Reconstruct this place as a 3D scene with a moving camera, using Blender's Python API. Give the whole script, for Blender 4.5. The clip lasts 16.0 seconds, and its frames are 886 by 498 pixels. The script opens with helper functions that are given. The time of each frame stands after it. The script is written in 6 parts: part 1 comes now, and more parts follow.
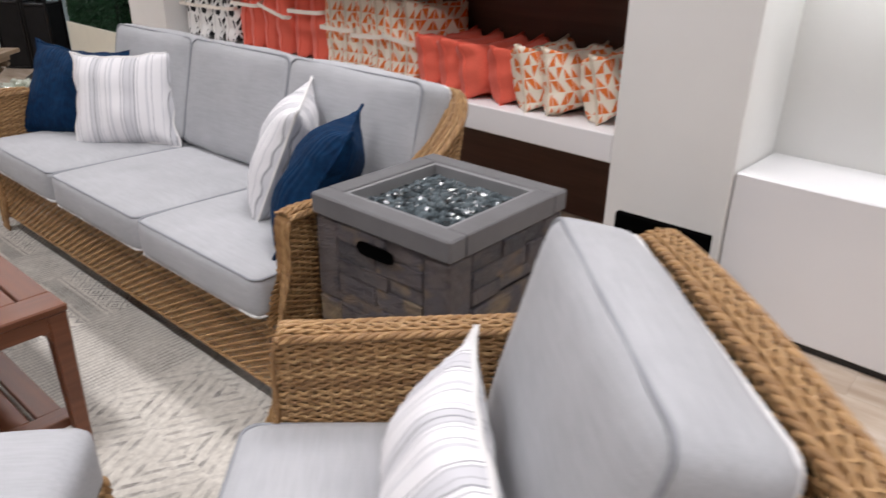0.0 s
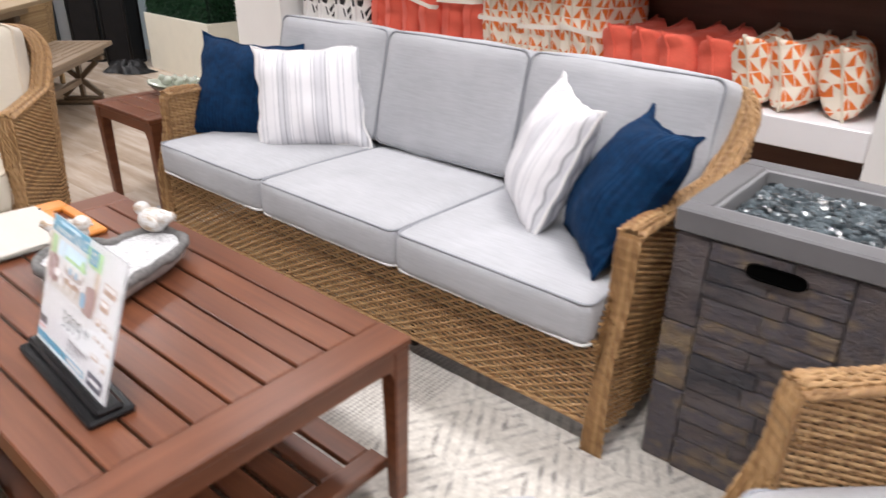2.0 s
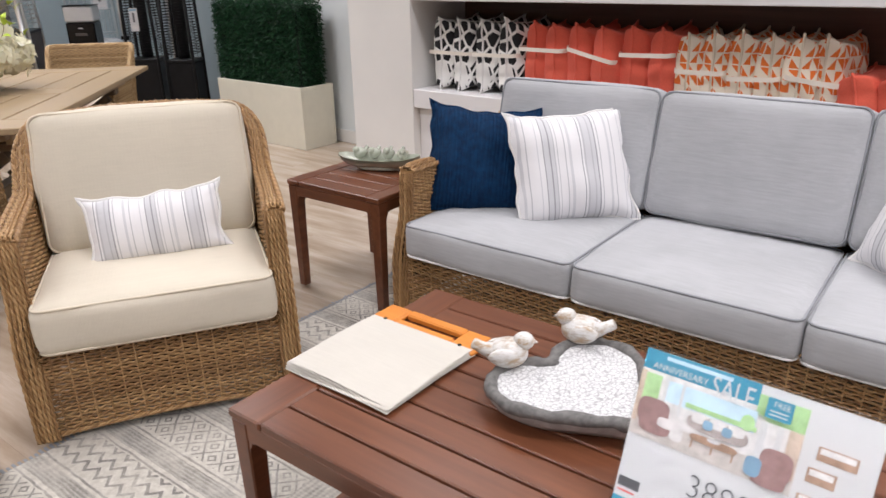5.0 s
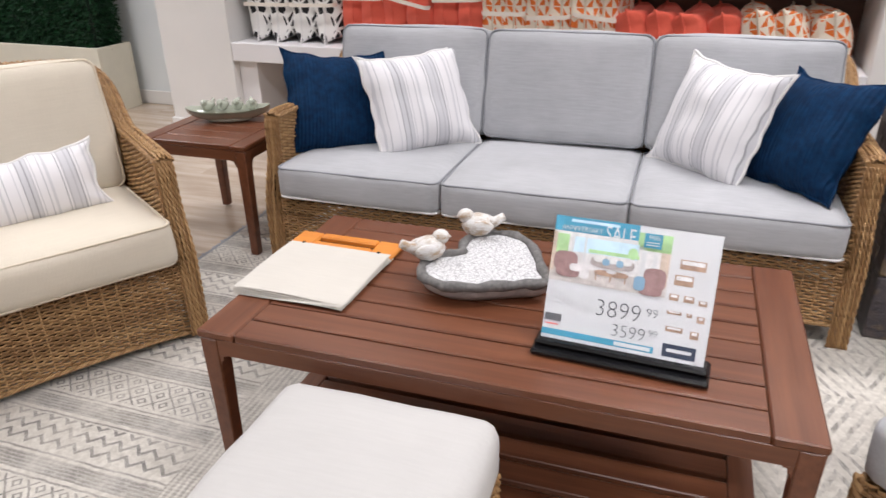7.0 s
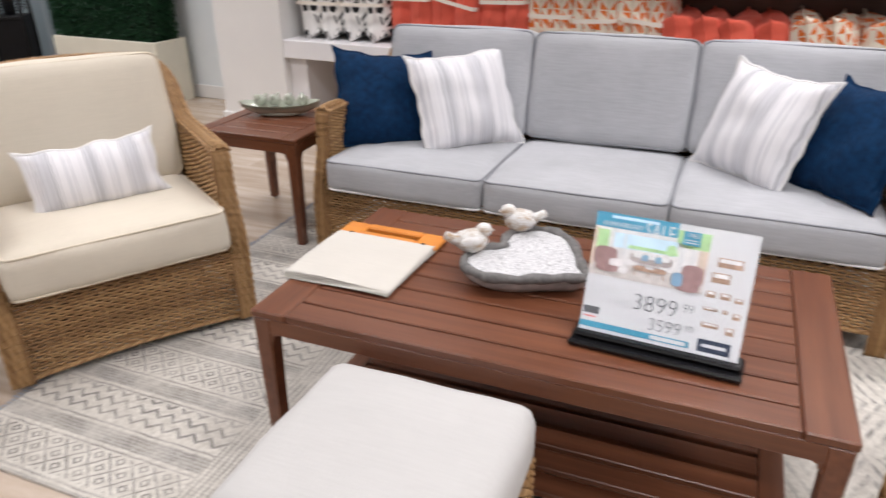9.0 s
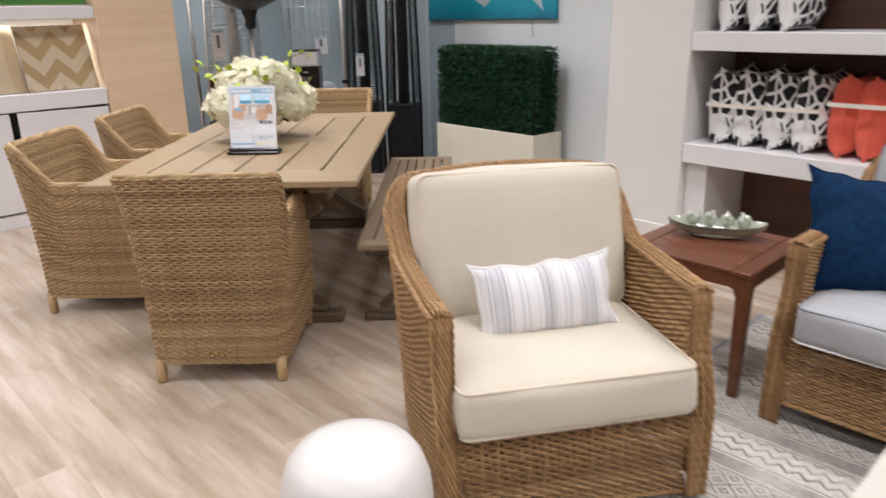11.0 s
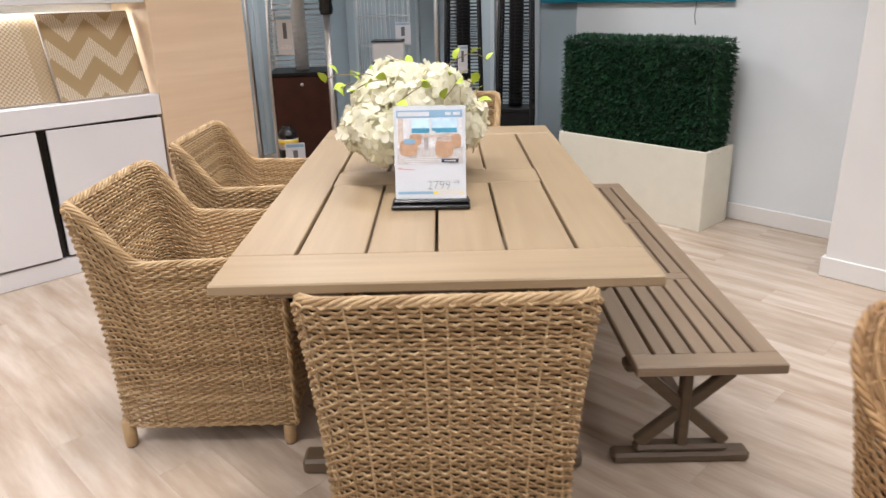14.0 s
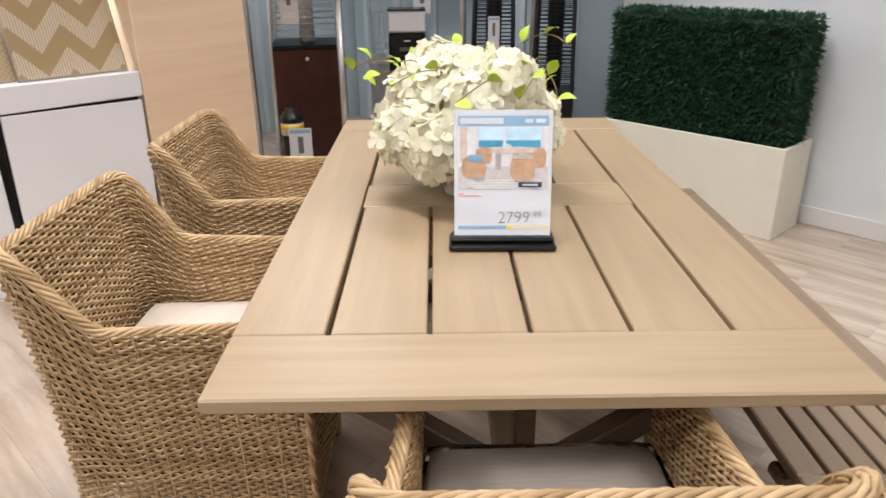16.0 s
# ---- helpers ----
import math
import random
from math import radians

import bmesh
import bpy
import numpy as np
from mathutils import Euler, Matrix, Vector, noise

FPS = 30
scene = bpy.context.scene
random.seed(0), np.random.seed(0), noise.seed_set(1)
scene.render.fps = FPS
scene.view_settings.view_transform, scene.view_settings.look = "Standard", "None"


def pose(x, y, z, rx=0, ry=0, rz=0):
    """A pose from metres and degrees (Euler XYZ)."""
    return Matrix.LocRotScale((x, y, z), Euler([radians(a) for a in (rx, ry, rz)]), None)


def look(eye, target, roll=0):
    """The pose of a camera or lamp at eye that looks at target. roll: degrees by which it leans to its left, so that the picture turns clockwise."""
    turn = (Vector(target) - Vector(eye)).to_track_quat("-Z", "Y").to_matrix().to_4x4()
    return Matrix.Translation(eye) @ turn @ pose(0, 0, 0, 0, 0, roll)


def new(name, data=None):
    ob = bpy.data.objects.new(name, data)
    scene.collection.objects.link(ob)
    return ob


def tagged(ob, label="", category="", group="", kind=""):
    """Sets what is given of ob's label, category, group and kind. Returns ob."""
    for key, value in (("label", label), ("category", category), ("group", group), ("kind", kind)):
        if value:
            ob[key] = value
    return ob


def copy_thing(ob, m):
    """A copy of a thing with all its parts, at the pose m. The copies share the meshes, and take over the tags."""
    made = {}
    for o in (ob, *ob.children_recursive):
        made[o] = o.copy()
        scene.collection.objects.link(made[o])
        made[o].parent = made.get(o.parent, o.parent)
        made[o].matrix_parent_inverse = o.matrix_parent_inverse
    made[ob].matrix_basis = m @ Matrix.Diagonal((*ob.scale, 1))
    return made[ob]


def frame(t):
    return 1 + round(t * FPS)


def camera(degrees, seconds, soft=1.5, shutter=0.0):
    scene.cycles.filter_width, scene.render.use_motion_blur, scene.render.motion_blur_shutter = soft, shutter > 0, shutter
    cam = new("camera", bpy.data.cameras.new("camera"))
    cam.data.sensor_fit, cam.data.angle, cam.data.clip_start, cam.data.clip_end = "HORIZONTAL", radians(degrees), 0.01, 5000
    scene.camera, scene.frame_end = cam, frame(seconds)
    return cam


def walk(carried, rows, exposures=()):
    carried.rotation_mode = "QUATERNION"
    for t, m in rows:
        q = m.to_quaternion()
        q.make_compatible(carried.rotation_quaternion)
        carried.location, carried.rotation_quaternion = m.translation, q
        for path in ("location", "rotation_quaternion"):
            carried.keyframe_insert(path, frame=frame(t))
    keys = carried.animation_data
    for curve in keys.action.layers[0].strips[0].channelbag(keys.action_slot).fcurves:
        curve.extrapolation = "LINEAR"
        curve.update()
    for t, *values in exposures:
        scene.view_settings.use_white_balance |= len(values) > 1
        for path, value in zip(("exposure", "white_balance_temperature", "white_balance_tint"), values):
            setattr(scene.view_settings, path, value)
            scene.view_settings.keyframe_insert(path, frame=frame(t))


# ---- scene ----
cam = camera(64.1, 16.0, 1.5, 0.5)
PATH = [
    (0, (0.17, 0.184, 1.373), (-1.019, 1.561, 0.542), 0.9),
    (0.5, (-0.038, 0.085, 1.353), (-1.235, 1.427, 0.479), 1.0),
    (1, (-0.206, -0.06, 1.352), (-1.372, 1.301, 0.465), 0.6),
    (1.5, (-0.422, -0.15, 1.352), (-1.58, 1.218, 0.465), 0.6),
    (2, (-0.664, -0.228, 1.34), (-1.837, 1.146, 0.482), 0.6),
    (2.5, (-0.894, -0.345, 1.363), (-2.082, 1.035, 0.536), 0.1),
    (3, (-1.053, -0.44, 1.361), (-2.26, 0.945, 0.57), -0.6),
    (3.5, (-1.275, -0.501, 1.379), (-2.493, 0.896, 0.628), -0.6),
    (5.8, (-1.952, -0.878, 1.331), (-2.871, 0.714, 0.544), -0.8),
    (6, (-1.964, -0.925, 1.348), (-2.805, 0.693, 0.525), -0.6),
    (6.5, (-1.948, -1.067, 1.362), (-2.646, 0.598, 0.501), -0.9),
    (7, (-1.93, -1.15, 1.372), (-2.519, 0.555, 0.509), -1.0),
    (7.5, (-1.914, -1.184, 1.383), (-2.42, 0.548, 0.52), -0.9),
    (8, (-1.898, -1.191, 1.382), (-2.37, 0.553, 0.524), -0.6),
    (8.5, (-1.89, -1.201, 1.379), (-2.393, 0.535, 0.521), -0.3),
    (9, (-1.923, -1.226, 1.379), (-2.608, 0.446, 0.521), -0.4),
    (9.5, (-2.009, -1.24, 1.387), (-2.918, 0.338, 0.561), -0.6),
    (10, (-2.227, -1.214, 1.422), (-3.328, 0.261, 0.639), -0.9),
    (10.2, (-2.314, -1.196, 1.4), (-3.49, 0.243, 0.662), -1.0),
    (12.3, (-3.366, -1.084, 1.417), (-4.79, 0.184, 0.814), -1.2),
    (12.5, (-3.463, -1.07, 1.408), (-4.885, 0.195, 0.795), -1.3),
    (13, (-3.737, -1.055, 1.416), (-5.147, 0.215, 0.783), -0.9),
    (13.5, (-3.987, -1.015, 1.417), (-5.364, 0.277, 0.758), -1.1),
    (14, (-4.246, -0.944, 1.424), (-5.58, 0.382, 0.743), -1.4),
    (14.5, (-4.497, -0.87, 1.42), (-5.772, 0.501, 0.716), -1.4),
    (15, (-4.687, -0.776, 1.417), (-5.929, 0.612, 0.687), -1.2),
    (15.5, (-4.814, -0.67, 1.421), (-6.062, 0.703, 0.675), -1.1),
    (16, (-4.851, -0.624, 1.418), (-6.147, 0.693, 0.651), -0.5),
]
walk(cam, [(t, look(eye, target, roll)) for t, eye, target, roll in PATH], [(0.0, -0.42), (1.0, -0.28), (1.5, -0.05), (2.0, 0.06), (2.6, 0.02), (3.5, -0.08), (6.0, -0.18), (9.5, -0.20), (12.5, -0.05), (14.5, 0.06), (16.0, 0.0)])

# ---------------- light ----------------
world = bpy.data.worlds.new("world")
scene.world = world
world.use_nodes = True
world.node_tree.nodes["Background"].inputs[0].default_value = (1.0, 0.98, 0.95, 1)
world.node_tree.nodes["Background"].inputs[1].default_value = 0.01
CEIL = 3.0
LAMPS = [(x, y) for x in (-8.6, -6.2, -3.8, -1.4, 1.0) for y in (-2.2, 0.2, 2.0)]
LAMP_WATTS = 26.3
for x, y in LAMPS:
    data = bpy.data.lights.new("panel_lamp", "AREA")
    data.shape, data.size, data.size_y, data.energy, data.color = "RECTANGLE", 1.1, 0.26, LAMP_WATTS * (1.9 if x < -8 else 1.06 if x < -5 else 0.73 if x < -2 else 1.20) * (1.32 * (1.65 if -8 < x < -5 else 1.0) if y < -2 else 1.12 if y < 1 else 1.06 if -7 < x < -3 else 0.90), (1.0, 0.965, 0.99)
    data.spread = radians(146)
    ob = new("panel_lamp", data)
    ob.location = (x, y, CEIL - 0.06)


def strip_lamp(x, y, z, length, along_y, watts, turn=(0, 0, 0), color=(0.93, 0.97, 1.0)):
    data = bpy.data.lights.new("strip_lamp", "AREA")
    data.shape, data.size, data.size_y, data.energy, data.color = "RECTANGLE", length, 0.03, watts, color
    ob = new("strip_lamp", data)
    ob.location = (x, y, z)
    ob.rotation_euler = (radians(turn[0]), radians(turn[1]), radians(90 if along_y else 0))


strip_lamp(-8.50, 0.0, 1.385, 1.5, True, 8.0)
strip_lamp(0.2, 2.86, 1.37, 1.5, False, 4.5)


# ---------------- node helpers ----------------
class Net:
    """Small builder for shader nodes."""

    def __init__(self, name):
        self.mat = bpy.data.materials.new(name)
        self.mat.use_nodes = True
        self.t = self.mat.node_tree
        self.bsdf = self.t.nodes["Principled BSDF"]

    def put(self, sock, v):
        if isinstance(v, bpy.types.NodeSocket):
            self.t.links.new(v, sock)
        elif isinstance(v, tuple) and len(v) == 3 and sock.type == "RGBA":
            sock.default_value = (*v, 1)
        else:
            sock.default_value = v

    def node(self, kind, out=0, **ins):
        n = self.t.nodes.new(kind)
        for k, v in ins.items():
            self.put(n.inputs[k.replace("_", " ")], v)
        return n.outputs[out]

    def m(self, op, a, b=0.0, c=0.0):
        n = self.t.nodes.new("ShaderNodeMath")
        n.operation = op
        for i, v in enumerate((a, b, c)):
            self.put(n.inputs[i], v)
        return n.outputs[0]

    def vec(self, op, a, b=(0, 0, 0)):
        n = self.t.nodes.new("ShaderNodeVectorMath")
        n.operation = op
        self.put(n.inputs[0], a)
        self.put(n.inputs[1], b)
        return n.outputs[0]

    def coord(self, which="Object"):
        return self.t.nodes.new("ShaderNodeTexCoord").outputs[which]

    def xyz(self, v):
        n = self.t.nodes.new("ShaderNodeSeparateXYZ")
        self.put(n.inputs[0], v)
        return n.outputs[0], n.outputs[1], n.outputs[2]

    def join(self, x, y, z=0.0):
        n = self.t.nodes.new("ShaderNodeCombineXYZ")
        for i, v in enumerate((x, y, z)):
            self.put(n.inputs[i], v)
        return n.outputs[0]

    def noise(self, v, scale, detail=3.0, rough=0.55):
        return self.node("ShaderNodeTexNoise", 0, Vector=v, Scale=scale, Detail=detail, Roughness=rough)

    def white(self, v):
        return self.node("ShaderNodeTexWhiteNoise", 0, Vector=v)

    def ramp(self, f, stops, hard=False):
        n = self.t.nodes.new("ShaderNodeValToRGB")
        n.color_ramp.interpolation = "CONSTANT" if hard else "LINEAR"
        e = n.color_ramp.elements
        while len(e) < len(stops):
            e.new(0.5)
        for el, (p, c) in zip(e, stops):
            el.position, el.color = p, ((*c, 1) if isinstance(c, tuple) else (c, c, c, 1))
        self.put(n.inputs[0], f)
        return n.outputs[0]

    def mix(self, f, a, b):
        n = self.t.nodes.new("ShaderNodeMix")
        n.data_type = "RGBA"
        for i, v in ((0, f), (6, a), (7, b)):
            self.put(n.inputs[i], v)
        return n.outputs[2]

    def island(self):
        return self.t.nodes.new("ShaderNodeNewGeometry").outputs["Random Per Island"]

    def chance(self):
        return self.t.nodes.new("ShaderNodeObjectInfo").outputs["Random"]

    def done(self, color, rough=0.6, metal=0.0, bump=None, strength=0.3, dist=0.002, sheen=0.0, coat=0.0):
        b = self.bsdf
        self.put(b.inputs["Base Color"], color)
        self.put(b.inputs["Roughness"], rough)
        self.put(b.inputs["Metallic"], metal)
        if sheen:
            b.inputs["Sheen Weight"].default_value = sheen
        if coat:
            b.inputs["Coat Weight"].default_value = coat
        if bump is not None:
            n = self.t.nodes.new("ShaderNodeBump")
            n.inputs["Strength"].default_value = strength
            n.inputs["Distance"].default_value = dist
            self.put(n.inputs["Height"], bump)
            self.t.links.new(n.outputs[0], b.inputs["Normal"])
        return self.mat


def plain(name, color, rough=0.5, metal=0.0, vary=0.12, scale=9.0, coat=0.0):
    n = Net(name)
    v = n.coord()
    f = n.noise(v, scale, 4)
    dark = tuple(c * (1 - vary) for c in color)
    light = tuple(min(1.0, c * (1 + vary)) for c in color)
    fine = n.noise(v, scale * 14, 2)
    return n.done(n.ramp(f, [(0.3, dark), (0.7, light)]), n.m("MULTIPLY_ADD", fine, 0.15, rough - 0.07), metal, fine, 0.04, 0.001, coat=coat)


def cloth(name, color, slub=0.10, thread=520.0, rough=0.9):
    n = Net(name)
    v = n.coord()
    x, y, z = n.xyz(v)
    wx = n.m("SINE", n.m("MULTIPLY", n.m("ADD", x, n.m("MULTIPLY", z, 0.37)), thread))
    wy = n.m("SINE", n.m("MULTIPLY", n.m("ADD", y, n.m("MULTIPLY", z, 0.61)), thread))
    weave_h = n.m("ADD", n.m("MULTIPLY", wx, 0.5), n.m("MULTIPLY", wy, 0.5))
    streak = n.noise(n.join(n.m("MULTIPLY", x, 12.0), n.m("MULTIPLY", y, 140.0), n.m("MULTIPLY", z, 140.0)), 1.0, 3)
    big = n.noise(v, 5.0, 3)
    f = n.m("ADD", n.m("MULTIPLY", streak, 0.45), n.m("MULTIPLY", big, 0.55))
    col = n.ramp(f, [(0.32, tuple(c * (1 - slub) for c in color)), (0.68, tuple(min(1, c * (1 + slub)) for c in color))])
    h = n.m("ADD", n.m("MULTIPLY", weave_h, 0.05), n.m("ADD", n.m("MULTIPLY", n.noise(v, 14.0, 3), 1.6), n.m("MULTIPLY", n.noise(v, 420.0, 2), 0.35)))
    return n.done(col, rough, 0, h, 0.35, 0.003, sheen=0.1)


def wicker_mat(name, a, b, c):
    n = Net(name)
    v = n.coord()
    r = n.island()
    col = n.ramp(r, [(0.0, a), (0.5, b), (1.0, c)])
    f = n.noise(v, 60.0, 3)
    col = n.mix(n.m("MULTIPLY", f, 0.5), col, tuple(k * 0.6 for k in a))
    return n.done(col, 0.48, 0, n.noise(v, 420.0, 2), 0.25, 0.001)


def wood(name, dark, light, along="x", grain=1.0, rough=0.5, use_random=True):
    n = Net(name)
    x, y, z = n.xyz(n.coord())
    k = n.chance() if use_random else n.island()
    s = n.m("MULTIPLY", k, 37.0)
    if along == "x":
        p = n.join(n.m("ADD", n.m("MULTIPLY", x, 2.2 * grain), s), n.m("MULTIPLY", y, 38.0 * grain), n.m("MULTIPLY", z, 38.0 * grain))
    else:
        p = n.join(n.m("ADD", n.m("MULTIPLY", y, 2.2 * grain), s), n.m("MULTIPLY", x, 38.0 * grain), n.m("MULTIPLY", z, 38.0 * grain))
    f = n.noise(p, 1.0, 6, 0.6)
    col = n.ramp(f, [(0.3, dark), (0.7, light)])
    col = n.mix(n.m("MULTIPLY", k, 0.28), col, tuple(c * 0.8 for c in dark))
    big = n.noise(n.coord(), 3.0, 3)
    col = n.mix(n.m("MULTIPLY", big, 0.25), col, tuple(min(1, c * 1.15) for c in light))
    return n.done(col, n.m("MULTIPLY_ADD", f, 0.2, rough - 0.1), 0, f, 0.18, 0.0015)


# ---------------- materials ----------------
WHITE = plain("white_paint", (0.78, 0.77, 0.75), 0.55, vary=0.03, scale=2.0)
WALLBLUE = plain("pale_blue_wall_paint", (0.74, 0.785, 0.805), 0.6, vary=0.04, scale=1.5)
ALCOVE = plain("blue_grey_alcove_paint", (0.40, 0.485, 0.53), 0.55, vary=0.05, scale=1.5)
ALCOVETRIM = plain("blue_grey_batten_paint", (0.50, 0.57, 0.60), 0.5, vary=0.04, scale=2.0)
WALLPALE = plain("low_bounce_wall_grey", (0.30, 0.30, 0.31), 0.6, vary=0.03, scale=1.5)
LAMINATE = plain("white_laminate", (0.80, 0.79, 0.80), 0.35, vary=0.02, scale=2.0)
PEACH = wood("birch_plywood", (0.70, 0.50, 0.32), (0.82, 0.625, 0.435), "y", 0.35, 0.5)
CEILING = plain("low_bounce_ceiling", (0.14, 0.14, 0.14), 0.8, vary=0.03)
GREYCLOTH = cloth("grey_cloth", (0.412, 0.419, 0.438), 0.12)
CREAMCLOTH = cloth("cream_cloth", (0.66, 0.60, 0.495), 0.04)
IVORYCLOTH = cloth("ivory_cloth", (0.51, 0.50, 0.485), 0.04)
PIPE_GREY = cloth("grey_piping_cloth", (0.27, 0.28, 0.30), 0.1)
PIPE_CREAM = cloth("cream_piping_cloth", (0.66, 0.58, 0.46), 0.05)
PIPE_WHITE = cloth("white_piping_cloth", (0.74, 0.73, 0.72), 0.05)
CORAL = cloth("coral_cloth", (0.70, 0.115, 0.07), 0.12)
TAUPECLOTH = cloth("taupe_cloth", (0.40, 0.345, 0.29), 0.15)
SEATCLOTH = cloth("oat_seat_cloth", (0.70, 0.60, 0.50), 0.06)
RIBBON = cloth("white_ribbon", (0.80, 0.74, 0.66), 0.05)
WICKER = wicker_mat("golden_wicker", (0.28, 0.15, 0.06), (0.42, 0.24, 0.10), (0.55, 0.345, 0.16))
WICKER_TAN = wicker_mat("tan_wicker", (0.34, 0.210, 0.092), (0.52, 0.345, 0.172), (0.66, 0.475, 0.262))
BROWNWOOD = wood("red_brown_wood", (0.095, 0.030, 0.014), (0.20, 0.073, 0.034), "x", 1.0, 0.33)
BROWNWOOD_Y = wood("red_brown_wood_cross", (0.095, 0.030, 0.014), (0.20, 0.073, 0.034), "y", 1.0, 0.33)
TAUPEWOOD_Y = wood("taupe_wood_long", (0.30, 0.215, 0.126), (0.395, 0.295, 0.180), "y", 0.8, 0.42)
TAUPEWOOD = wood("taupe_wood_cross", (0.30, 0.215, 0.126), (0.395, 0.295, 0.180), "x", 0.8, 0.42)
BENCHWOOD_Y = wood("grey_brown_bench_wood", (0.20, 0.142, 0.092), (0.29, 0.212, 0.142), "y", 0.8, 0.42)
BENCHWOOD = wood("grey_brown_bench_wood_cross", (0.20, 0.142, 0.092), (0.29, 0.212, 0.142), "x", 0.8, 0.42)
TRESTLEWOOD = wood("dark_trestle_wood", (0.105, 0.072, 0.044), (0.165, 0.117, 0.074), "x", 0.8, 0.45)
NICHEWOOD = wood("dark_walnut_panel", (0.070, 0.030, 0.020), (0.14, 0.065, 0.042), "x", 0.5, 0.5)
ORANGEWOOD = wood("orange_varnished_wood", (0.62, 0.20, 0.03), (0.74, 0.29, 0.05), "x", 1.0, 0.35)
BLACKMETAL = plain("black_metal", (0.012, 0.012, 0.013), 0.4, 0.0, 0.2)
BLACKMETAL.node_tree.nodes["Principled BSDF"].inputs["Specular IOR Level"].default_value = 0.2
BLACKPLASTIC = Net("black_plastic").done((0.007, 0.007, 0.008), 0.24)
CHROME = plain("brushed_steel", (0.74, 0.74, 0.745), 0.40, 1.0, 0.06)
BRONZE = plain("dark_bronze_metal", (0.055, 0.018, 0.012), 0.38, 0.3, 0.2)
WHITEMETAL = plain("white_enamel", (0.72, 0.73, 0.74), 0.3, 0.0, 0.03)
CERAMIC = plain("white_glazed_ceramic", (0.71, 0.69, 0.665), 0.38, 0.0, 0.02, coat=0.1)
GREENGLAZE = plain("pale_green_glaze", (0.47, 0.50, 0.42), 0.12, 0.0, 0.16, coat=0.6)
PLANTERMAT = plain("cream_planter_resin", (0.72, 0.69, 0.58), 0.5, 0.0, 0.03)
STONEGREY = plain("grey_cast_stone", (0.135, 0.133, 0.138), 0.6, 0.0, 0.12, 6.0)
STONEIN = plain("grey_cast_stone_basin", (0.22, 0.22, 0.225), 0.6, 0.0, 0.1, 6.0)
PAPER = plain("white_paper", (0.53, 0.53, 0.545), 0.4, vary=0.01)
CARD_TEAL = plain("printed_teal", (0.05, 0.25, 0.37), 0.4, vary=0.05)
CARD_SKY = plain("printed_sky_blue", (0.46, 0.60, 0.70), 0.4, vary=0.15, scale=30)
CARD_SLATE = plain("printed_slate_blue", (0.20, 0.33, 0.45), 0.4, vary=0.03)
CARD_GREEN = plain("printed_green", (0.34, 0.52, 0.26), 0.4, vary=0.2, scale=40)
CARD_BROWN = plain("printed_brown", (0.34, 0.22, 0.16), 0.4, vary=0.25, scale=60)
CARD_TAN = plain("printed_tan", (0.50, 0.40, 0.33), 0.4, vary=0.2, scale=60)
CARD_PALE = plain("printed_pale_grey", (0.60, 0.58, 0.58), 0.4, vary=0.15, scale=60)
CARD_RUGTONE = plain("printed_warm_grey", (0.47, 0.43, 0.41), 0.4, vary=0.15, scale=70)
CARD_TAUPE = plain("printed_taupe", (0.36, 0.31, 0.30), 0.4, vary=0.2, scale=70)
CARD_CLAY = plain("printed_clay", (0.42, 0.25, 0.15), 0.4, vary=0.2, scale=70)
CARD_DARK = plain("printed_navy", (0.03, 0.04, 0.07), 0.4, vary=0.1)
CARD_INK = plain("printed_ink", (0.10, 0.10, 0.11), 0.5, vary=0.05)
CARD_FAINT = plain("printed_faint_grey", (0.55, 0.55, 0.57), 0.5, vary=0.1)
CARD_WINE = plain("printed_wine", (0.27, 0.165, 0.16), 0.4, vary=0.2, scale=60)
CARD_RED = plain("printed_red", (0.65, 0.10, 0.10), 0.4, vary=0.1)
CARD_YELLOW = plain("yellow_label", (0.75, 0.52, 0.05), 0.4, vary=0.1)
HEATGREY = plain("dark_grey_reflector", (0.16, 0.155, 0.15), 0.3, 0.7, 0.1)
RUBBER = plain("black_rubber", (0.02, 0.02, 0.02), 0.7)
CLOTHPAD = cloth("cream_towel_cloth", (0.59, 0.56, 0.505), 0.04)


def navy_mat():
    n = Net("navy_pleated_cloth")
    x, y, z = n.xyz(n.coord())
    wob = n.noise(n.join(n.m("MULTIPLY", x, 30.0), n.m("MULTIPLY", y, 4.0), 0.0), 1.0, 2)
    w = n.m("SINE", n.m("ADD", n.m("MULTIPLY", x, 420.0), n.m("MULTIPLY", wob, 9.0)))
    col = n.ramp(n.noise(n.coord(), 40.0, 3), [(0.3, (0.0012, 0.014, 0.048)), (0.7, (0.0028, 0.032, 0.090))])
    n.bsdf.inputs["Specular IOR Level"].default_value = 0.15
    return n.done(col, 0.8, 0, w, 0.5, 0.003)


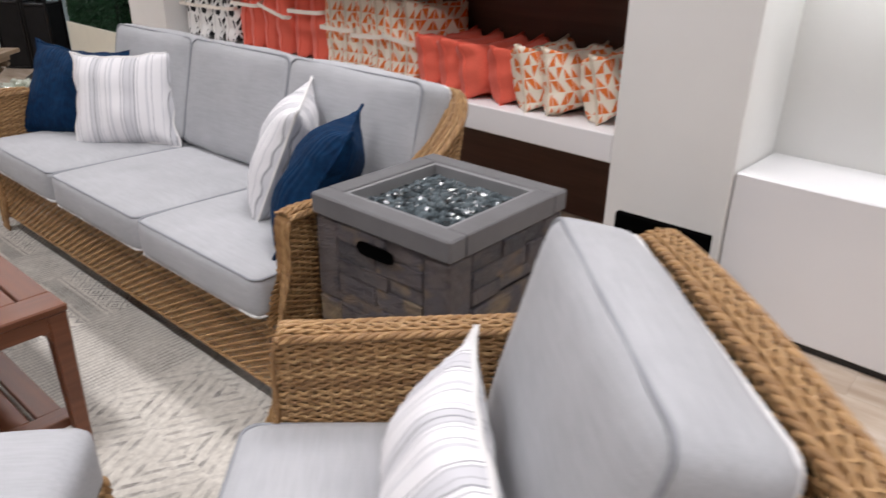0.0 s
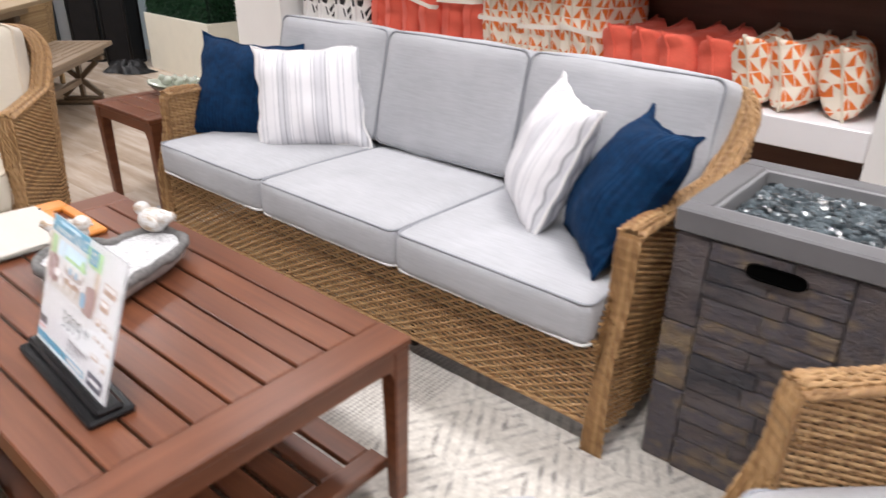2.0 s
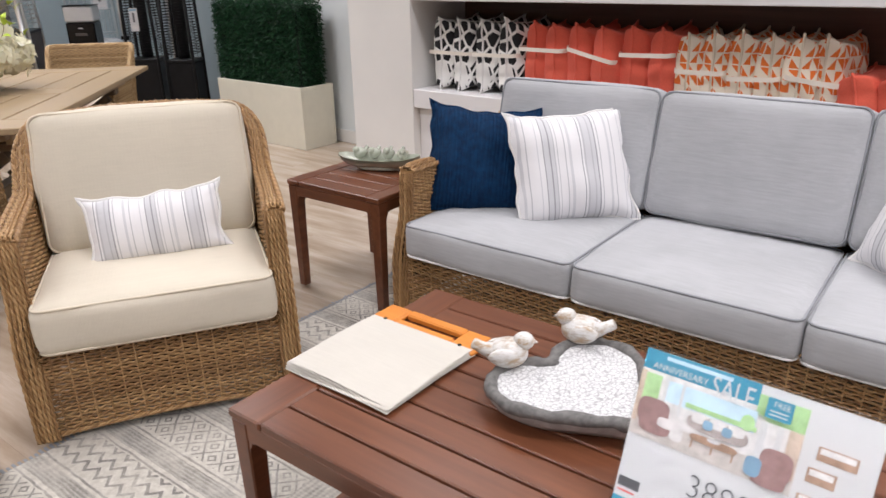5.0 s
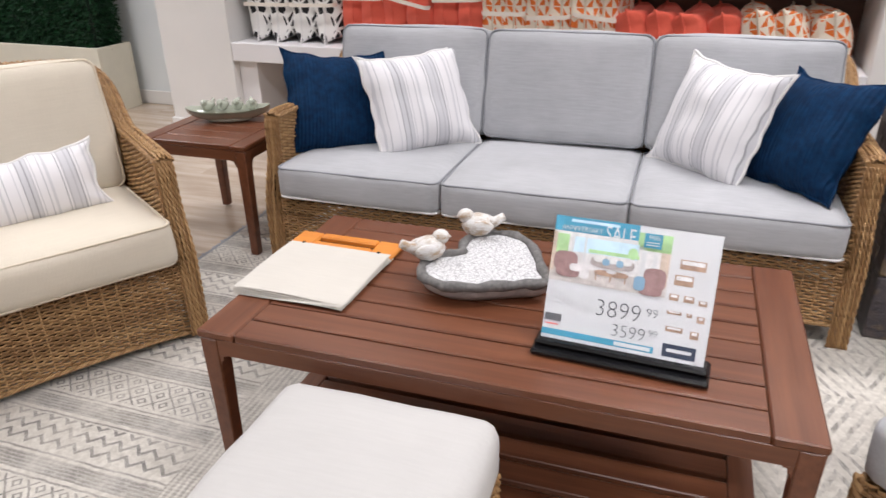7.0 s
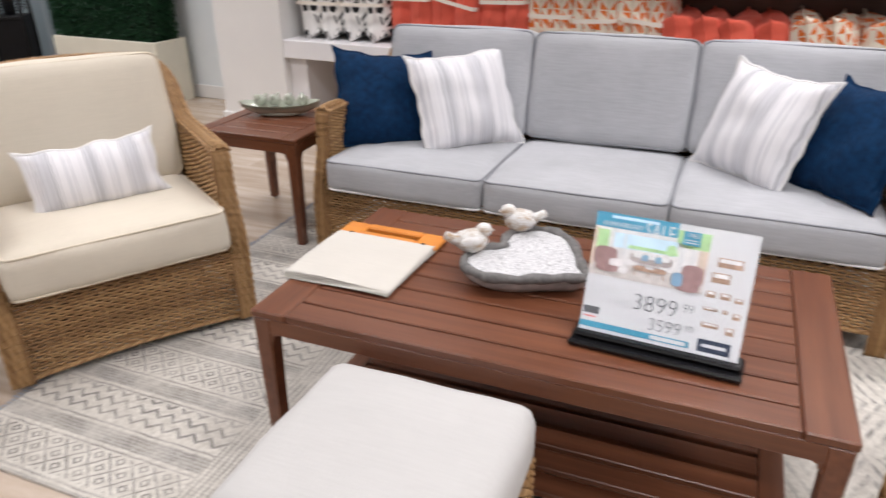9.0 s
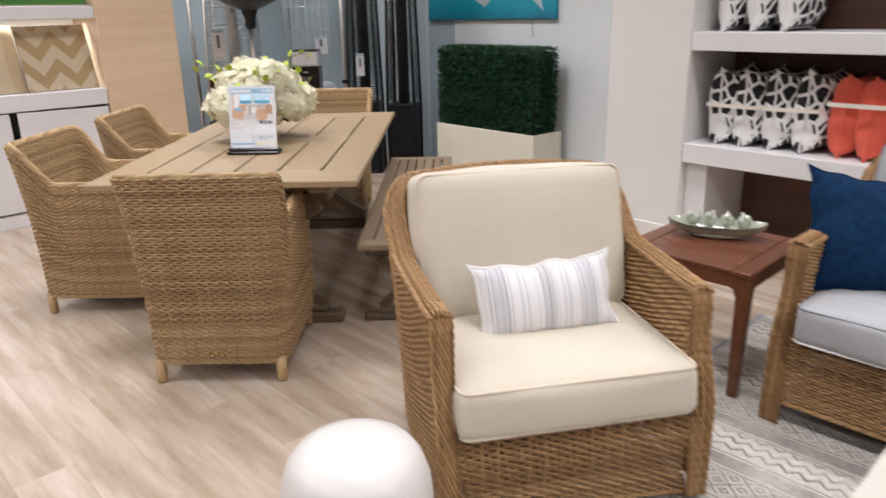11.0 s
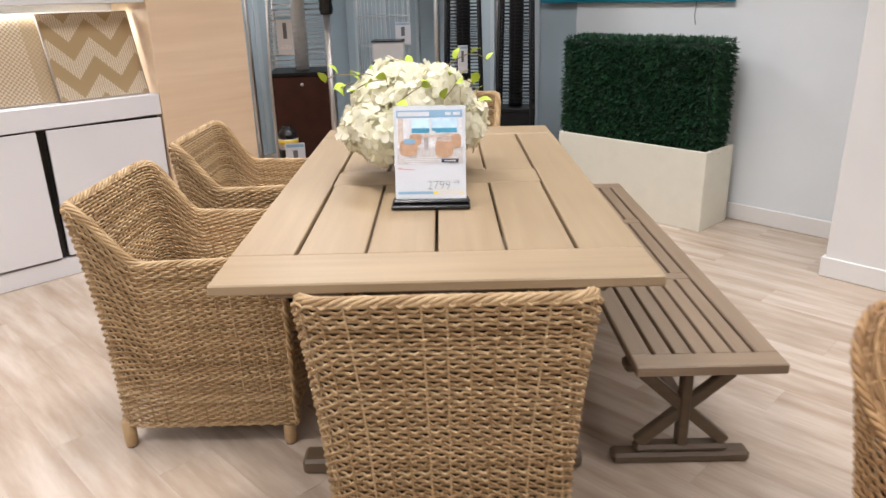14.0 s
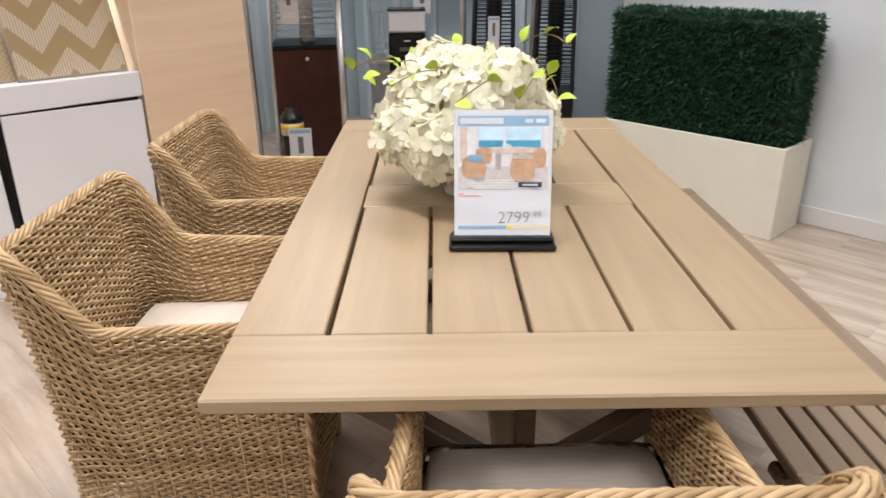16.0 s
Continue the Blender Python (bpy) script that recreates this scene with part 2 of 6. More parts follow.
def stripe_mat(name, scale, shift):
    n = Net(name)
    x, y, z = n.xyz(n.coord())
    f = n.m("FRACT", n.m("ADD", n.m("MULTIPLY", x, scale), shift))
    w, g, d, p = (0.78, 0.77, 0.79), (0.47, 0.47, 0.50), (0.30, 0.305, 0.33), (0.60, 0.60, 0.63)
    col = n.ramp(f, [(0.0, w), (0.055, p), (0.07, w), (0.12, d), (0.132, p), (0.185, d), (0.20, p), (0.235, g), (0.25, w), (0.27, g), (0.28, w), (0.355, g), (0.365, w), (0.40, p),
                     (0.43, w), (0.545, d), (0.557, w), (0.58, g), (0.60, p), (0.665, g), (0.68, p), (0.72, d), (0.735, w), (0.765, g), (0.775, w), (0.87, p), (0.895, w), (0.94, g), (0.95, w)], True)
    fib = n.noise(n.join(n.m("MULTIPLY", x, 300.0), n.m("MULTIPLY", y, 60.0), 0.0), 1.0, 2)
    col = n.mix(n.m("MULTIPLY", fib, 0.18), col, (0.70, 0.69, 0.69))
    return n.done(col, 0.9, 0, n.noise(n.coord(), 20.0, 3), 0.25, 0.004, sheen=0.1)


def triangles_mat():
    n = Net("orange_white_triangle_print")
    x, y, z = n.xyz(n.coord())
    x = n.m("ADD", x, z)
    u, v = n.m("MULTIPLY", n.m("ADD", x, n.m("MULTIPLY", n.m("SINE", n.m("MULTIPLY", y, 24.0)), 0.006)), 23.0), n.m("MULTIPLY", y, 18.5)
    cell = n.join(n.m("FLOOR", u), n.m("FLOOR", v), 0.0)
    fu, fv = n.m("FRACT", u), n.m("FRACT", v)
    r = n.white(cell)
    flip = n.m("GREATER_THAN", r, 0.5)
    fu2 = n.m("ABSOLUTE", n.m("SUBTRACT", flip, fu))
    tri = n.m("GREATER_THAN", n.m("SUBTRACT", n.m("ADD", fu2, fv), 1.0), 0.0)
    r2 = n.white(n.vec("ADD", cell, (7.3, 2.1, 0.0)))
    up = n.m("GREATER_THAN", r2, 0.45)
    on = n.m("ABSOLUTE", n.m("SUBTRACT", up, tri))
    edge = n.m("MULTIPLY", n.m("GREATER_THAN", fu, 0.10), n.m("GREATER_THAN", fv, 0.10))
    on = n.m("MULTIPLY", on, edge)
    col = n.mix(on, (0.80, 0.72, 0.60), (0.73, 0.17, 0.03))
    return n.done(col, 0.9, 0, n.noise(n.coord(), 24.0, 3), 0.3, 0.004)


def lattice_mat():
    n = Net("black_white_lattice_print")
    v = n.coord()
    vor = n.t.nodes.new("ShaderNodeTexVoronoi")
    vor.feature = "DISTANCE_TO_EDGE"
    vor.inputs["Scale"].default_value = 12.0
    vx, vy, vz = n.xyz(v)
    n.put(vor.inputs["Vector"], n.join(n.m("ADD", vx, vz), vy, 0.0))
    line = n.m("LESS_THAN", vor.outputs[0], 0.10)
    col = n.mix(line, (0.012, 0.012, 0.014), (0.80, 0.79, 0.77))
    return n.done(col, 0.9, 0, n.noise(v, 24.0, 3), 0.3, 0.004)


def rug_mat():
    n = Net("distressed_tribal_rug")
    p = n.coord()
    warp = n.node("ShaderNodeTexNoise", 1, Vector=p, Scale=22.0)
    x, y, z = n.xyz(n.vec("ADD", p, n.vec("MULTIPLY", n.vec("SUBTRACT", warp, (0.5, 0.5, 0.5)), (0.010, 0.010, 0.0))))

    def zone(a, c):
        return n.m("MULTIPLY", n.m("GREATER_THAN", x, a), n.m("LESS_THAN", x, c))

    hatch_zone = n.m("ADD", zone(-0.93, -0.60), n.m("ADD", zone(-0.15, 0.36), zone(1.28, 1.60)))
    big_zone = zone(0.36, 1.28)
    by = n.m("MULTIPLY", y, 1 / 0.235)
    row = n.m("FLOOR", by)
    fy = n.m("FRACT", by)
    odd = n.m("GREATER_THAN", n.m("FRACT", n.m("MULTIPLY", row, 0.5)), 0.25)

    def strip(a, c):
        return n.m("MULTIPLY", n.m("GREATER_THAN", fy, a), n.m("LESS_THAN", fy, c))

    zig = n.m("PINGPONG", n.m("MULTIPLY", x, 1 / 0.030), 1.0)
    waves = n.m("LESS_THAN", n.m("ABSOLUTE", n.m("SUBTRACT", n.m("FRACT", n.m("SUBTRACT", n.m("MULTIPLY", fy, 5.0), n.m("MULTIPLY", zig, 0.62))), 0.5)), 0.15)
    pt = n.m("PINGPONG", n.m("MULTIPLY", x, 1 / 0.040), 1.0)
    pv = n.m("PINGPONG", n.m("MULTIPLY", fy, 6.0), 1.0)
    rings = n.m("LESS_THAN", n.m("ABSOLUTE", n.m("SUBTRACT", n.m("FRACT", n.m("MULTIPLY", n.m("ADD", pt, pv), 1.5)), 0.5)), 0.17)
    motif = n.m("MULTIPLY", n.m("ADD", n.m("MULTIPLY", waves, n.m("SUBTRACT", 1.0, odd)), n.m("MULTIPLY", rings, odd)), strip(0.05, 0.58))
    edge_lines = n.m("ADD", strip(0.60, 0.63), strip(0.97, 1.0))
    lines = n.m("GREATER_THAN", n.m("SINE", n.m("MULTIPLY", y, 520.0)), -0.2)
    motif = n.m("ADD", motif, n.m("ADD", n.m("MULTIPLY", edge_lines, 0.9), n.m("MULTIPLY", strip(0.68, 0.93), n.m("MULTIPLY_ADD", lines, 0.35, 0.55))))
    gy = n.m("FRACT", n.m("MULTIPLY", y, 1 / 0.27))
    gt = n.m("PINGPONG", n.m("ADD", n.m("MULTIPLY", x, 1 / 0.15), n.m("FLOOR", n.m("MULTIPLY", y, 1 / 0.27))), 1.0)
    dd = n.m("SUBTRACT", gy, gt)
    nest = n.m("GREATER_THAN", n.m("FRACT", n.m("MULTIPLY", dd, 3.6)), 0.62)
    tooth = n.m("GREATER_THAN", n.m("PINGPONG", n.m("MULTIPLY", x, 1 / 0.018), 1.0), 0.35)
    motif_big = n.m("MULTIPLY", nest, n.m("MULTIPLY_ADD", tooth, 0.6, 0.4))
    fine = n.m("GREATER_THAN", n.m("SINE", n.m("MULTIPLY", x, 330.0)), -0.1)
    hatch = n.m("MULTIPLY_ADD", fine, 0.5, n.m("MULTIPLY", lines, 0.3))
    rest = n.m("SUBTRACT", 1.0, n.m("ADD", hatch_zone, big_zone))
    pat = n.m("ADD", n.m("MULTIPLY", motif, rest), n.m("ADD", n.m("MULTIPLY", hatch, hatch_zone), n.m("MULTIPLY", n.m("MULTIPLY", motif_big, n.ramp(n.noise(p, 11.0, 4, 0.7), [(0.40, 0.34), (0.60, 1.0)])), big_zone)))
    worn = n.ramp(n.noise(p, 7.0, 5, 0.7), [(0.36, 0.28), (0.60, 0.92)])
    speck = n.ramp(n.noise(n.vec("MULTIPLY", p, (1.0, 4.0, 1.0)), 110.0, 3), [(0.36, 0.2), (0.50, 1.0)])
    f = n.m("MULTIPLY", pat, n.m("MULTIPLY", worn, n.m("MULTIPLY_ADD", speck, 0.75, 0.25)))
    ground = n.ramp(n.noise(p, 60.0, 4), [(0.3, (0.50, 0.47, 0.42)), (0.7, (0.67, 0.64, 0.58))])
    dark = n.ramp(n.noise(p, 5.0, 3), [(0.35, (0.13, 0.118, 0.108)), (0.65, (0.22, 0.21, 0.205))])
    col = n.mix(f, ground, dark)
    h = n.m("ADD", n.m("MULTIPLY", n.m("SUBTRACT", 1.0, f), 1.0), n.noise(p, 260.0, 2))
    return n.done(col, 0.95, 0, h, 0.5, 0.003)


def floor_mat():
    n = Net("pale_oak_vinyl")
    x, y, z = n.xyz(n.coord())
    k = n.chance()
    q = n.join(n.m("ADD", n.m("MULTIPLY", x, 1.4), n.m("MULTIPLY", k, 53.0)), n.m("MULTIPLY", y, 10.0), k)
    f = n.noise(q, 1.0, 6, 0.62)
    fine = n.noise(n.join(n.m("MULTIPLY", x, 6.0), n.m("MULTIPLY", y, 120.0), n.m("MULTIPLY", k, 9.0)), 1.0, 4)
    col = n.ramp(f, [(0.28, (0.33, 0.245, 0.175)), (0.50, (0.50, 0.405, 0.315)), (0.72, (0.66, 0.570, 0.490))])
    col = n.mix(n.m("MULTIPLY", fine, 0.20), col, (0.36, 0.27, 0.195))
    col = n.mix(n.m("MULTIPLY", k, 0.06), col, (0.60, 0.50, 0.41))
    return n.done(col, n.m("MULTIPLY_ADD", f, 0.12, 0.18), 0, fine, 0.05, 0.001)


def slate_mat():
    n = Net("dark_slate_block")
    k = n.chance()
    v = n.vec("ADD", n.coord(), n.join(n.m("MULTIPLY", k, 0.9), 0.0, 0.0))
    v = n.vec("MULTIPLY", v, (1.2, 1.2, 1.8))
    f = n.noise(v, 7.0, 6, 0.7)
    big = n.noise(v, 9.0, 4)
    hue = n.m("ADD", n.m("MULTIPLY", k, 0.30), n.m("MULTIPLY", big, 0.70))
    base = n.ramp(hue, [(0.34, (0.044, 0.042, 0.050)), (0.46, (0.115, 0.092, 0.088)), (0.55, (0.078, 0.071, 0.085)), (0.64, (0.175, 0.130, 0.094)), (0.76, (0.33, 0.25, 0.135))])
    col = n.mix(n.ramp(f, [(0.50, 0.0), (0.80, 0.40)]), base, (0.19, 0.185, 0.19))
    h = n.m("ADD", n.noise(v, 22.0, 7, 0.72), n.m("MULTIPLY", f, 1.2))
    return n.done(col, n.m("MULTIPLY_ADD", f, 0.3, 0.22), 0, h, 1.0, 0.02)


def chevron_mat():
    n = Net("tan_chevron_rug")
    x, y, z = n.xyz(n.coord())
    zig = n.m("PINGPONG", n.m("MULTIPLY", x, 1 / 0.11), 1.0)
    f = n.m("FRACT", n.m("ADD", n.m("MULTIPLY", y, 1 / 0.20), n.m("MULTIPLY", zig, 0.62)))
    rib = n.m("GREATER_THAN", n.m("SINE", n.m("MULTIPLY", x, 520.0)), 0.1)
    pale = n.mix(rib, (0.70, 0.61, 0.47), (0.52, 0.40, 0.25))
    col = n.mix(n.m("GREATER_THAN", f, 0.5), pale, (0.44, 0.315, 0.165))
    return n.done(col, 0.95, 0, n.noise(n.coord(), 300.0, 2), 0.5, 0.002)


def checker_rug_mat(name, a, b, scale):
    n = Net(name)
    v = n.vec("MULTIPLY", n.coord(), (1.0, 1.0, 0.0))
    ch = n.t.nodes.new("ShaderNodeTexChecker")
    n.put(ch.inputs["Vector"], v)
    n.put(ch.inputs["Color1"], a)
    n.put(ch.inputs["Color2"], b)
    ch.inputs["Scale"].default_value = scale
    x, y, z = n.xyz(n.coord())
    side = n.m("GREATER_THAN", x, 0.10)
    col = n.mix(n.m("MULTIPLY", side, 0.65), ch.outputs[0], b)
    return n.done(col, 0.95, 0, n.noise(n.coord(), 250.0, 2), 0.5, 0.002)


def palm_mat():
    n = Net("blue_grey_palm_rug")
    x, y, z = n.xyz(n.coord())
    f = n.m("SINE", n.m("ADD", n.m("MULTIPLY", y, 160.0), n.m("MULTIPLY", n.m("ABSOLUTE", n.m("SINE", n.m("MULTIPLY", x, 14.0))), 12.0)))
    col = n.mix(n.m("GREATER_THAN", f, 0.1), (0.62, 0.64, 0.66), (0.20, 0.27, 0.33))
    return n.done(col, 0.95, 0, n.noise(n.coord(), 250.0, 2), 0.5, 0.002)


def leaf_mat(name, a, b, rough=0.5):
    n = Net(name)
    col = n.ramp(n.island(), [(0.0, a), (1.0, b)])
    return n.done(col, rough)


def glass_mat(name, rough=0.02):
    n = Net(name)
    n.bsdf.inputs["Transmission Weight"].default_value = 1.0
    n.bsdf.inputs["IOR"].default_value = 1.3
    return n.done((0.95, 0.97, 0.97), rough)


def canvas_mat():
    n = Net("teal_sea_canvas")
    x, y, z = n.xyz(n.coord())
    f = n.m("ADD", n.m("MULTIPLY", z, 2.2), n.m("MULTIPLY", n.noise(n.coord(), 4.0, 4), 0.35))
    col = n.ramp(f, [(0.1, (0.0, 0.12, 0.20)), (0.35, (0.0, 0.26, 0.38)), (0.8, (0.02, 0.40, 0.55))])
    return n.done(col, 0.4, 0, n.noise(n.coord(), 200.0, 2), 0.1, 0.001)


def crackle_mat():
    n = Net("white_crackle_filling")
    v = n.coord()
    vor = n.t.nodes.new("ShaderNodeTexVoronoi")
    vor.feature = "DISTANCE_TO_EDGE"
    vor.inputs["Scale"].default_value = 95.0
    n.put(vor.inputs["Vector"], n.vec("ADD", v, n.vec("MULTIPLY", n.node("ShaderNodeTexNoise", 1, Vector=v, Scale=40.0), (0.02, 0.02, 0.0))))
    col = n.ramp(vor.outputs[0], [(0.02, (0.36, 0.36, 0.37)), (0.10, (0.68, 0.68, 0.69)), (0.4, (0.74, 0.74, 0.74))])
    return n.done(col, 0.5, 0, vor.outputs[0], 0.8, 0.004)


NAVY, STRIPE, STRIPE_S = navy_mat(), stripe_mat("grey_white_stripe_cloth", 3.1, 0.5), stripe_mat("grey_white_stripe_cloth_small", 3.6, 0.2)
TRIANGLES, LATTICE, RUG, FLOOR, SLATE = triangles_mat(), lattice_mat(), rug_mat(), floor_mat(), slate_mat()
CHEVRON, PALM = chevron_mat(), palm_mat()
BASKET = checker_rug_mat("tan_basket_rug", (0.68, 0.57, 0.43), (0.46, 0.335, 0.19), 85.0)
HEDGE = leaf_mat("dark_green_hedge_leaves", (0.004, 0.030, 0.012), (0.016, 0.085, 0.030))
HEDGESHADE = plain("dark_green_hedge_shade", (0.003, 0.014, 0.007), 0.8)
GLASSBEAD = leaf_mat("dark_fire_glass", (0.006, 0.009, 0.011), (0.13, 0.16, 0.175), 0.08)
PETAL = leaf_mat("ivory_hydrangea_petals", (0.88, 0.85, 0.66), (0.93, 0.91, 0.80), 0.7)
soft = PETAL.node_tree.nodes.new("ShaderNodeBsdfTranslucent")
soft.inputs[0].default_value = (0.92, 0.90, 0.72, 1)
blend = PETAL.node_tree.nodes.new("ShaderNodeMixShader")
blend.inputs[0].default_value = 0.35
PETAL.node_tree.links.new(PETAL.node_tree.nodes["Principled BSDF"].outputs[0], blend.inputs[1])
PETAL.node_tree.links.new(soft.outputs[0], blend.inputs[2])
PETAL.node_tree.links.new(blend.outputs[0], PETAL.node_tree.nodes["Material Output"].inputs[0])
LIME = leaf_mat("lime_green_leaves", (0.30, 0.45, 0.02), (0.50, 0.62, 0.06), 0.5)
DARKLEAF = leaf_mat("dark_flower_leaves", (0.04, 0.12, 0.02), (0.07, 0.18, 0.03), 0.5)
VINE = plain("brown_vine", (0.20, 0.14, 0.05), 0.7)
CLEAR = glass_mat("clear_acrylic")
PLASTICBAG = glass_mat("clear_plastic_wrap", 0.12)
PLASTICBAG.node_tree.nodes["Principled BSDF"].inputs["IOR"].default_value = 1.12
CANVAS, CRACKLE = canvas_mat(), crackle_mat()


# ---------------- mesh helpers ----------------
class Geo:
    """Collects vertices and faces."""

    def __init__(self):
        self.v, self.f, self.n = [], [], 0

    def add(self, verts, faces):
        self.v.append(np.asarray(verts, float).reshape(-1, 3))
        self.f.extend([tuple(int(i) + self.n for i in f) for f in faces])
        self.n += len(self.v[-1])
        return self

    def box(self, x0, y0, z0, x1, y1, z1, b=0.004, turn=None, taper=1.0):
        """Box with chamfered edges; taper scales its foot."""
        lo, hi = np.array((x0, y0, z0), float), np.array((x1, y1, z1), float)
        c, h = (lo + hi) / 2, (hi - lo) / 2
        b = min(b, h.min() * 0.8)
        verts, index = [], {}
        for sx in (-1, 1):
            for sy in (-1, 1):
                for sz in (-1, 1):
                    s = np.array((sx, sy, sz))
                    for a in range(3):
                        p = s * h
                        for o in range(3):
                            if o != a:
                                p[o] -= s[o] * b
                        index[(sx, sy, sz, a)] = len(verts)
                        verts.append(p)
        faces = []
        for a in range(3):
            o1, o2 = [o for o in range(3) if o != a]
            for s in (-1, 1):
                quad = []
                for q1, q2 in ((-1, -1), (1, -1), (1, 1), (-1, 1)):
                    k = [0, 0, 0]
                    k[a], k[o1], k[o2] = s, q1, q2
                    quad.append(index[(*k, a)])
                faces.append(quad)
            for q1 in (-1, 1):
                for q2 in (-1, 1):
                    k1, k2 = [0, 0, 0], [0, 0, 0]
                    k1[a], k1[o1], k1[o2] = -1, q1, q2
                    k2[a], k2[o1], k2[o2] = 1, q1, q2
                    faces.append([index[(*k1, o1)], index[(*k2, o1)], index[(*k2, o2)], index[(*k1, o2)]])
        for sx in (-1, 1):
            for sy in (-1, 1):
                for sz in (-1, 1):
                    faces.append([index[(sx, sy, sz, a)] for a in range(3)])
        V = np.array(verts)
        for f in faces:
            p = V[f]
            if np.dot(np.cross(p[1] - p[0], p[2] - p[0]), p.mean(0)) < 0:
                f.reverse()
        if taper != 1.0:
            k = taper + (1 - taper) * (V[:, 2] + h[2]) / (2 * h[2])
            V[:, 0] *= k
            V[:, 1] *= k
        if turn is not None:
            V = V @ np.array(turn.to_3x3()).T
        return self.add(V + c, faces)

    def tube(self, path, r, sides=6, closed=False, caps=True):
        P = np.asarray(path, float)
        m = len(P)
        T = np.roll(P, -1, 0) - np.roll(P, 1, 0) if closed else np.gradient(P, axis=0)
        T /= np.maximum(np.linalg.norm(T, axis=1, keepdims=True), 1e-9)
        up = np.array((0.0, 0.0, 1.0)) if abs(T[0][2]) < 0.9 else np.array((1.0, 0.0, 0.0))
        rs = np.full(m, r) if np.isscalar(r) else np.asarray(r, float)
        rings = []
        for i in range(m):
            a = np.cross(T[i], up)
            a /= max(np.linalg.norm(a), 1e-9)
            bb = np.cross(a, T[i])
            up = bb
            th = np.arange(sides) * 2 * math.pi / sides
            rings.append(P[i] + rs[i] * (np.cos(th)[:, None] * a + np.sin(th)[:, None] * bb))
        faces = []
        for i in range(m if closed else m - 1):
            j = (i + 1) % m
            for k in range(sides):
                l = (k + 1) % sides
                faces.append((i * sides + k, j * sides + k, j * sides + l, i * sides + l))
        if caps and not closed:
            faces.append(tuple(range(sides)))
            faces.append(tuple(reversed(range((m - 1) * sides, m * sides))))
        return self.add(np.concatenate(rings), faces)

    def lathe(self, profile, sides=24, center=(0, 0, 0), sx=1.0, sy=1.0):
        """Profile of (radius, z) from foot to top, turned round z."""
        th = np.arange(sides) * 2 * math.pi / sides
        verts = [(center[0] + sx * r * math.cos(a), center[1] + sy * r * math.sin(a), center[2] + z) for r, z in profile for a in th]
        faces = []
        for i in range(len(profile) - 1):
            for k in range(sides):
                l = (k + 1) % sides
                faces.append((i * sides + k, i * sides + l, (i + 1) * sides + l, (i + 1) * sides + k))
        faces.append(tuple(reversed(range(sides))))
        faces.append(tuple(range((len(profile) - 1) * sides, len(profile) * sides)))
        return self.add(verts, faces)

    def sheet(self, P, flip=False):
        """P: grid of points (rows, columns, 3)."""
        r, c = P.shape[:2]
        i = np.arange((r - 1) * (c - 1))
        a = (i // (c - 1)) * c + i % (c - 1)
        F = np.stack([a, a + 1, a + c + 1, a + c], 1)
        return self.add(P.reshape(-1, 3), F[:, ::-1] if flip else F)

    def ball(self, c, r, s=(1, 1, 1), n=10):
        prof = [(r * math.sin(a), -r * math.cos(a)) for a in np.linspace(0.12, math.pi - 0.12, n)]
        before = self.n
        self.lathe(prof, n + 4)
        self.v[-1] = self.v[-1] * np.array(s) + np.array(c)
        return self

    def mesh(self, name, smooth=True):
        me = bpy.data.meshes.new(name)
        me.from_pydata(np.concatenate(self.v).tolist(), [], self.f)
        if smooth:
            me.shade_smooth()
        me.update()
        return me


def part(name, geo, material, parent, label="", smooth=True):
    me = geo if isinstance(geo, bpy.types.Mesh) else geo.mesh(name, smooth)
    if material is not None and not me.materials:
        me.materials.append(material)
    ob = new(name, me)
    ob.parent = parent
    return tagged(ob, label)


def thing(name, x, y, z, rz, label, category, group="", kind=""):
    ob = new(name)
    ob.empty_display_size = 0.1
    ob.matrix_basis = pose(x, y, z, 0, 0, rz)
    return tagged(ob, label, category, group, kind)


def solo(name, geo, material, m, label, category, group="", kind="", smooth=True):
    me = geo if isinstance(geo, bpy.types.Mesh) else geo.mesh(name, smooth)
    if not me.materials:
        me.materials.append(material)
    ob = new(name, me)
    ob.matrix_basis = m
    return tagged(ob, label, category, group, kind)


# the shelf wall stands slightly askew to the seating
ASKEW = pose(-1.1, 2.66, 0, 0, 0, -2.2) @ pose(1.1, -2.66, 0)
SHELF_WALL = ("wall_back", "wall_alcove", "pillar", "wall_niche", "shelf_lower", "shelf_upper", "wall_header", "panel_west", "wall_recess", "trim", "baseboard")


def setting(name, geo, material, label, smooth=False):
    return solo(name, geo, material, ASKEW if name.startswith(SHELF_WALL) else Matrix(), label, name.split("_")[0], kind="structure", smooth=smooth)


def lettering(text, size, material, parent, m, name="lettering", thin=False):
    c = bpy.data.curves.new(name, "FONT")
    c.body, c.size, c.extrude = text, size, 0.0002
    c.resolution_u = 3
    if thin:
        c.offset = -size * 0.021
    ob = bpy.data.objects.new(name, c)
    me = bpy.data.meshes.new_from_object(ob)
    bpy.data.objects.remove(ob)
    me.materials.clear()
    me.materials.append(material)
    o = new(name, me)
    o.parent = parent
    o.matrix_basis = m
    return o


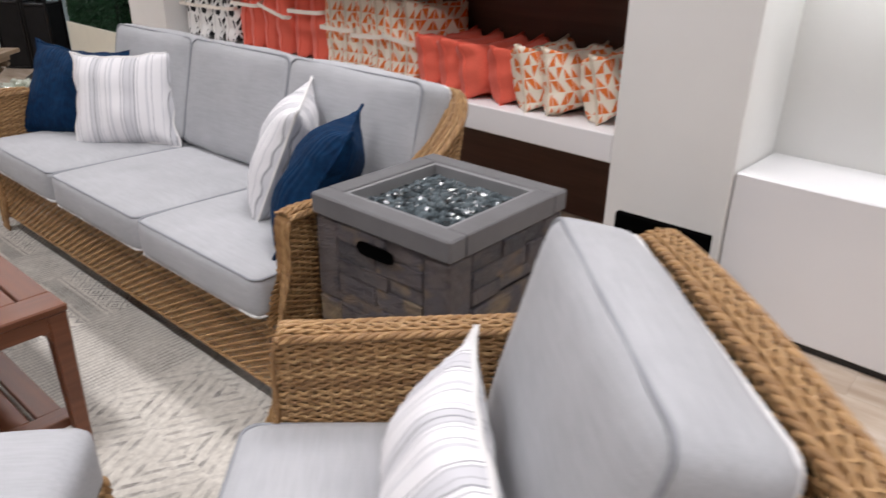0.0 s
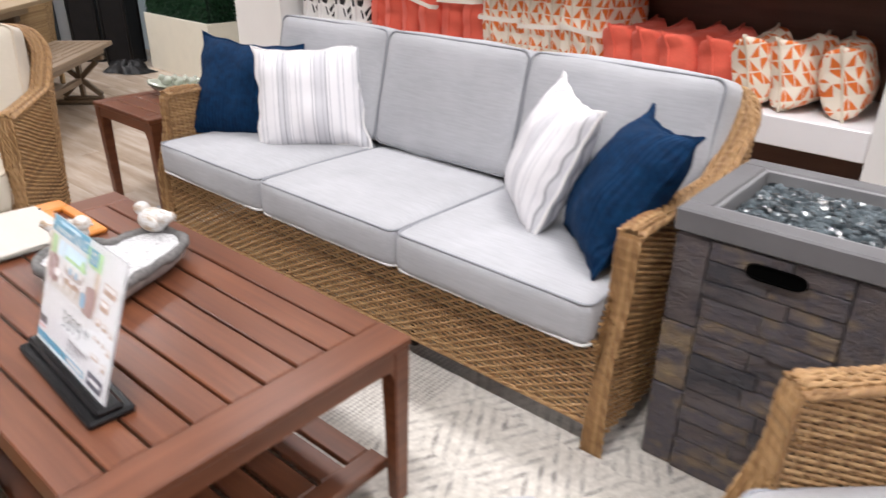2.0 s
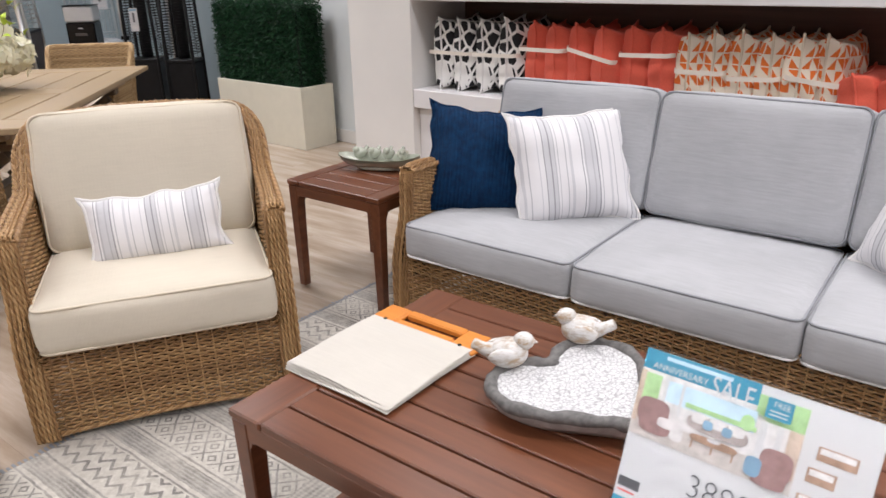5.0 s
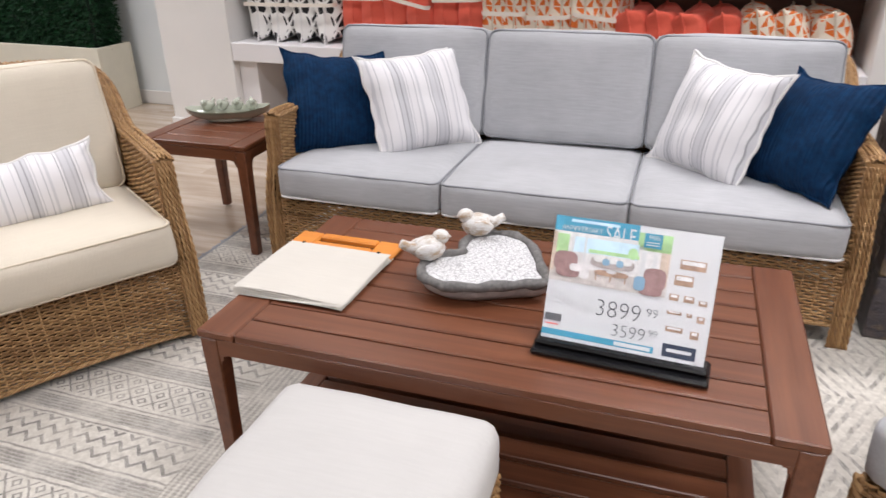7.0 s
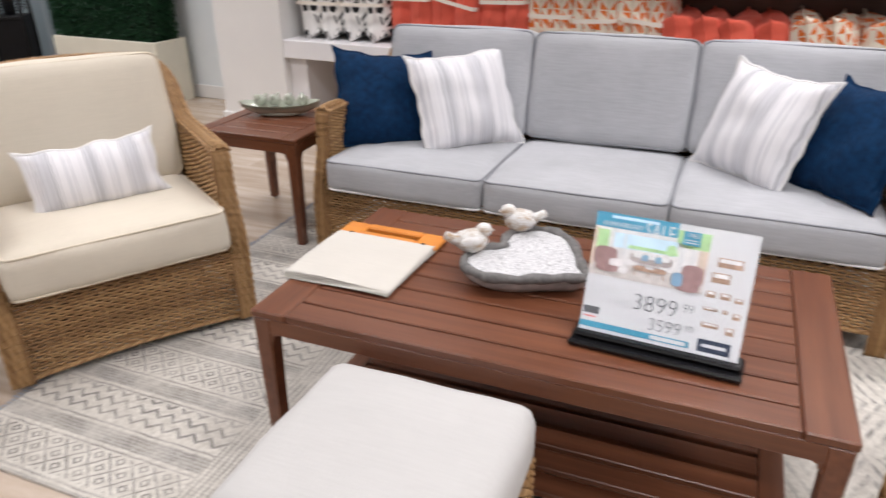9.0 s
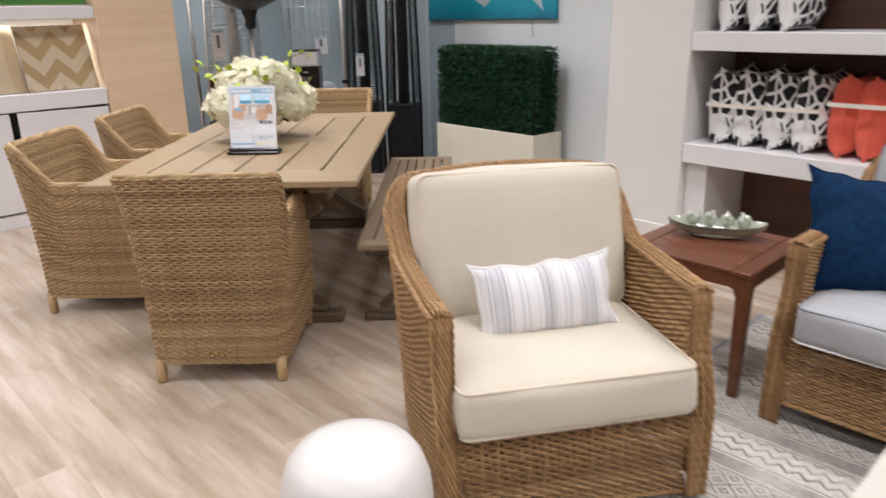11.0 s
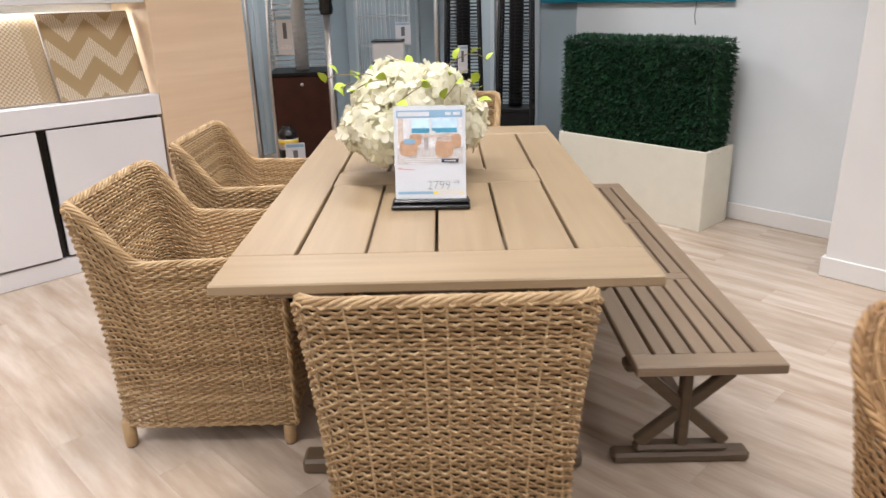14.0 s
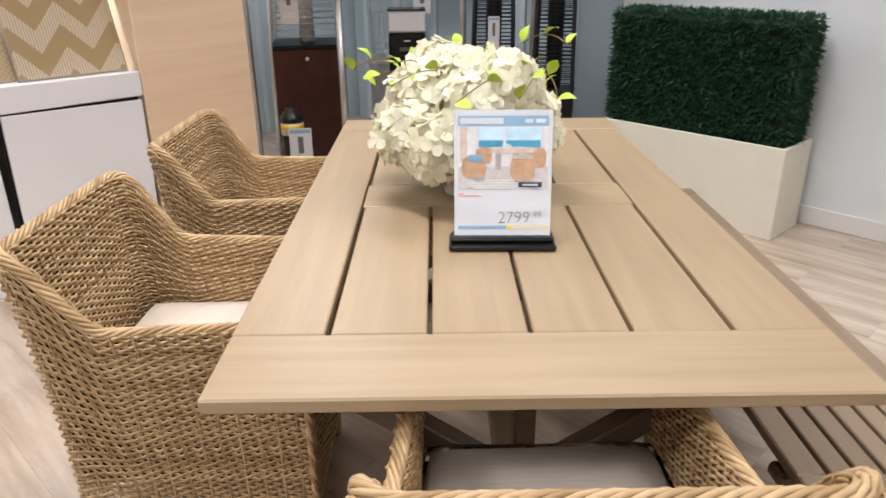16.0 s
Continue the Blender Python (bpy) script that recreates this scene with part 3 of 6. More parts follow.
def weave(geo, surf, lu, lv, pitch=0.0135, stake=0.030, w=0.0118, th=0.0060, amp=0.0050, stakes=True):
    """Woven strands along u over stakes along v, on the surface surf(u, v)."""
    nr, ns = max(2, round(lv / pitch)), max(2, round(lu / stake))
    e = 1e-3

    def axes(U, V):
        du = surf(np.minimum(U + e, 1), V) - surf(np.maximum(U - e, 0), V)
        dv = surf(U, np.minimum(V + e, 1)) - surf(U, np.maximum(V - e, 0))
        du /= np.maximum(np.linalg.norm(du, axis=2, keepdims=True), 1e-12)
        dv /= np.maximum(np.linalg.norm(dv, axis=2, keepdims=True), 1e-12)
        N = np.cross(du, dv)
        N /= np.maximum(np.linalg.norm(N, axis=2, keepdims=True), 1e-12)
        return du, dv, N

    steps = 7
    k = np.arange(steps * ns + 1)
    U, V = np.meshgrid(k / (steps * ns), (np.arange(nr) + 0.5) / nr)
    P = surf(U, V)
    du, dv, N = axes(U, V)
    phase = k[None, :] / steps + np.arange(nr)[:, None] * 0.46
    wave = np.cos(2 * math.pi * phase)
    lift = np.clip((wave + 0.75) / 0.26, -0.95, 1)
    off = (lift * (1.5 - 0.5 * lift * lift) * amp)[:, :, None]
    slant = (np.sin(2 * math.pi * phase) * w * 0.07)[:, :, None]
    C = P + N * off + dv * slant
    ring = np.stack([C + dv * w / 2, C + N * th / 2, C - dv * w / 2, C - N * th / 2], 2)
    c = steps * ns + 1
    r, s = np.meshgrid(np.arange(nr), np.arange(steps * ns), indexing="ij")
    base = (r * c + s).ravel() * 4
    F = []
    for q in range(4):
        o = (q + 1) % 4
        F.append(np.stack([base + q, base + 4 + q, base + 4 + o, base + o], 1))
    geo.add(ring.reshape(-1, 3), np.concatenate(F))
    if stakes:
        us = (np.arange(ns) + 0.5) / ns
        vs = np.linspace(0, 1, max(3, nr // 3))
        U, V = np.meshgrid(us, vs)
        du, dv, N = axes(U, V)
        P = surf(U, V) - N * amp * 0.55
        L, R = P - du * 0.0022, P + du * 0.0022
        for i in range(ns):
            geo.sheet(np.stack([L[:, i], R[:, i]], 1))
    return geo


def braid(geo, path, r, strands=3, pitch=0.05, sides=5):
    """Rope of strands twisted round a path."""
    P = np.asarray(path, float)
    seg = np.r_[0, np.cumsum(np.linalg.norm(np.diff(P, axis=0), axis=1))]
    m = max(8, int(seg[-1] / pitch * 8))
    d = np.linspace(0, seg[-1], m)
    Q = np.stack([np.interp(d, seg, P[:, i]) for i in range(3)], 1)
    T = np.gradient(Q, axis=0)
    fat = {2: 0.55, 3: 0.52, 6: 0.34}.get(strands, 0.40)
    T /= np.maximum(np.linalg.norm(T, axis=1, keepdims=True), 1e-9)
    up = np.array((0.0, 0.0, 1.0)) if abs(T[0][2]) < 0.8 else np.array((0.0, 1.0, 0.0))
    A, B = [], []
    for t in T:
        a = np.cross(t, up)
        a /= max(np.linalg.norm(a), 1e-9)
        up = np.cross(a, t)
        A.append(a)
        B.append(up)
    A, B = np.array(A), np.array(B)
    for s in range(strands):
        ph = d / pitch * 2 * math.pi + s * 2 * math.pi / strands
        geo.tube(Q + r * (1 - fat) * (np.cos(ph)[:, None] * A + np.sin(ph)[:, None] * B), r * fat, sides)
    return geo


def rounded_block(w, d, h, r=0.035, crown=0.02, n=11, seed=0.0, wob=0.007):
    """Stuffed box cushion centred on the origin."""
    bm = bmesh.new()
    bmesh.ops.create_cube(bm, size=2.0)
    bmesh.ops.subdivide_edges(bm, edges=bm.edges[:], cuts=n, use_grid_fill=True)
    hw = Vector((w / 2, d / 2, h / 2))
    for v in bm.verts:
        u = v.co.copy()
        p = Vector((math.copysign(abs(u.x) ** 0.75, u.x) * hw.x, math.copysign(abs(u.y) ** 0.75, u.y) * hw.y, u.z * hw.z))
        q = Vector([max(-hw[i] + r, min(hw[i] - r, p[i])) for i in range(3)])
        dlt = p - q
        if dlt.length > 1e-6:
            p = q + dlt.normalized() * min(r, dlt.length * 1.0 if sum(abs(dlt[i]) > 1e-6 for i in range(3)) < 2 else r)
        fx, fy = 1 - (p.x / hw.x) ** 2, 1 - (p.y / hw.y) ** 2
        fx, fy = max(0, fx), max(0, fy)
        p.z += math.copysign(1, u.z) * crown * math.sqrt(fx * fy) * min(1, abs(u.z) * 1.0)
        fz = 1 - u.z ** 2
        if abs(abs(u.y) - 1) < 1e-4:
            p.y += math.copysign(crown * 0.6 * fx * fz, u.y)
        if abs(abs(u.x) - 1) < 1e-4:
            p.x += math.copysign(crown * 0.6 * fy * fz, u.x)
        nn = noise.noise(Vector((p.x * 7 + seed, p.y * 7, p.z * 7)))
        p += p.normalized() * nn * wob
        v.co = p
    me = bpy.data.meshes.new("cushion")
    bm.to_mesh(me)
    bm.free()
    me.shade_smooth()
    return me


def loop_rect(w, d, z, r, n=5):
    pts = []
    for cx, cy, a0 in ((w / 2 - r, d / 2 - r, 0), (-w / 2 + r, d / 2 - r, 90), (-w / 2 + r, -d / 2 + r, 180), (w / 2 - r, -d / 2 + r, 270)):
        for i in range(n):
            a = radians(a0 + 90 * i / (n - 1))
            pts.append((cx + r * math.cos(a), cy + r * math.sin(a), z))
    return pts


def cushion(name, w, d, h, material, piping, parent, m, crown=0.02, seed=0.0, r=0.035):
    """Boxed cushion with piped edges, as a part of its seat."""
    ob = part(name, rounded_block(w, d, h, r, crown, 11, seed), material, parent)
    ob.matrix_basis = m
    if piping is None:
        return ob
    # grey cushions: lower cord coloured white for the light falling on it
    for z, cord in ((h / 2 - r * 0.27, piping), (-h / 2 + r * 0.27, PIPE_WHITE if piping is PIPE_GREY else piping)):
        part("piping", Geo().tube(loop_rect(w - r * 0.43, d - r * 0.43, z, r), 0.0046, 6, closed=True), cord, ob)
    return ob


def pillow_mesh(w, h, t, seed=0.0, puff=0.62, n=22, sag=0.012):
    """Knife-edge throw pillow in the xy plane, stuffed along z."""
    g = Geo()
    u = np.linspace(-1, 1, n)
    U, V = np.meshgrid(u, u)
    X = U * w / 2 * (1 - 0.105 * (1 - V ** 4) * U ** 2)
    Y = V * h / 2 * (1 - 0.105 * (1 - U ** 4) * V ** 2)
    X = X + 0.016 * np.abs(U) ** 4 * np.sign(U) * np.array([[noise.noise(Vector((q * 13 + seed * 3, sgn * 7.0, 1.0))) for sgn in np.sign(u)] for q in u * h / 2])
    Y = Y + 0.016 * np.abs(V) ** 4 * np.sign(V) * np.array([[noise.noise(Vector((q * 13 - seed * 3, sgn * 7.0, 5.0))) for q in u * w / 2] for sgn in np.sign(u)])
    fat = np.maximum(0, (1 - np.abs(U) ** 2.6)) ** puff * np.maximum(0, (1 - np.abs(V) ** 2.6)) ** puff
    wr = np.array([[noise.noise(Vector((x * 9 + seed, y * 9, seed * 1.7))) for x, y in zip(rx, ry)] for rx, ry in zip(X, Y)])
    wr2 = np.array([[noise.noise(Vector((x * 16 + seed, y * 5 - seed, 4.0))) for x, y in zip(rx, ry)] for rx, ry in zip(X, Y)])
    ang = np.arctan2(np.abs(V), np.abs(U))
    fold = np.sin(ang * 22 + seed) * np.clip(np.hypot(U, V) - 0.55, 0, 1) * fat ** 0.5
    Z = t * 0.62 * fat * (1 + 0.14 * wr) + (0.007 * wr2 + 0.006 * fold) * (fat > 0)
    Y = Y - sag * (1 - U ** 2) * (V > 0) * V
    g.sheet(np.stack([X, Y, Z], 2))
    g.sheet(np.stack([X, Y, -Z * 0.95], 2), True)
    edge = np.concatenate([np.stack([X[0], Y[0]], 1), np.stack([X[1:, -1], Y[1:, -1]], 1), np.stack([X[-1, -2::-1], Y[-1, -2::-1]], 1), np.stack([X[-2:0:-1, 0], Y[-2:0:-1, 0]], 1)])
    rim = Geo().tube(np.c_[edge, np.zeros(len(edge))], 0.0065, 6, closed=True)
    return g.mesh("pillow"), rim


def throw_pillow(name, w, h, t, material, piping, m, label, seed, category="pillow", group="", puff=0.62):
    me, rim = pillow_mesh(w, h, t, seed, puff)
    ob = solo(name, me, material, m, label, category, group)
    if piping is not None:
        part("piping", rim, piping, ob)
    return ob


# ---------------- structure ----------------
X0, X1, Y0, YB, WALL = -10.2, 3.0, -4.2, 3.30, 2.68
setting("floor", Geo().box(X0, Y0, -0.12, X1, YB + 0.5, -0.004, 0.0), FLOOR, "pale oak vinyl plank floor of a showroom")
# ceiling stays out of view; dark colour keeps bounced light low
setting("ceiling", Geo().box(X0, Y0, CEIL, X1, YB + 0.5, CEIL + 0.1, 0.0), CEILING, "unseen showroom ceiling, dark grey to cut bounced light")
setting("wall_back", Geo().box(-7.36, YB, -0.01, -4.80, YB + 0.15, CEIL, 0.0), WALLBLUE, "pale blue grey painted wall behind the planter")
setting("wall_alcove", Geo().box(X0, YB + 0.012, -0.01, -7.362, YB + 0.15, CEIL, 0.0), ALCOVE, "blue grey painted back wall of the heater alcove")
setting("wall_side", Geo().box(X0 - 0.15, Y0, -0.01, X0, YB + 0.55, CEIL, 0.0), ALCOVE, "blue grey painted side wall of the heater alcove")
for i in range(6):
    setting("trim_%d" % (i + 1), Geo().box(-10.05 + i * 0.46, YB - 0.008, 0.0, -10.005 + i * 0.46, YB + 0.0115, CEIL, 0.003), ALCOVETRIM, "narrow blue grey upright batten on the alcove wall")
    setting("batten_%d" % (i + 1), Geo().box(X0 + 0.0005, 0.95 + i * 0.42, 0.0, X0 + 0.02, 0.995 + i * 0.42, CEIL, 0.003), ALCOVETRIM, "narrow blue grey upright batten on the alcove wall")
# two added walls out of view; their grey sets how much light bounces
setting("wall_front", Geo().box(X0, Y0 - 0.15, -0.01, X1, Y0, CEIL, 0.0), WALLPALE, "unseen plain grey wall added to close the showroom")
setting("wall_right", Geo().box(X1, Y0, -0.01, X1 + 0.15, YB + 0.2, CEIL, 0.0), WALLPALE, "unseen plain grey wall added to close the showroom")
# white shelf wall: pillar, niche with two shelves, pillar, lit recess
setting("pillar_west", Geo().box(-5.27, WALL, 0, -4.72, YB - 0.002, CEIL, 0.004), WHITE, "white painted pillar beside the pillow shelves")
setting("pillar_east", Geo().box(-1.11, WALL, 0, -0.62, YB + 0.1, CEIL, 0.004), WHITE, "white painted pillar beside the pillow shelves")
setting("wall_niche_back", Geo().box(-4.72, 3.24, 0, -1.11, 3.32, CEIL, 0.0), NICHEWOOD, "dark walnut panelling behind the pillow shelves")
setting("shelf_lower", Geo().box(-4.718, WALL + 0.004, 0.515, -1.112, 3.239, 0.632, 0.004), LAMINATE, "thick white shelf carrying a row of pillows")
setting("shelf_upper", Geo().box(-4.718, WALL + 0.004, 1.165, -1.112, 3.239, 1.268, 0.004), LAMINATE, "thick white upper shelf of the pillow niche")
setting("wall_header", Geo().box(-4.718, WALL + 0.004, 1.95, -1.112, 3.239, CEIL, 0.004), WHITE, "white boxed header above the pillow niche")
setting("panel_west", Geo().box(-4.718, WALL + 0.06, 0.0, -4.58, 3.239, 0.512, 0.003), LAMINATE, "white side panel under the pillow shelf")
setting("wall_recess_back", Geo().box(-0.62, 3.05, 0, X1, 3.2, CEIL, 0.0), WHITE, "white back of the lit display recess")
setting("wall_recess_base", Geo().box(-0.615, WALL + 0.012, 0.03, X1, 3.048, 0.595, 0.006), LAMINATE, "white panel and ledge below the lit display recess")
setting("wall_recess_header", Geo().box(-0.615, WALL, 1.40, X1, 3.048, CEIL, 0.004), WHITE, "white header above the lit display recess")
setting("trim_recess_foot", Geo().box(-0.615, WALL + 0.03, 0.0, X1, 3.04, 0.028, 0.0), BLACKPLASTIC, "dark shadow gap under the white panel")
setting("baseboard_back", Geo().box(-7.36, YB - 0.016, 0, -5.272, YB, 0.105, 0.004), WHITE, "white painted baseboard along the blue wall")
setting("baseboard_pillar", Geo().box(-5.286, WALL - 0.014, 0, -4.72, WALL, 0.105, 0.004), WHITE, "white baseboard round the pillar")
setting("baseboard_pillar_side", Geo().box(-5.286, WALL, 0, -5.27, YB - 0.016, 0.105, 0.004), WHITE, "white baseboard on the side of the pillar")
# west display wall: white cabinets below open sample shelves, plywood panel
XC = -8.27
setting("wall_plywood", Geo().box(-8.9, 0.815, 0, XC + 0.004, 1.40, CEIL, 0.004), PEACH, "bare birch plywood end panel")
setting("wall_display_back", Geo().box(-8.9, -4.0, 0, -8.75, 0.815, CEIL, 0.0), WHITE, "white back of the rug sample shelves")
setting("shelf_samples", Geo().box(-8.749, -4.0, 0.808, XC, 0.812, 0.924, 0.005), LAMINATE, "thick white shelf holding rug samples")
setting("shelf_samples_upper", Geo().box(-8.749, -4.0, 1.412, XC, 0.812, 1.50, 0.005), LAMINATE, "thick white upper shelf of the sample display")
setting("wall_display_header", Geo().box(-8.749, -4.0, 2.1, XC, 0.812, CEIL, 0.005), WHITE, "white header over the sample display")
setting("plinth", Geo().box(-8.749, -4.0, 0, XC - 0.02, 0.812, 0.10, 0.003), LAMINATE, "white plinth under the display cabinets")

for x, y in LAMPS:
    lamp = thing("ceiling_light", x, y, CEIL, 0, "white recessed ceiling light panel", "ceiling light", "ceiling lights")
    g = Geo()
    for b in ((-0.6, -0.17, -0.05, -0.56, 0.17, 0), (0.56, -0.17, -0.05, 0.6, 0.17, 0), (-0.56, -0.17, -0.05, 0.56, -0.135, 0), (-0.56, 0.135, -0.05, 0.56, 0.17, 0)):
        g.box(*b, 0.003)
    part("frame", g, WHITEMETAL, lamp, smooth=False)
    part("diffuser", Geo().box(-0.558, -0.133, -0.03, 0.558, 0.133, -0.004, 0.002), WHITEMETAL, lamp, smooth=False)


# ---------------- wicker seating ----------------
# dark brown that stands in for shade between wicker strands
GAPSHADE = plain("dark_brown_gap_shade", (0.016, 0.009, 0.005), 0.8)

def stuff(name, geo, material, parent):
    return tagged(part(name, geo, material, parent), kind="stuff")


def tub_path(u, hw, yf, yb, rc, fr):
    """Plan of a U-shaped wall; u from the front of one arm round the back to the front of the other."""
    a, b = fr
    x, y = np.zeros_like(u), np.zeros_like(u)
    s = np.where(u > 0.5, 1 - u, u)
    left = np.where(u > 0.5, -1.0, 1.0)
    i = s <= a
    k = s / a
    x = np.where(i, hw, x)
    y = np.where(i, yf + (yb + rc - yf) * k, y)
    j = (s > a) & (s <= a + b)
    k = np.clip((s - a) / b, 0, 1) * math.pi / 2
    x = np.where(j, hw - rc + rc * np.cos(k), x)
    y = np.where(j, yb + rc - rc * np.sin(k), y)
    l = s > a + b
    k = np.clip((s - a - b) / (0.5 - a - b), 0, 1)
    x = np.where(l, (hw - rc) * (1 - k), x)
    y = np.where(l, yb, y)
    return x * left, y


def tub_surface(p, inner):
    """Wall of a tub seat: foot plan, leaning and flaring to the rim plan."""
    th = p["th"] if inner else 0.0
    hw, yf, yb, rc = p["hw"] - th, p["yf"], p["yb"] + th, max(0.02, p["rc"] - th * 0.5)
    hwt, ybt = p["hwt"] - th, p["ybt"] + th
    z0 = p["zin"] if inner else p["z0"]

    def surf(u, v):
        bx, by = tub_path(u, hw, yf, yb, rc, p["fr"])
        k = np.clip((yf - by) / (yf - yb), 0, 1)
        tx, ty = tub_path(u, hwt, yf, ybt, rc * p.get("rk", 1.0), p["fr"])
        tx = np.where(np.abs(bx) > 1e-6, bx + (tx - bx) * k ** p.get("flare", 0.8), tx)
        h = p["top"](k) + p.get("crest", 0.0) * np.clip(1 - (bx / p["hw"]) ** 2, 0, 1) * k ** 8
        z = z0 + (h - z0) * v
        zz = np.clip((z - p["z0"]) / np.maximum(h - p["z0"], 1e-6), 0, 1) ** p.get("bend", 1.5)
        q = np.clip((z - 0.30) / 0.24, 0, 1)
        back = p.get("sweep", 0.0) * q * q * (3 - 2 * q) * np.clip(1 - k / 0.4, 0, 1)
        return np.stack([bx + (tx - bx) * zz, by + (ty - by) * zz - back, z], -1)

    return surf


def tub(parent, p, material, apron=True):
    lu = 2 * (p["yf"] - p["yb"]) + 2 * p["hw"]
    outer, inner = tub_surface(p, False), tub_surface(p, True)
    hb = p["top"](np.array(1.0))
    stuff("outer_weave", weave(Geo(), outer, lu, hb - p["z0"], p["pitch"], p["stake"], p["pitch"] * 0.92, amp=p["pitch"] * 0.36), material, parent)
    stuff("inner_weave", weave(Geo(), lambda u, v: inner(1 - u, v), lu - 0.2, hb - p["zin"], p["pitch"], p["stake"], p["pitch"] * 0.92, amp=p["pitch"] * 0.36), material, parent)
    # added sheet midway in the wall; its dark colour paints the gaps' shade
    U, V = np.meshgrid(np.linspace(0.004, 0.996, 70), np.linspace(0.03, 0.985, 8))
    part("gap_shade", Geo().sheet(outer(U, V) * 0.5 + inner(U, (outer(U, V)[..., 2] - p["zin"]).clip(0) / (outer(U, np.ones_like(V))[..., 2] - p["zin"])) * 0.5), GAPSHADE, parent, "added dark sheet standing in for shade in the weave gaps")
    us = np.linspace(0, 1, 140)
    one = np.ones_like(us)
    ro, ri = outer(us, one), inner(us, one)

    def cap(u, v):
        a, b = outer(v, np.ones_like(v)), inner(v, np.ones_like(v))
        q = a + (b - a) * u[..., None]
        q[..., 2] += 0.012 * np.sin(math.pi * u)
        return q

    g = Geo()
    if p["th"] > 0.045:
        U, V = np.meshgrid(np.linspace(0, 1, 5), np.linspace(0.0005, 0.9995, 140))
        low_cap = cap(U, V)
        low_cap[..., 2] -= 0.004
        part("cap_core", Geo().sheet(low_cap), material, parent)
        weave(g, lambda u, v: cap(v, u), lu, p["th"], p["th"] / 6, p["stake"] * 0.8, p["th"] / 5.4, amp=0.003)
        braid(g, ro, p["rope"], 3, 0.06)
        braid(g, ri, p["rope"] * 0.9, 3, 0.06)
    else:
        braid(g, (ro + ri) / 2, p["rope"] * 0.92, 6, 0.15)
    stuff("rim", g, material, parent)
    for e in (0.0, 1.0):
        vs = np.linspace(0, 1, 30)
        a = outer(np.full_like(vs, e), vs)
        b = inner(np.full_like(vs, e), np.linspace(0, 1, 30))
        b[:, 2] = a[:, 2]
        a, b = a.copy(), b.copy()
        low = p.get("post_z", p["z0"])
        a[:, 2] = low + (a[:, 2] - a[0, 2]) * (a[-1, 2] - low) / (a[-1, 2] - a[0, 2])
        b[:, 2] = a[:, 2]
        bow = p.get("bow", 0.0) * np.sin(math.pi * np.clip((a[:, 2] - 0.3) / 0.36, 0, 1)) ** 2
        a[:, 1] += 0.006 - bow
        b[:, 1] += 0.006 - bow
        g = Geo()
        m = max(2, round(p["th"] / 0.0115))
        for q in np.linspace(0, 1, m + 1):
            line = a + (b - a) * q
            if p["th"] > 0.045:
                us = np.array([0.006, 0.016, 0.030, 0.045])
                over = cap(np.full(4, q), us if e == 0.0 else 1 - us)
                over[:, 2] += np.array([0.007, 0.008, 0.006, 0.001])
                line = np.concatenate([line[:-2], line[-2:-1] + np.array((0, -0.004, 0.004)), over])
            braid(g, line, p["rope"] * 0.62, 2, 0.055)
        core = np.stack([a + (b - a) * q - np.array((0, 0.004, 0)) for q in np.linspace(0, 1, 3)], 1)
        g.sheet(core if e == 0.0 else core[:, ::-1])
        stuff("front_post", g, material, parent)
    if apron:
        w, zt, arch = p["hw"] - p["th"], p["zin"] + 0.04, p.get("arch", 0.0)
        y = p["yf"] - 0.014

        def face(u, v):
            x = (2 * u - 1) * -w
            zb = p["z0"] + arch * (1 - (2 * u - 1) ** 2)
            return np.stack([x, np.full_like(u, y), zb + (zt - zb) * v], -1)

        g = weave(Geo(), lambda u, v: face(1 - u, v), 2 * w, zt - p["z0"], p["pitch"], p["stake"], p["pitch"] * 0.92, amp=p["pitch"] * 0.36)
        xs = np.linspace(-1, 1, 40)
        braid(g, np.stack([xs * w, np.full(40, y), p["z0"] + arch * (1 - xs ** 2)], 1), 0.008, 3, 0.05)
        stuff("apron", g, material, parent)


def lounge_top(front, back, power):
    return lambda k: front + (back - front) * np.clip((k - 0.68) / 0.32, 0, 1) ** power


def seat_deck(parent, p, z):
    part("seat_deck", Geo().box(-p["hw"] + p["th"], p["yb"] + p["th"], z - 0.03, p["hw"] - p["th"], p["yf"] - 0.04, z, 0.004), BLACKPLASTIC, parent, "dark webbing under the cushions", smooth=False)


# sofa against the shelf wall
SOFA = dict(hw=1.098, hwt=1.098, yf=0.41, yb=-0.36, ybt=-0.46, rc=0.10, th=0.056, z0=0.075, zin=0.30, fr=(0.182, 0.043), rope=0.011, pitch=0.0116, stake=0.046,
            top=lounge_top(0.635, 0.845, 1.25), post_z=0.002, sweep=0.062, bend=1.4)
SZ = 0.009
sofa = thing("sofa", -2.403, 1.60, SZ, 180, "golden wicker three seat sofa with light grey cushions on a rug", "sofa")
tub(sofa, SOFA, WICKER)
seat_deck(sofa, SOFA, 0.315)
for i in range(3):
    x = (i - 1) * 0.688
    cushion("seat_cushion", 0.688, 0.66, 0.135, GREYCLOTH, PIPE_GREY, sofa, pose(x, 0.105, 0.383, 1.0), 0.014, i * 3.1, 0.03)
    cushion("back_cushion", 0.69, 0.46, 0.16, GREYCLOTH, PIPE_GREY, sofa, pose(x, -0.285, 0.668, 76, 0, 180), 0.02, 9 + i * 2.7, 0.032)
for x in (-1.05, -0.35, 0.35, 1.05):
    part("foot", Geo().lathe([(0.016, 0), (0.018, 0.02), (0.018, 0.09)], 10, (x, -0.33, 0)), BLACKPLASTIC, sofa)
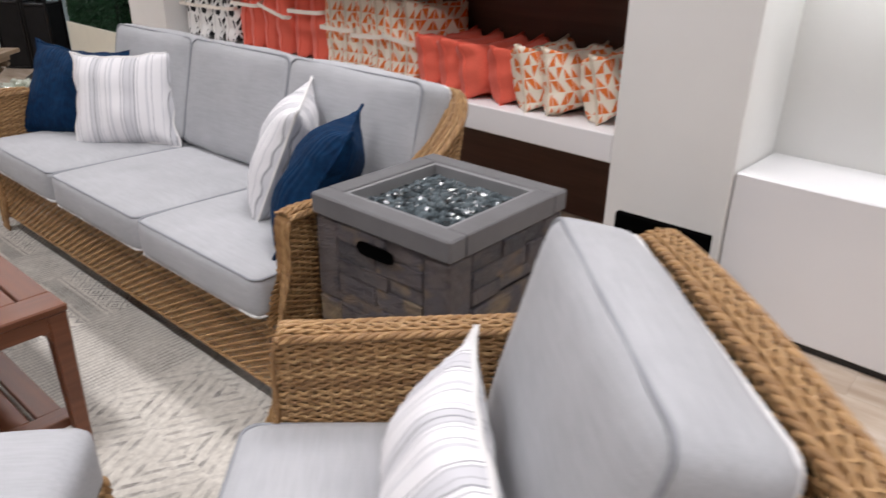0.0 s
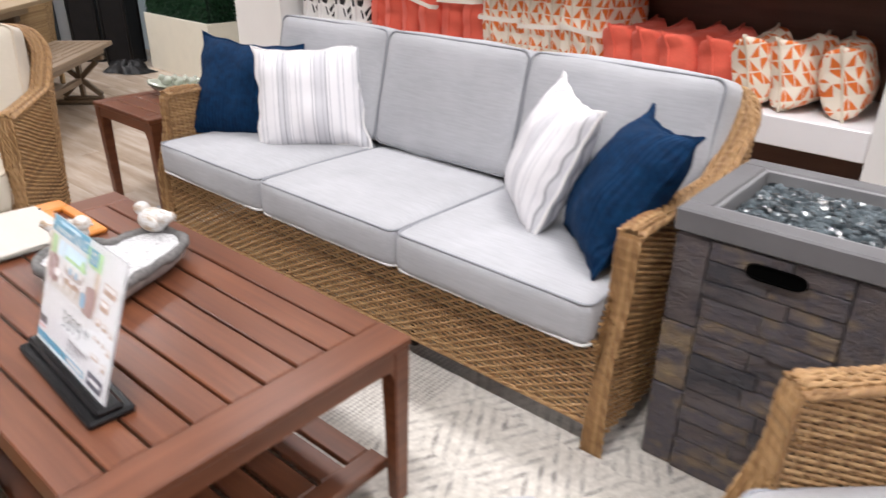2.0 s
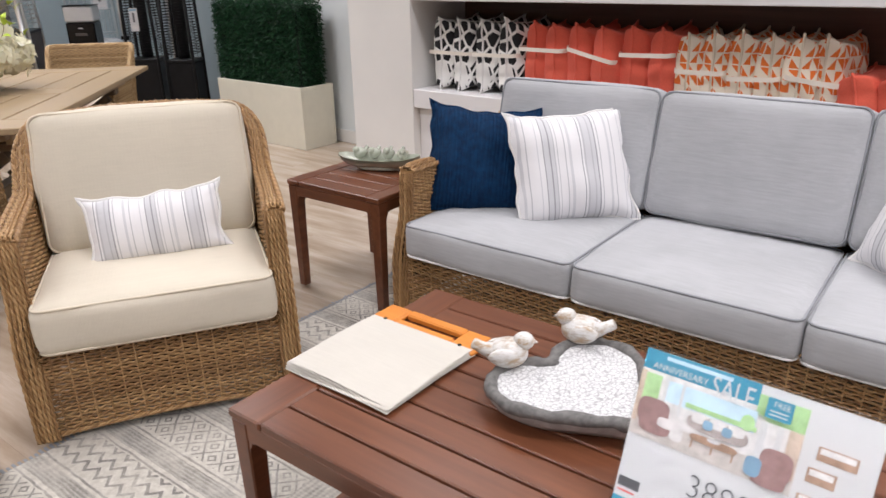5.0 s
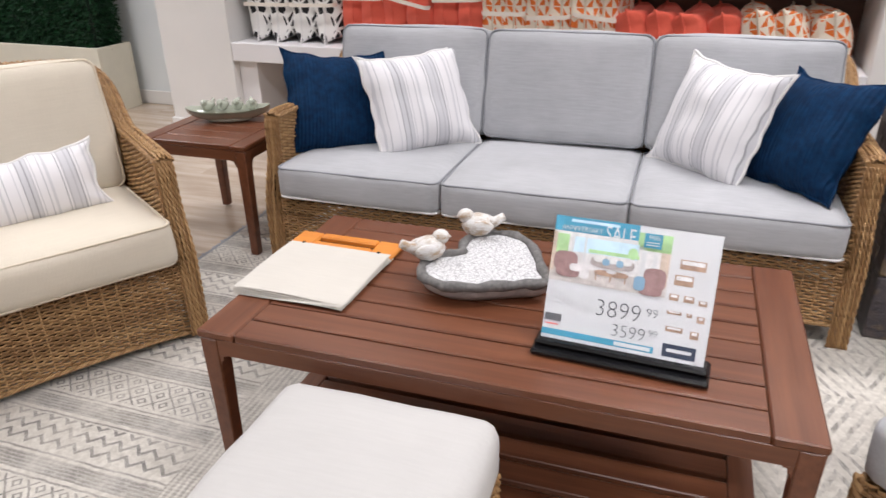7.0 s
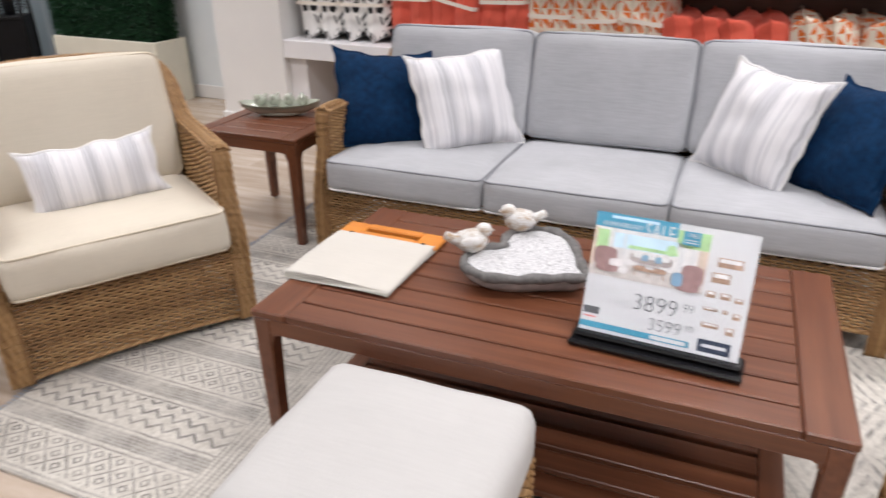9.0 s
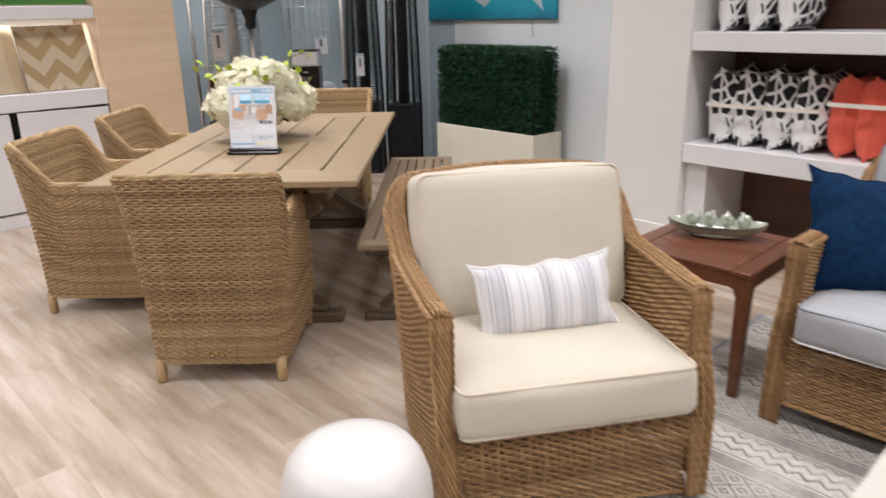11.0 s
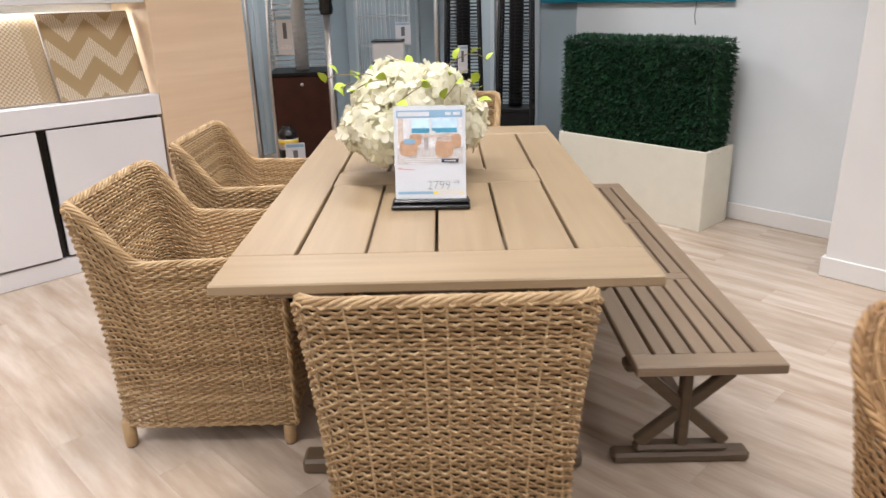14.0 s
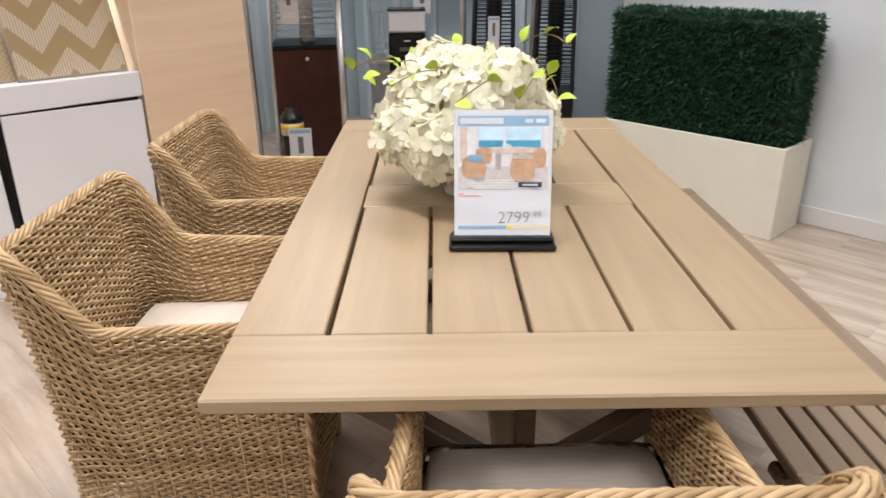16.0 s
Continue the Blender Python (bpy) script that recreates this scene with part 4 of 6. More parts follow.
part("foot", Geo().lathe([(0.016, 0), (0.018, 0.02), (0.018, 0.09)], 10, (0.34, 0.33, 0)), BLACKPLASTIC, sofa)
part("foot", Geo().lathe([(0.016, 0), (0.018, 0.02), (0.018, 0.09)], 10, (-0.34, 0.33, 0)), BLACKPLASTIC, sofa)

CHAIR = dict(hw=0.40, hwt=0.435, yf=0.40, yb=-0.30, ybt=-0.40, rc=0.10, crest=0.038, th=0.056, z0=0.024, zin=0.28, fr=(0.283, 0.074), rope=0.011, pitch=0.0116, stake=0.046,
             top=lounge_top(0.640, 0.845, 1.35), post_z=0.018, sweep=0.062, arch=0.014, bend=1.4)


def lounge_chair(x, y, rz, seat, piping, label, back_w=0.70, back_x=0.0):
    ch = thing("lounge_chair", x, y, SZ, rz, label, "armchair", "wicker lounge chairs")
    tub(ch, CHAIR, WICKER)
    seat_deck(ch, CHAIR, 0.30)
    cushion("seat_cushion", 0.695, 0.64, 0.155, seat, piping, ch, pose(0, 0.10, 0.375, 1.0), 0.016, x, 0.034)
    cushion("back_cushion", back_w, 0.48, 0.16, seat, piping, ch, pose(back_x, -0.198, 0.660, 76, 0, 180), 0.022, y, 0.036)
    g = Geo().lathe([(0.24, 0.0), (0.25, 0.012), (0.25, 0.03), (0.06, 0.045), (0.05, 0.16)], 32)
    part("swivel_base", g, BLACKMETAL, ch, "black metal swivel base ring")
    return ch


lounge_chair(-3.995, 0.512, -123.0, CREAMCLOTH, PIPE_CREAM, "golden wicker swivel lounge chair with cream cushions")
lounge_chair(-0.34, 0.83, 133.8, GREYCLOTH, PIPE_GREY, "golden wicker lounge chair with light grey cushions", 0.64, 0.03)


def ottoman(x, y, rz, s, top, seat, piping, label):
    ot = thing("ottoman", x, y, SZ, rz, label, "ottoman", "wicker ottomans")
    h = s / 2 - 0.012

    def ring(u, v):
        a = u * 4
        k, f = np.floor(np.clip(a, 0, 3.9999)), np.clip(a, 0, 3.9999) - np.floor(np.clip(a, 0, 3.9999))
        c = -h + 2 * h * f
        px = np.select([k == 0, k == 1, k == 2], [c, h + 0 * c, -c], -h + 0 * c)
        py = np.select([k == 0, k == 1, k == 2], [-h + 0 * c, c, h + 0 * c], -c)
        return np.stack([px, py, 0.05 + (top - 0.21) * v], -1)

    stuff("weave", weave(Geo(), ring, 8 * h, top - 0.21, 0.0125, 0.03, 0.0115), WICKER, ot)
    for sx in (-1, 1):
        for sy in (-1, 1):
            part("leg", braid(Geo(), [(sx * h, sy * h, 0.002), (sx * h, sy * h, 0.15), (sx * h, sy * h, top - 0.16)], 0.016, 3, 0.06), WICKER, ot)
    cushion("cushion", s, s, 0.155, seat, piping, ot, pose(0, 0, top - 0.088), 0.018, x, 0.036)


ottoman(-2.45, -0.262, 0, 0.50, 0.43, IVORYCLOTH, None, "wicker ottoman with an ivory white cushion")
ottoman(-1.105, 0.222, 48.7, 0.55, 0.44, GREYCLOTH, None, "wicker ottoman with a light grey cushion")


# ---------------- tables ----------------
def tapered_leg(parent, x, y, h, s, material, dx, dy):
    g = Geo().box(x - s / 2, y - s / 2, 0, x + s / 2, y + s / 2, h, 0.004, taper=0.72)
    for ax, sg in ((0, dx), (1, dy)):
        for i in range(5):
            a = 0.05 * (1 - i / 5) ** 2
            lo = h - 0.012 * (i + 1) + 0.0
            if ax == 0:
                x0, x1 = sorted((x + sg * s / 2, x + sg * (s / 2 + a)))
                g.box(x0 - 0.001, y - s / 2 + 0.003, lo - 0.012, x1, y + s / 2 - 0.003, lo, 0.0)
            else:
                y0, y1 = sorted((y + sg * s / 2, y + sg * (s / 2 + a)))
                g.box(x - s / 2 + 0.003, y0 - 0.001, lo - 0.012, x + s / 2 - 0.003, y1, lo, 0.0)
    part("leg", g, material, parent, smooth=False)


def slat_table(name, x, y, z, rz, w, d, h, slats, end, label, shelf):
    """Slatted table: end boards across, slats along x, four legs, optional slatted shelf."""
    t = thing(name, x, y, z, rz, label, "table")
    th = 0.022
    for s in (-1, 1):
        x0, x1 = sorted((s * w / 2, s * (w / 2 - end)))
        part("end_board", Geo().box(x0, -d / 2, h - th, x1, d / 2, h, 0.004), BROWNWOOD_Y, t, smooth=False)
    pitch = d / slats
    gap = 0.0065
    me = Geo().box(-w / 2 + end + 0.002, -pitch / 2 + gap / 2, h - th, w / 2 - end - 0.002, pitch / 2 - gap / 2, h - 0.0005, 0.003).mesh("slat", False)
    for i in range(slats):
        o = part("slat", me, BROWNWOOD, t)
        o.location = (0, -d / 2 + (i + 0.5) * pitch, 0)
    for s in (-1, 1):
        part("apron", Geo().box(-w / 2 + 0.05, s * (d / 2 - 0.016) - 0.011, h - th - 0.045, w / 2 - 0.05, s * (d / 2 - 0.016) + 0.011, h - th, 0.002), BROWNWOOD, t, smooth=False)
        part("apron", Geo().box(s * (w / 2 - 0.016) - 0.011, -d / 2 + 0.05, h - th - 0.045, s * (w / 2 - 0.016) + 0.011, d / 2 - 0.05, h - th, 0.002), BROWNWOOD_Y, t, smooth=False)
    part("crossbar", Geo().box(-0.02, -d / 2 + 0.03, h - th - 0.03, 0.02, d / 2 - 0.03, h - th - 0.001, 0.002), BROWNWOOD_Y, t, smooth=False)
    for sx in (-1, 1):
        for sy in (-1, 1):
            tapered_leg(t, sx * (w / 2 - 0.028), sy * (d / 2 - 0.028), h - th, 0.05, BROWNWOOD_Y, -sx, -sy)
    if shelf:
        sw, sd = w - 0.12, d - 0.06
        for s in (-1, 1):
            x0, x1 = sorted((s * sw / 2, s * (sw / 2 - 0.06)))
            part("shelf_rail", Geo().box(x0, -sd / 2, shelf - 0.03, x1, sd / 2, shelf, 0.003), BROWNWOOD_Y, t, smooth=False)
        n = slats - 1
        sp = sd / n
        ms = Geo().box(-sw / 2 + 0.061, -sp / 2 + 0.008, shelf - 0.02, sw / 2 - 0.061, sp / 2 - 0.008, shelf - 0.001, 0.003).mesh("shelf_slat", False)
        for i in range(n):
            o = part("shelf_slat", ms, BROWNWOOD, t)
            o.location = (0, -sd / 2 + (i + 0.5) * sp, 0)
    return t


slat_table("coffee_table", -2.277, 0.388, SZ, 0, 1.37, 0.735, 0.472, 9, 0.10, "red-brown slatted wooden coffee table with a lower shelf", 0.105)
slat_table("end_table", -3.875, 1.50, SZ, 0, 0.53, 0.53, 0.50, 6, 0.07, "red-brown slatted wooden end table beside the sofa", 0)


def trestle(parent, y, w, h, s, material):
    """X-shaped trestle with a foot beam, post and head beam at y."""
    part("foot_beam", Geo().box(-w / 2, y - s / 2, 0, w / 2, y + s / 2, s * 0.62, 0.010), material, parent, smooth=False)
    part("foot_cap", Geo().box(-w / 2 + 0.07, y - s / 2 + 0.004, s * 0.62, w / 2 - 0.07, y + s / 2 - 0.004, s * 1.05, 0.016), material, parent, smooth=False)
    part("head_beam", Geo().box(-w / 2 + 0.02, y - s / 2, h - s * 0.6, w / 2 - 0.02, y + s / 2, h, 0.01), material, parent, smooth=False)
    part("post", Geo().box(-s * 0.26, y - s / 2 + 0.008, s * 1.0, s * 0.26, y + s / 2 - 0.008, h - s * 0.6, 0.004), material, parent, smooth=False)
    rise, run = h - s * 1.9, w - 0.16
    ln, ang = math.hypot(rise, run), math.degrees(math.atan2(rise, run))
    for a in (ang, -ang):
        part("cross_brace", Geo().box(-ln / 2, y - s / 2 + 0.014, (h + s * 0.3) / 2 - s * 0.31, ln / 2, y + s / 2 - 0.014, (h + s * 0.3) / 2 + s * 0.31, 0.004, turn=pose(0, 0, 0, 0, a, 0)), material, parent, smooth=False)


TX, TY = -6.168, 0.944
table = thing("dining_table", TX, TY, 0, 45, "taupe wooden plank dining table on trestle legs", "table")
HW, HL, TH = 0.575, 1.065, 0.029
for s in (-1, 1):
    y0, y1 = sorted((s * HL, s * (HL - 0.215)))
    part("end_board", Geo().box(-HW, y0, 0.75 - TH, HW, y1, 0.75, 0.004), TAUPEWOOD, table, smooth=False)
    x0, x1 = sorted((s * HW, s * (HW - 0.178)))
    part("side_board", Geo().box(x0, -HL + 0.2165, 0.75 - TH, x1, HL - 0.2165, 0.7495, 0.003), TAUPEWOOD_Y, table, smooth=False)
    y0, y1 = sorted((s * 0.105, s * (HL - 0.2165)))
    for i in range(4):
        x0 = -0.390 + i * 0.195
        part("plank", Geo().box(x0 + 0.005, y0, 0.75 - TH, x0 + 0.190, y1, 0.7492, 0.003), TAUPEWOOD_Y, table, smooth=False)
    part("apron", Geo().box(s * 0.43 - 0.015, -0.92, 0.65, s * 0.43 + 0.015, 0.92, 0.7135, 0.003), TAUPEWOOD_Y, table, smooth=False)
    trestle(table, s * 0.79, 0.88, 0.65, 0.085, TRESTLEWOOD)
    part("corner_block", Geo().box(s * 0.40 - 0.05, -1.0, 0.68, s * 0.40 + 0.05, -0.93, 0.713, 0.01), BENCHWOOD, table, smooth=False)
part("centre_board", Geo().box(-0.392, -0.1035, 0.75 - TH, 0.392, 0.1035, 0.7494, 0.003), TAUPEWOOD, table, smooth=False)
part("stretcher", Geo().box(-0.04, -0.75, 0.20, 0.04, 0.75, 0.27, 0.006), BENCHWOOD_Y, table, smooth=False)

bench = thing("bench", -5.64, 1.488, 0, 45, "grey-brown slatted wooden bench beside the dining table", "bench")
BW, BL, BH = 0.212, 0.985, 0.44
for y0, y1 in ((-BL, -BL + 0.075), (BL - 0.075, BL), (-0.355, -0.30), (0.30, 0.355)):
    wide = BW if abs(y0) > 0.5 or abs(y1) > 0.5 else BW - 0.068
    part("cross_board", Geo().box(-wide, y0, BH - 0.032, wide, y1, BH, 0.004), BENCHWOOD, bench, smooth=False)
for s in (-1, 1):
    x0, x1 = sorted((s * BW, s * (BW - 0.062)))
    part("side_board", Geo().box(x0, -BL + 0.0765, BH - 0.032, x1, BL - 0.0765, BH - 0.0008, 0.004), BENCHWOOD_Y, bench, smooth=False)
    part("apron", Geo().box(s * 0.165 - 0.012, -0.88, BH - 0.075, s * 0.165 + 0.012, 0.88, BH - 0.033, 0.003), BENCHWOOD_Y, bench, smooth=False)
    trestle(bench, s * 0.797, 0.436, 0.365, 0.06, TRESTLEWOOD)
for y0, y1 in ((-0.908, -0.357), (-0.298, 0.298), (0.357, 0.908)):
    for i in range(5):
        x0 = -0.144 + i * 0.0576
        part("slat", Geo().box(x0 + 0.005, y0, BH - 0.026, x0 + 0.0526, y1, BH - 0.001, 0.003), BENCHWOOD_Y, bench, smooth=False)
part("stretcher", Geo().box(-0.02, -0.77, 0.16, 0.02, 0.77, 0.20, 0.004), BENCHWOOD_Y, bench, smooth=False)


# ---------------- wicker dining chairs ----------------
def dining_top(k):
    return 0.664 + 0.191 * (lambda q: q * q * (3 - 2 * q))(np.clip((k - 0.66) / 0.31, 0, 1))


DINING = dict(hw=0.272, hwt=0.326, yf=0.300, yb=-0.292, ybt=-0.328, rc=0.075, th=0.030, z0=0.085, zin=0.40, fr=(0.30, 0.074), rope=0.0165, pitch=0.0108, stake=0.044,
              top=dining_top, bow=0.0, bend=2.1, flare=2.0)


def dining_chair(x, y, rz, seat, label):
    ch = thing("dining_chair", x, y, 0, rz, label, "chair", "wicker dining chairs")
    tub(ch, DINING, WICKER_TAN)
    for sx in (-1, 1):
        for fy in (0.272, -0.268):
            part("leg", Geo().lathe([(0.017, 0), (0.021, 0.012), (0.022, 0.10)], 12, (sx * 0.245, fy, 0)), WICKER_TAN, ch)
            part("glide", Geo().lathe([(0.018, 0.0), (0.018, 0.006)], 12, (sx * 0.245, fy, 0.0)), RUBBER, ch)
    part("seat", Geo().box(-0.235, -0.235, 0.395, 0.235, 0.255, 0.442, 0.006), BLACKPLASTIC, ch, smooth=False)
    pad = part("seat_pad", rounded_block(0.455, 0.47, 0.05, 0.02, 0.008, 7, x), seat, ch)
    pad.location = (0, 0.01, 0.468)
    return ch, pad


chair_end, pad_end = dining_chair(-5.366, 0.178, 45, TAUPECLOTH, "tan wicker tub dining chair with a taupe pad in plastic wrap")
wrap = part("plastic_wrap", rounded_block(0.475, 0.49, 0.062, 0.022, 0.010, 7, 3.0), PLASTICBAG, chair_end, "clear plastic wrap over the pad")
wrap.location = (0, 0.01, 0.470)
wrap.visible_shadow = False
part("tag", Geo().box(-0.035, -0.292, 0.115, 0.035, -0.284, 0.14, 0.002), plain("brass_tag", (0.30, 0.20, 0.06), 0.4, 0.6), chair_end, "small brass tag on the back")
chair_side, pad_side = dining_chair(-6.438, 0.102, -45, SEATCLOTH, "tan wicker tub dining chair with an oat cloth pad")
copy_thing(chair_side, pose(-7.05, 0.72, 0, 0, 0, -45))
copy_thing(chair_side, pose(-7.03, 1.89, 0, 0, 0, 225))


# ---------------- rug ----------------
rug = solo("area_rug", Geo().box(-1.68, -1.2, 0, 1.68, 1.2, 0.0085, 0.002), RUG, pose(-2.17, 0.90, 0.0004), "cream and grey distressed tribal patterned area rug", "rug", smooth=False)
g = Geo()
rng = random.Random(4)
for s in (-1, 1):
    for i in range(150):
        y = -1.19 + i * 0.01595
        x0, x1 = sorted((s * 1.678, s * (1.70 + rng.random() * 0.012)))
        g.box(x0, y, 0.001, x1, y + 0.008, 0.005, 0.0)
tagged(part("fringe", g, PIPE_GREY, rug, "short grey fringe"), kind="stuff")

# ---------------- fire pit ----------------
VOID = plain("black_hole", (0.002, 0.002, 0.002), 0.9)
VOID.node_tree.nodes["Principled BSDF"].inputs["Specular IOR Level"].default_value = 0.0
FX0, FX1, FY0, FY1, FT = -1.243, -0.757, 1.282, 1.768, 0.732
fp = thing("fire_pit", (FX0 + FX1) / 2, (FY0 + FY1) / 2, SZ, 0, "dark slate block gas fire pit with black glass beads on top", "fire pit")
R = (FX1 - FX0) / 2
FT -= SZ
g = Geo()
for b in ((-R, -R, R, -R + 0.060), (-R, R - 0.060, R, R), (-R, -R + 0.060, -R + 0.060, R - 0.060), (R - 0.060, -R + 0.060, R, R - 0.060)):
    g.box(b[0], b[1], FT - 0.058, b[2], b[3], FT, 0.005 if b[0] == -R and b[2] == R else 0.003)
part("top_rim", g, STONEGREY, fp, "smooth grey cast stone rim", smooth=False)
g = Geo()
q = R - 0.061
g.box(-q, -q, FT - 0.12, q, q, FT - 0.065, 0.0)
for b in ((-q, -q, q, -q + 0.012), (-q, q - 0.012, q, q), (-q, -q + 0.012, -q + 0.012, q - 0.012), (q - 0.012, -q + 0.012, q, q - 0.012)):
    g.box(b[0], b[1], FT - 0.07, b[2], b[3], FT - 0.004, 0.002)
part("basin", g, STONEIN, fp, "pale grey burner basin", smooth=False)
part("core", Geo().box(-R + 0.022, -R + 0.022, 0.012, R - 0.022, R - 0.022, FT - 0.125, 0.0), BLACKMETAL, fp, smooth=False)
rng = random.Random(8)
g = Geo()
for i in range(1750):
    a, b = rng.uniform(-q + 0.03, q - 0.03), rng.uniform(-q + 0.03, q - 0.03)
    k = max(abs(a), abs(b)) / q
    h = FT - 0.062 + (0.040 * (1 - k ** 3) + 0.008) * (0.55 + 0.45 * rng.random())
    s = rng.uniform(0.006, 0.0125)
    g.box(a - s, b - s * rng.uniform(0.6, 1.2), h - s * 0.8, a + s * rng.uniform(0.6, 1.2), b + s, h + s * 0.7, s * 0.4, turn=pose(0, 0, 0, rng.uniform(-50, 50), rng.uniform(-50, 50), rng.uniform(0, 180)))
tagged(part("fire_glass", g, GLASSBEAD, fp, "loose dark fire glass beads", smooth=False), kind="stuff")
part("burner_ring", Geo().tube([(0.11 * math.cos(a), 0.11 * math.sin(a), FT - 0.040) for a in np.linspace(0, 2 * math.pi, 28, endpoint=False)], 0.007, 6, closed=True), CHROME, fp)
part("igniter", Geo().tube([(-0.05, 0.02, FT - 0.02), (0.03, 0.07, FT - 0.012)], 0.006, 6), CHROME, fp)
BODY = R - 0.010
for side in range(4):
    turn = Matrix.Rotation(side * math.pi / 2, 4, "Z")
    z, row = 0.0, 0
    rows_h = [0.052, 0.04, 0.056, 0.044, 0.05, 0.058, 0.04, 0.052, 0.046, 0.054, 0.04, 0.05, 0.046]
    sc = (FT - 0.062) / sum(rows_h)
    for hh in rows_h:
        hh *= sc
        x = -BODY + 0.082
        end = BODY - 0.082
        while x < end - 0.01:
            w = rng.uniform(0.09, 0.19)
            if end - (x + w) < 0.07:
                w = end - x
            door = side == 1 and 0.22 < z < 0.50 and -0.14 < x + w / 2 < 0.16
            d = rng.uniform(0.0, 0.009)
            if not door:
                o = part("block", Geo().box(x + 0.0006, -BODY - d, z + 0.0006, x + w - 0.0006, -BODY + 0.02, z + hh - 0.0006, 0.0025), SLATE, fp, smooth=False)
                o.matrix_basis = turn
            x += w
        z += hh
    z = 0.0
    for hh in (0.24, 0.19, 0.24):
        hh *= (FT - 0.062) / 0.67
        o = part("corner_block", Geo().box(-BODY - 0.004, -BODY - rng.uniform(0.002, 0.006), z + 0.001, -BODY + 0.08, -BODY + 0.02, z + hh - 0.001, 0.005), SLATE, fp, smooth=False)
        o.matrix_basis = turn
        o = part("corner_block", Geo().box(BODY - 0.08, -BODY - rng.uniform(0.002, 0.006), z + 0.001, BODY + 0.0, -BODY + 0.02, z + hh - 0.001, 0.005), SLATE, fp, smooth=False)
        o.matrix_basis = turn
        z += hh
    if side in (0, 2):
        oval = [(0.063 * math.copysign(abs(math.cos(a)) ** 0.45, math.cos(a)), -BODY - 0.012, 0.622 + 0.017 * math.copysign(abs(math.sin(a)) ** 0.7, math.sin(a))) for a in np.linspace(0, 2 * math.pi, 26, endpoint=False)]
        gg = Geo().add(oval + [(0, -BODY - 0.012, 0.622)], [(i, (i + 1) % 26, 26) for i in range(26)])
        gg.tube(oval, 0.003, 5, closed=True)
        o = part("handle_slot", gg, VOID, fp, "black oval hand slot")
        o.matrix_basis = turn
    if side == 1:
        o = part("panel_door", Geo().box(-0.15, -BODY - 0.006, 0.225, 0.165, -BODY + 0.015, 0.505, 0.005), SLATE, fp, "hinged control door", smooth=False)
        o.matrix_basis = turn
        part("door_grip", Geo().box(0.03, -BODY - 0.0095, 0.40, 0.12, -BODY - 0.004, 0.43, 0.008), RUBBER, o, smooth=False)
        part("knob", Geo().box(0.062, -BODY - 0.03, 0.445, 0.078, -BODY - 0.005, 0.46, 0.004), CHROME, o)

# ---------------- throw pillows ----------------
def prop(x, y, z, yaw, lean, roll):
    return pose(x, y, z, 0, 0, yaw) @ pose(0, 0, 0, 90 - lean, 0, 0) @ pose(0, 0, 0, 0, 0, roll)


throw_pillow("throw_pillow", 0.45, 0.46, 0.17, NAVY, NAVY, prop(-3.345, 1.565, 0.634, 40, 28, -7), "navy pleated square throw pillow leaning on the sofa", 1.0)
throw_pillow("throw_pillow", 0.475, 0.455, 0.16, STRIPE, PIPE_WHITE, prop(-2.990, 1.64, 0.641, 43, 26, 3), "white throw pillow with thin grey stripes on the sofa", 2.0)
throw_pillow("throw_pillow", 0.475, 0.45, 0.15, STRIPE, PIPE_WHITE, prop(-1.806, 1.62, 0.652, -44, 23, -2), "white throw pillow with thin grey stripes on the sofa", 3.0)
throw_pillow("throw_pillow", 0.385, 0.45, 0.17, NAVY, NAVY, prop(-1.487, 1.512, 0.652, -48, 33, 4), "navy pleated square throw pillow leaning on the sofa arm", 4.0)
throw_pillow("lumbar_pillow", 0.46, 0.25, 0.11, STRIPE_S, PIPE_WHITE, prop(-3.948, 0.497, 0.558, 54.5, 25, 3), "small striped lumbar pillow on the cream armchair", 5.0)
throw_pillow("lumbar_pillow", 0.47, 0.27, 0.11, STRIPE_S, PIPE_WHITE, pose(-0.34, 0.83, SZ, 0, 0, 133.8) @ prop(0.035, 0.038, 0.600, 180, 35, 0), "small striped lumbar pillow on the grey armchair", 6.0)

# ---------------- pillows on the shelf ----------------
SHELF = 0.632


def shelf_run(x0, step, count, size, thick, material, label, group, seed, y, tall=None, piping=None, tilt=3.0, depth=None, fall=0.0):
    rng = random.Random(seed)
    for i in range(count):
        h = tall or size
        w = depth or size
        ln = rng.uniform(-tilt, tilt)
        m = ASKEW @ pose(x0 + step * (i + 0.5), y + rng.uniform(-0.02, 0.02), SHELF + h / 2 - 0.004, 90, 0, 90 + rng.uniform(-4, 4)) @ pose(0, 0, 0, -fall, ln, rng.uniform(-2, 2))
        throw_pillow("cushion", w, h, thick, material, piping, m, label, seed + i * 1.3, "cushion", group, 0.30)


def bundle_ribbon(x0, x1, z, slope, seed):
    pts = [(x0, 2.80, 0), (x0 + 0.02, 2.752, 0), ((x0 + x1) / 2, 2.748, 0), (x1 - 0.02, 2.752, 0), (x1, 2.80, 0), (x1, 3.12, 0), (x0, 3.12, 0), (x0, 2.80, 0)]
    P = np.array([[(x, y, z + slope * (x - x0) + k) for x, y, _ in pts] for k in (0, 0.022)])
    Q = P.copy()
    Q[:, :, 1] += 0.003
    gg = Geo().sheet(P).sheet(Q, True)
    solo("ribbon", gg, RIBBON, ASKEW, "white ribbon tied round a pair of cushions", "ribbon", "cushion ribbons")


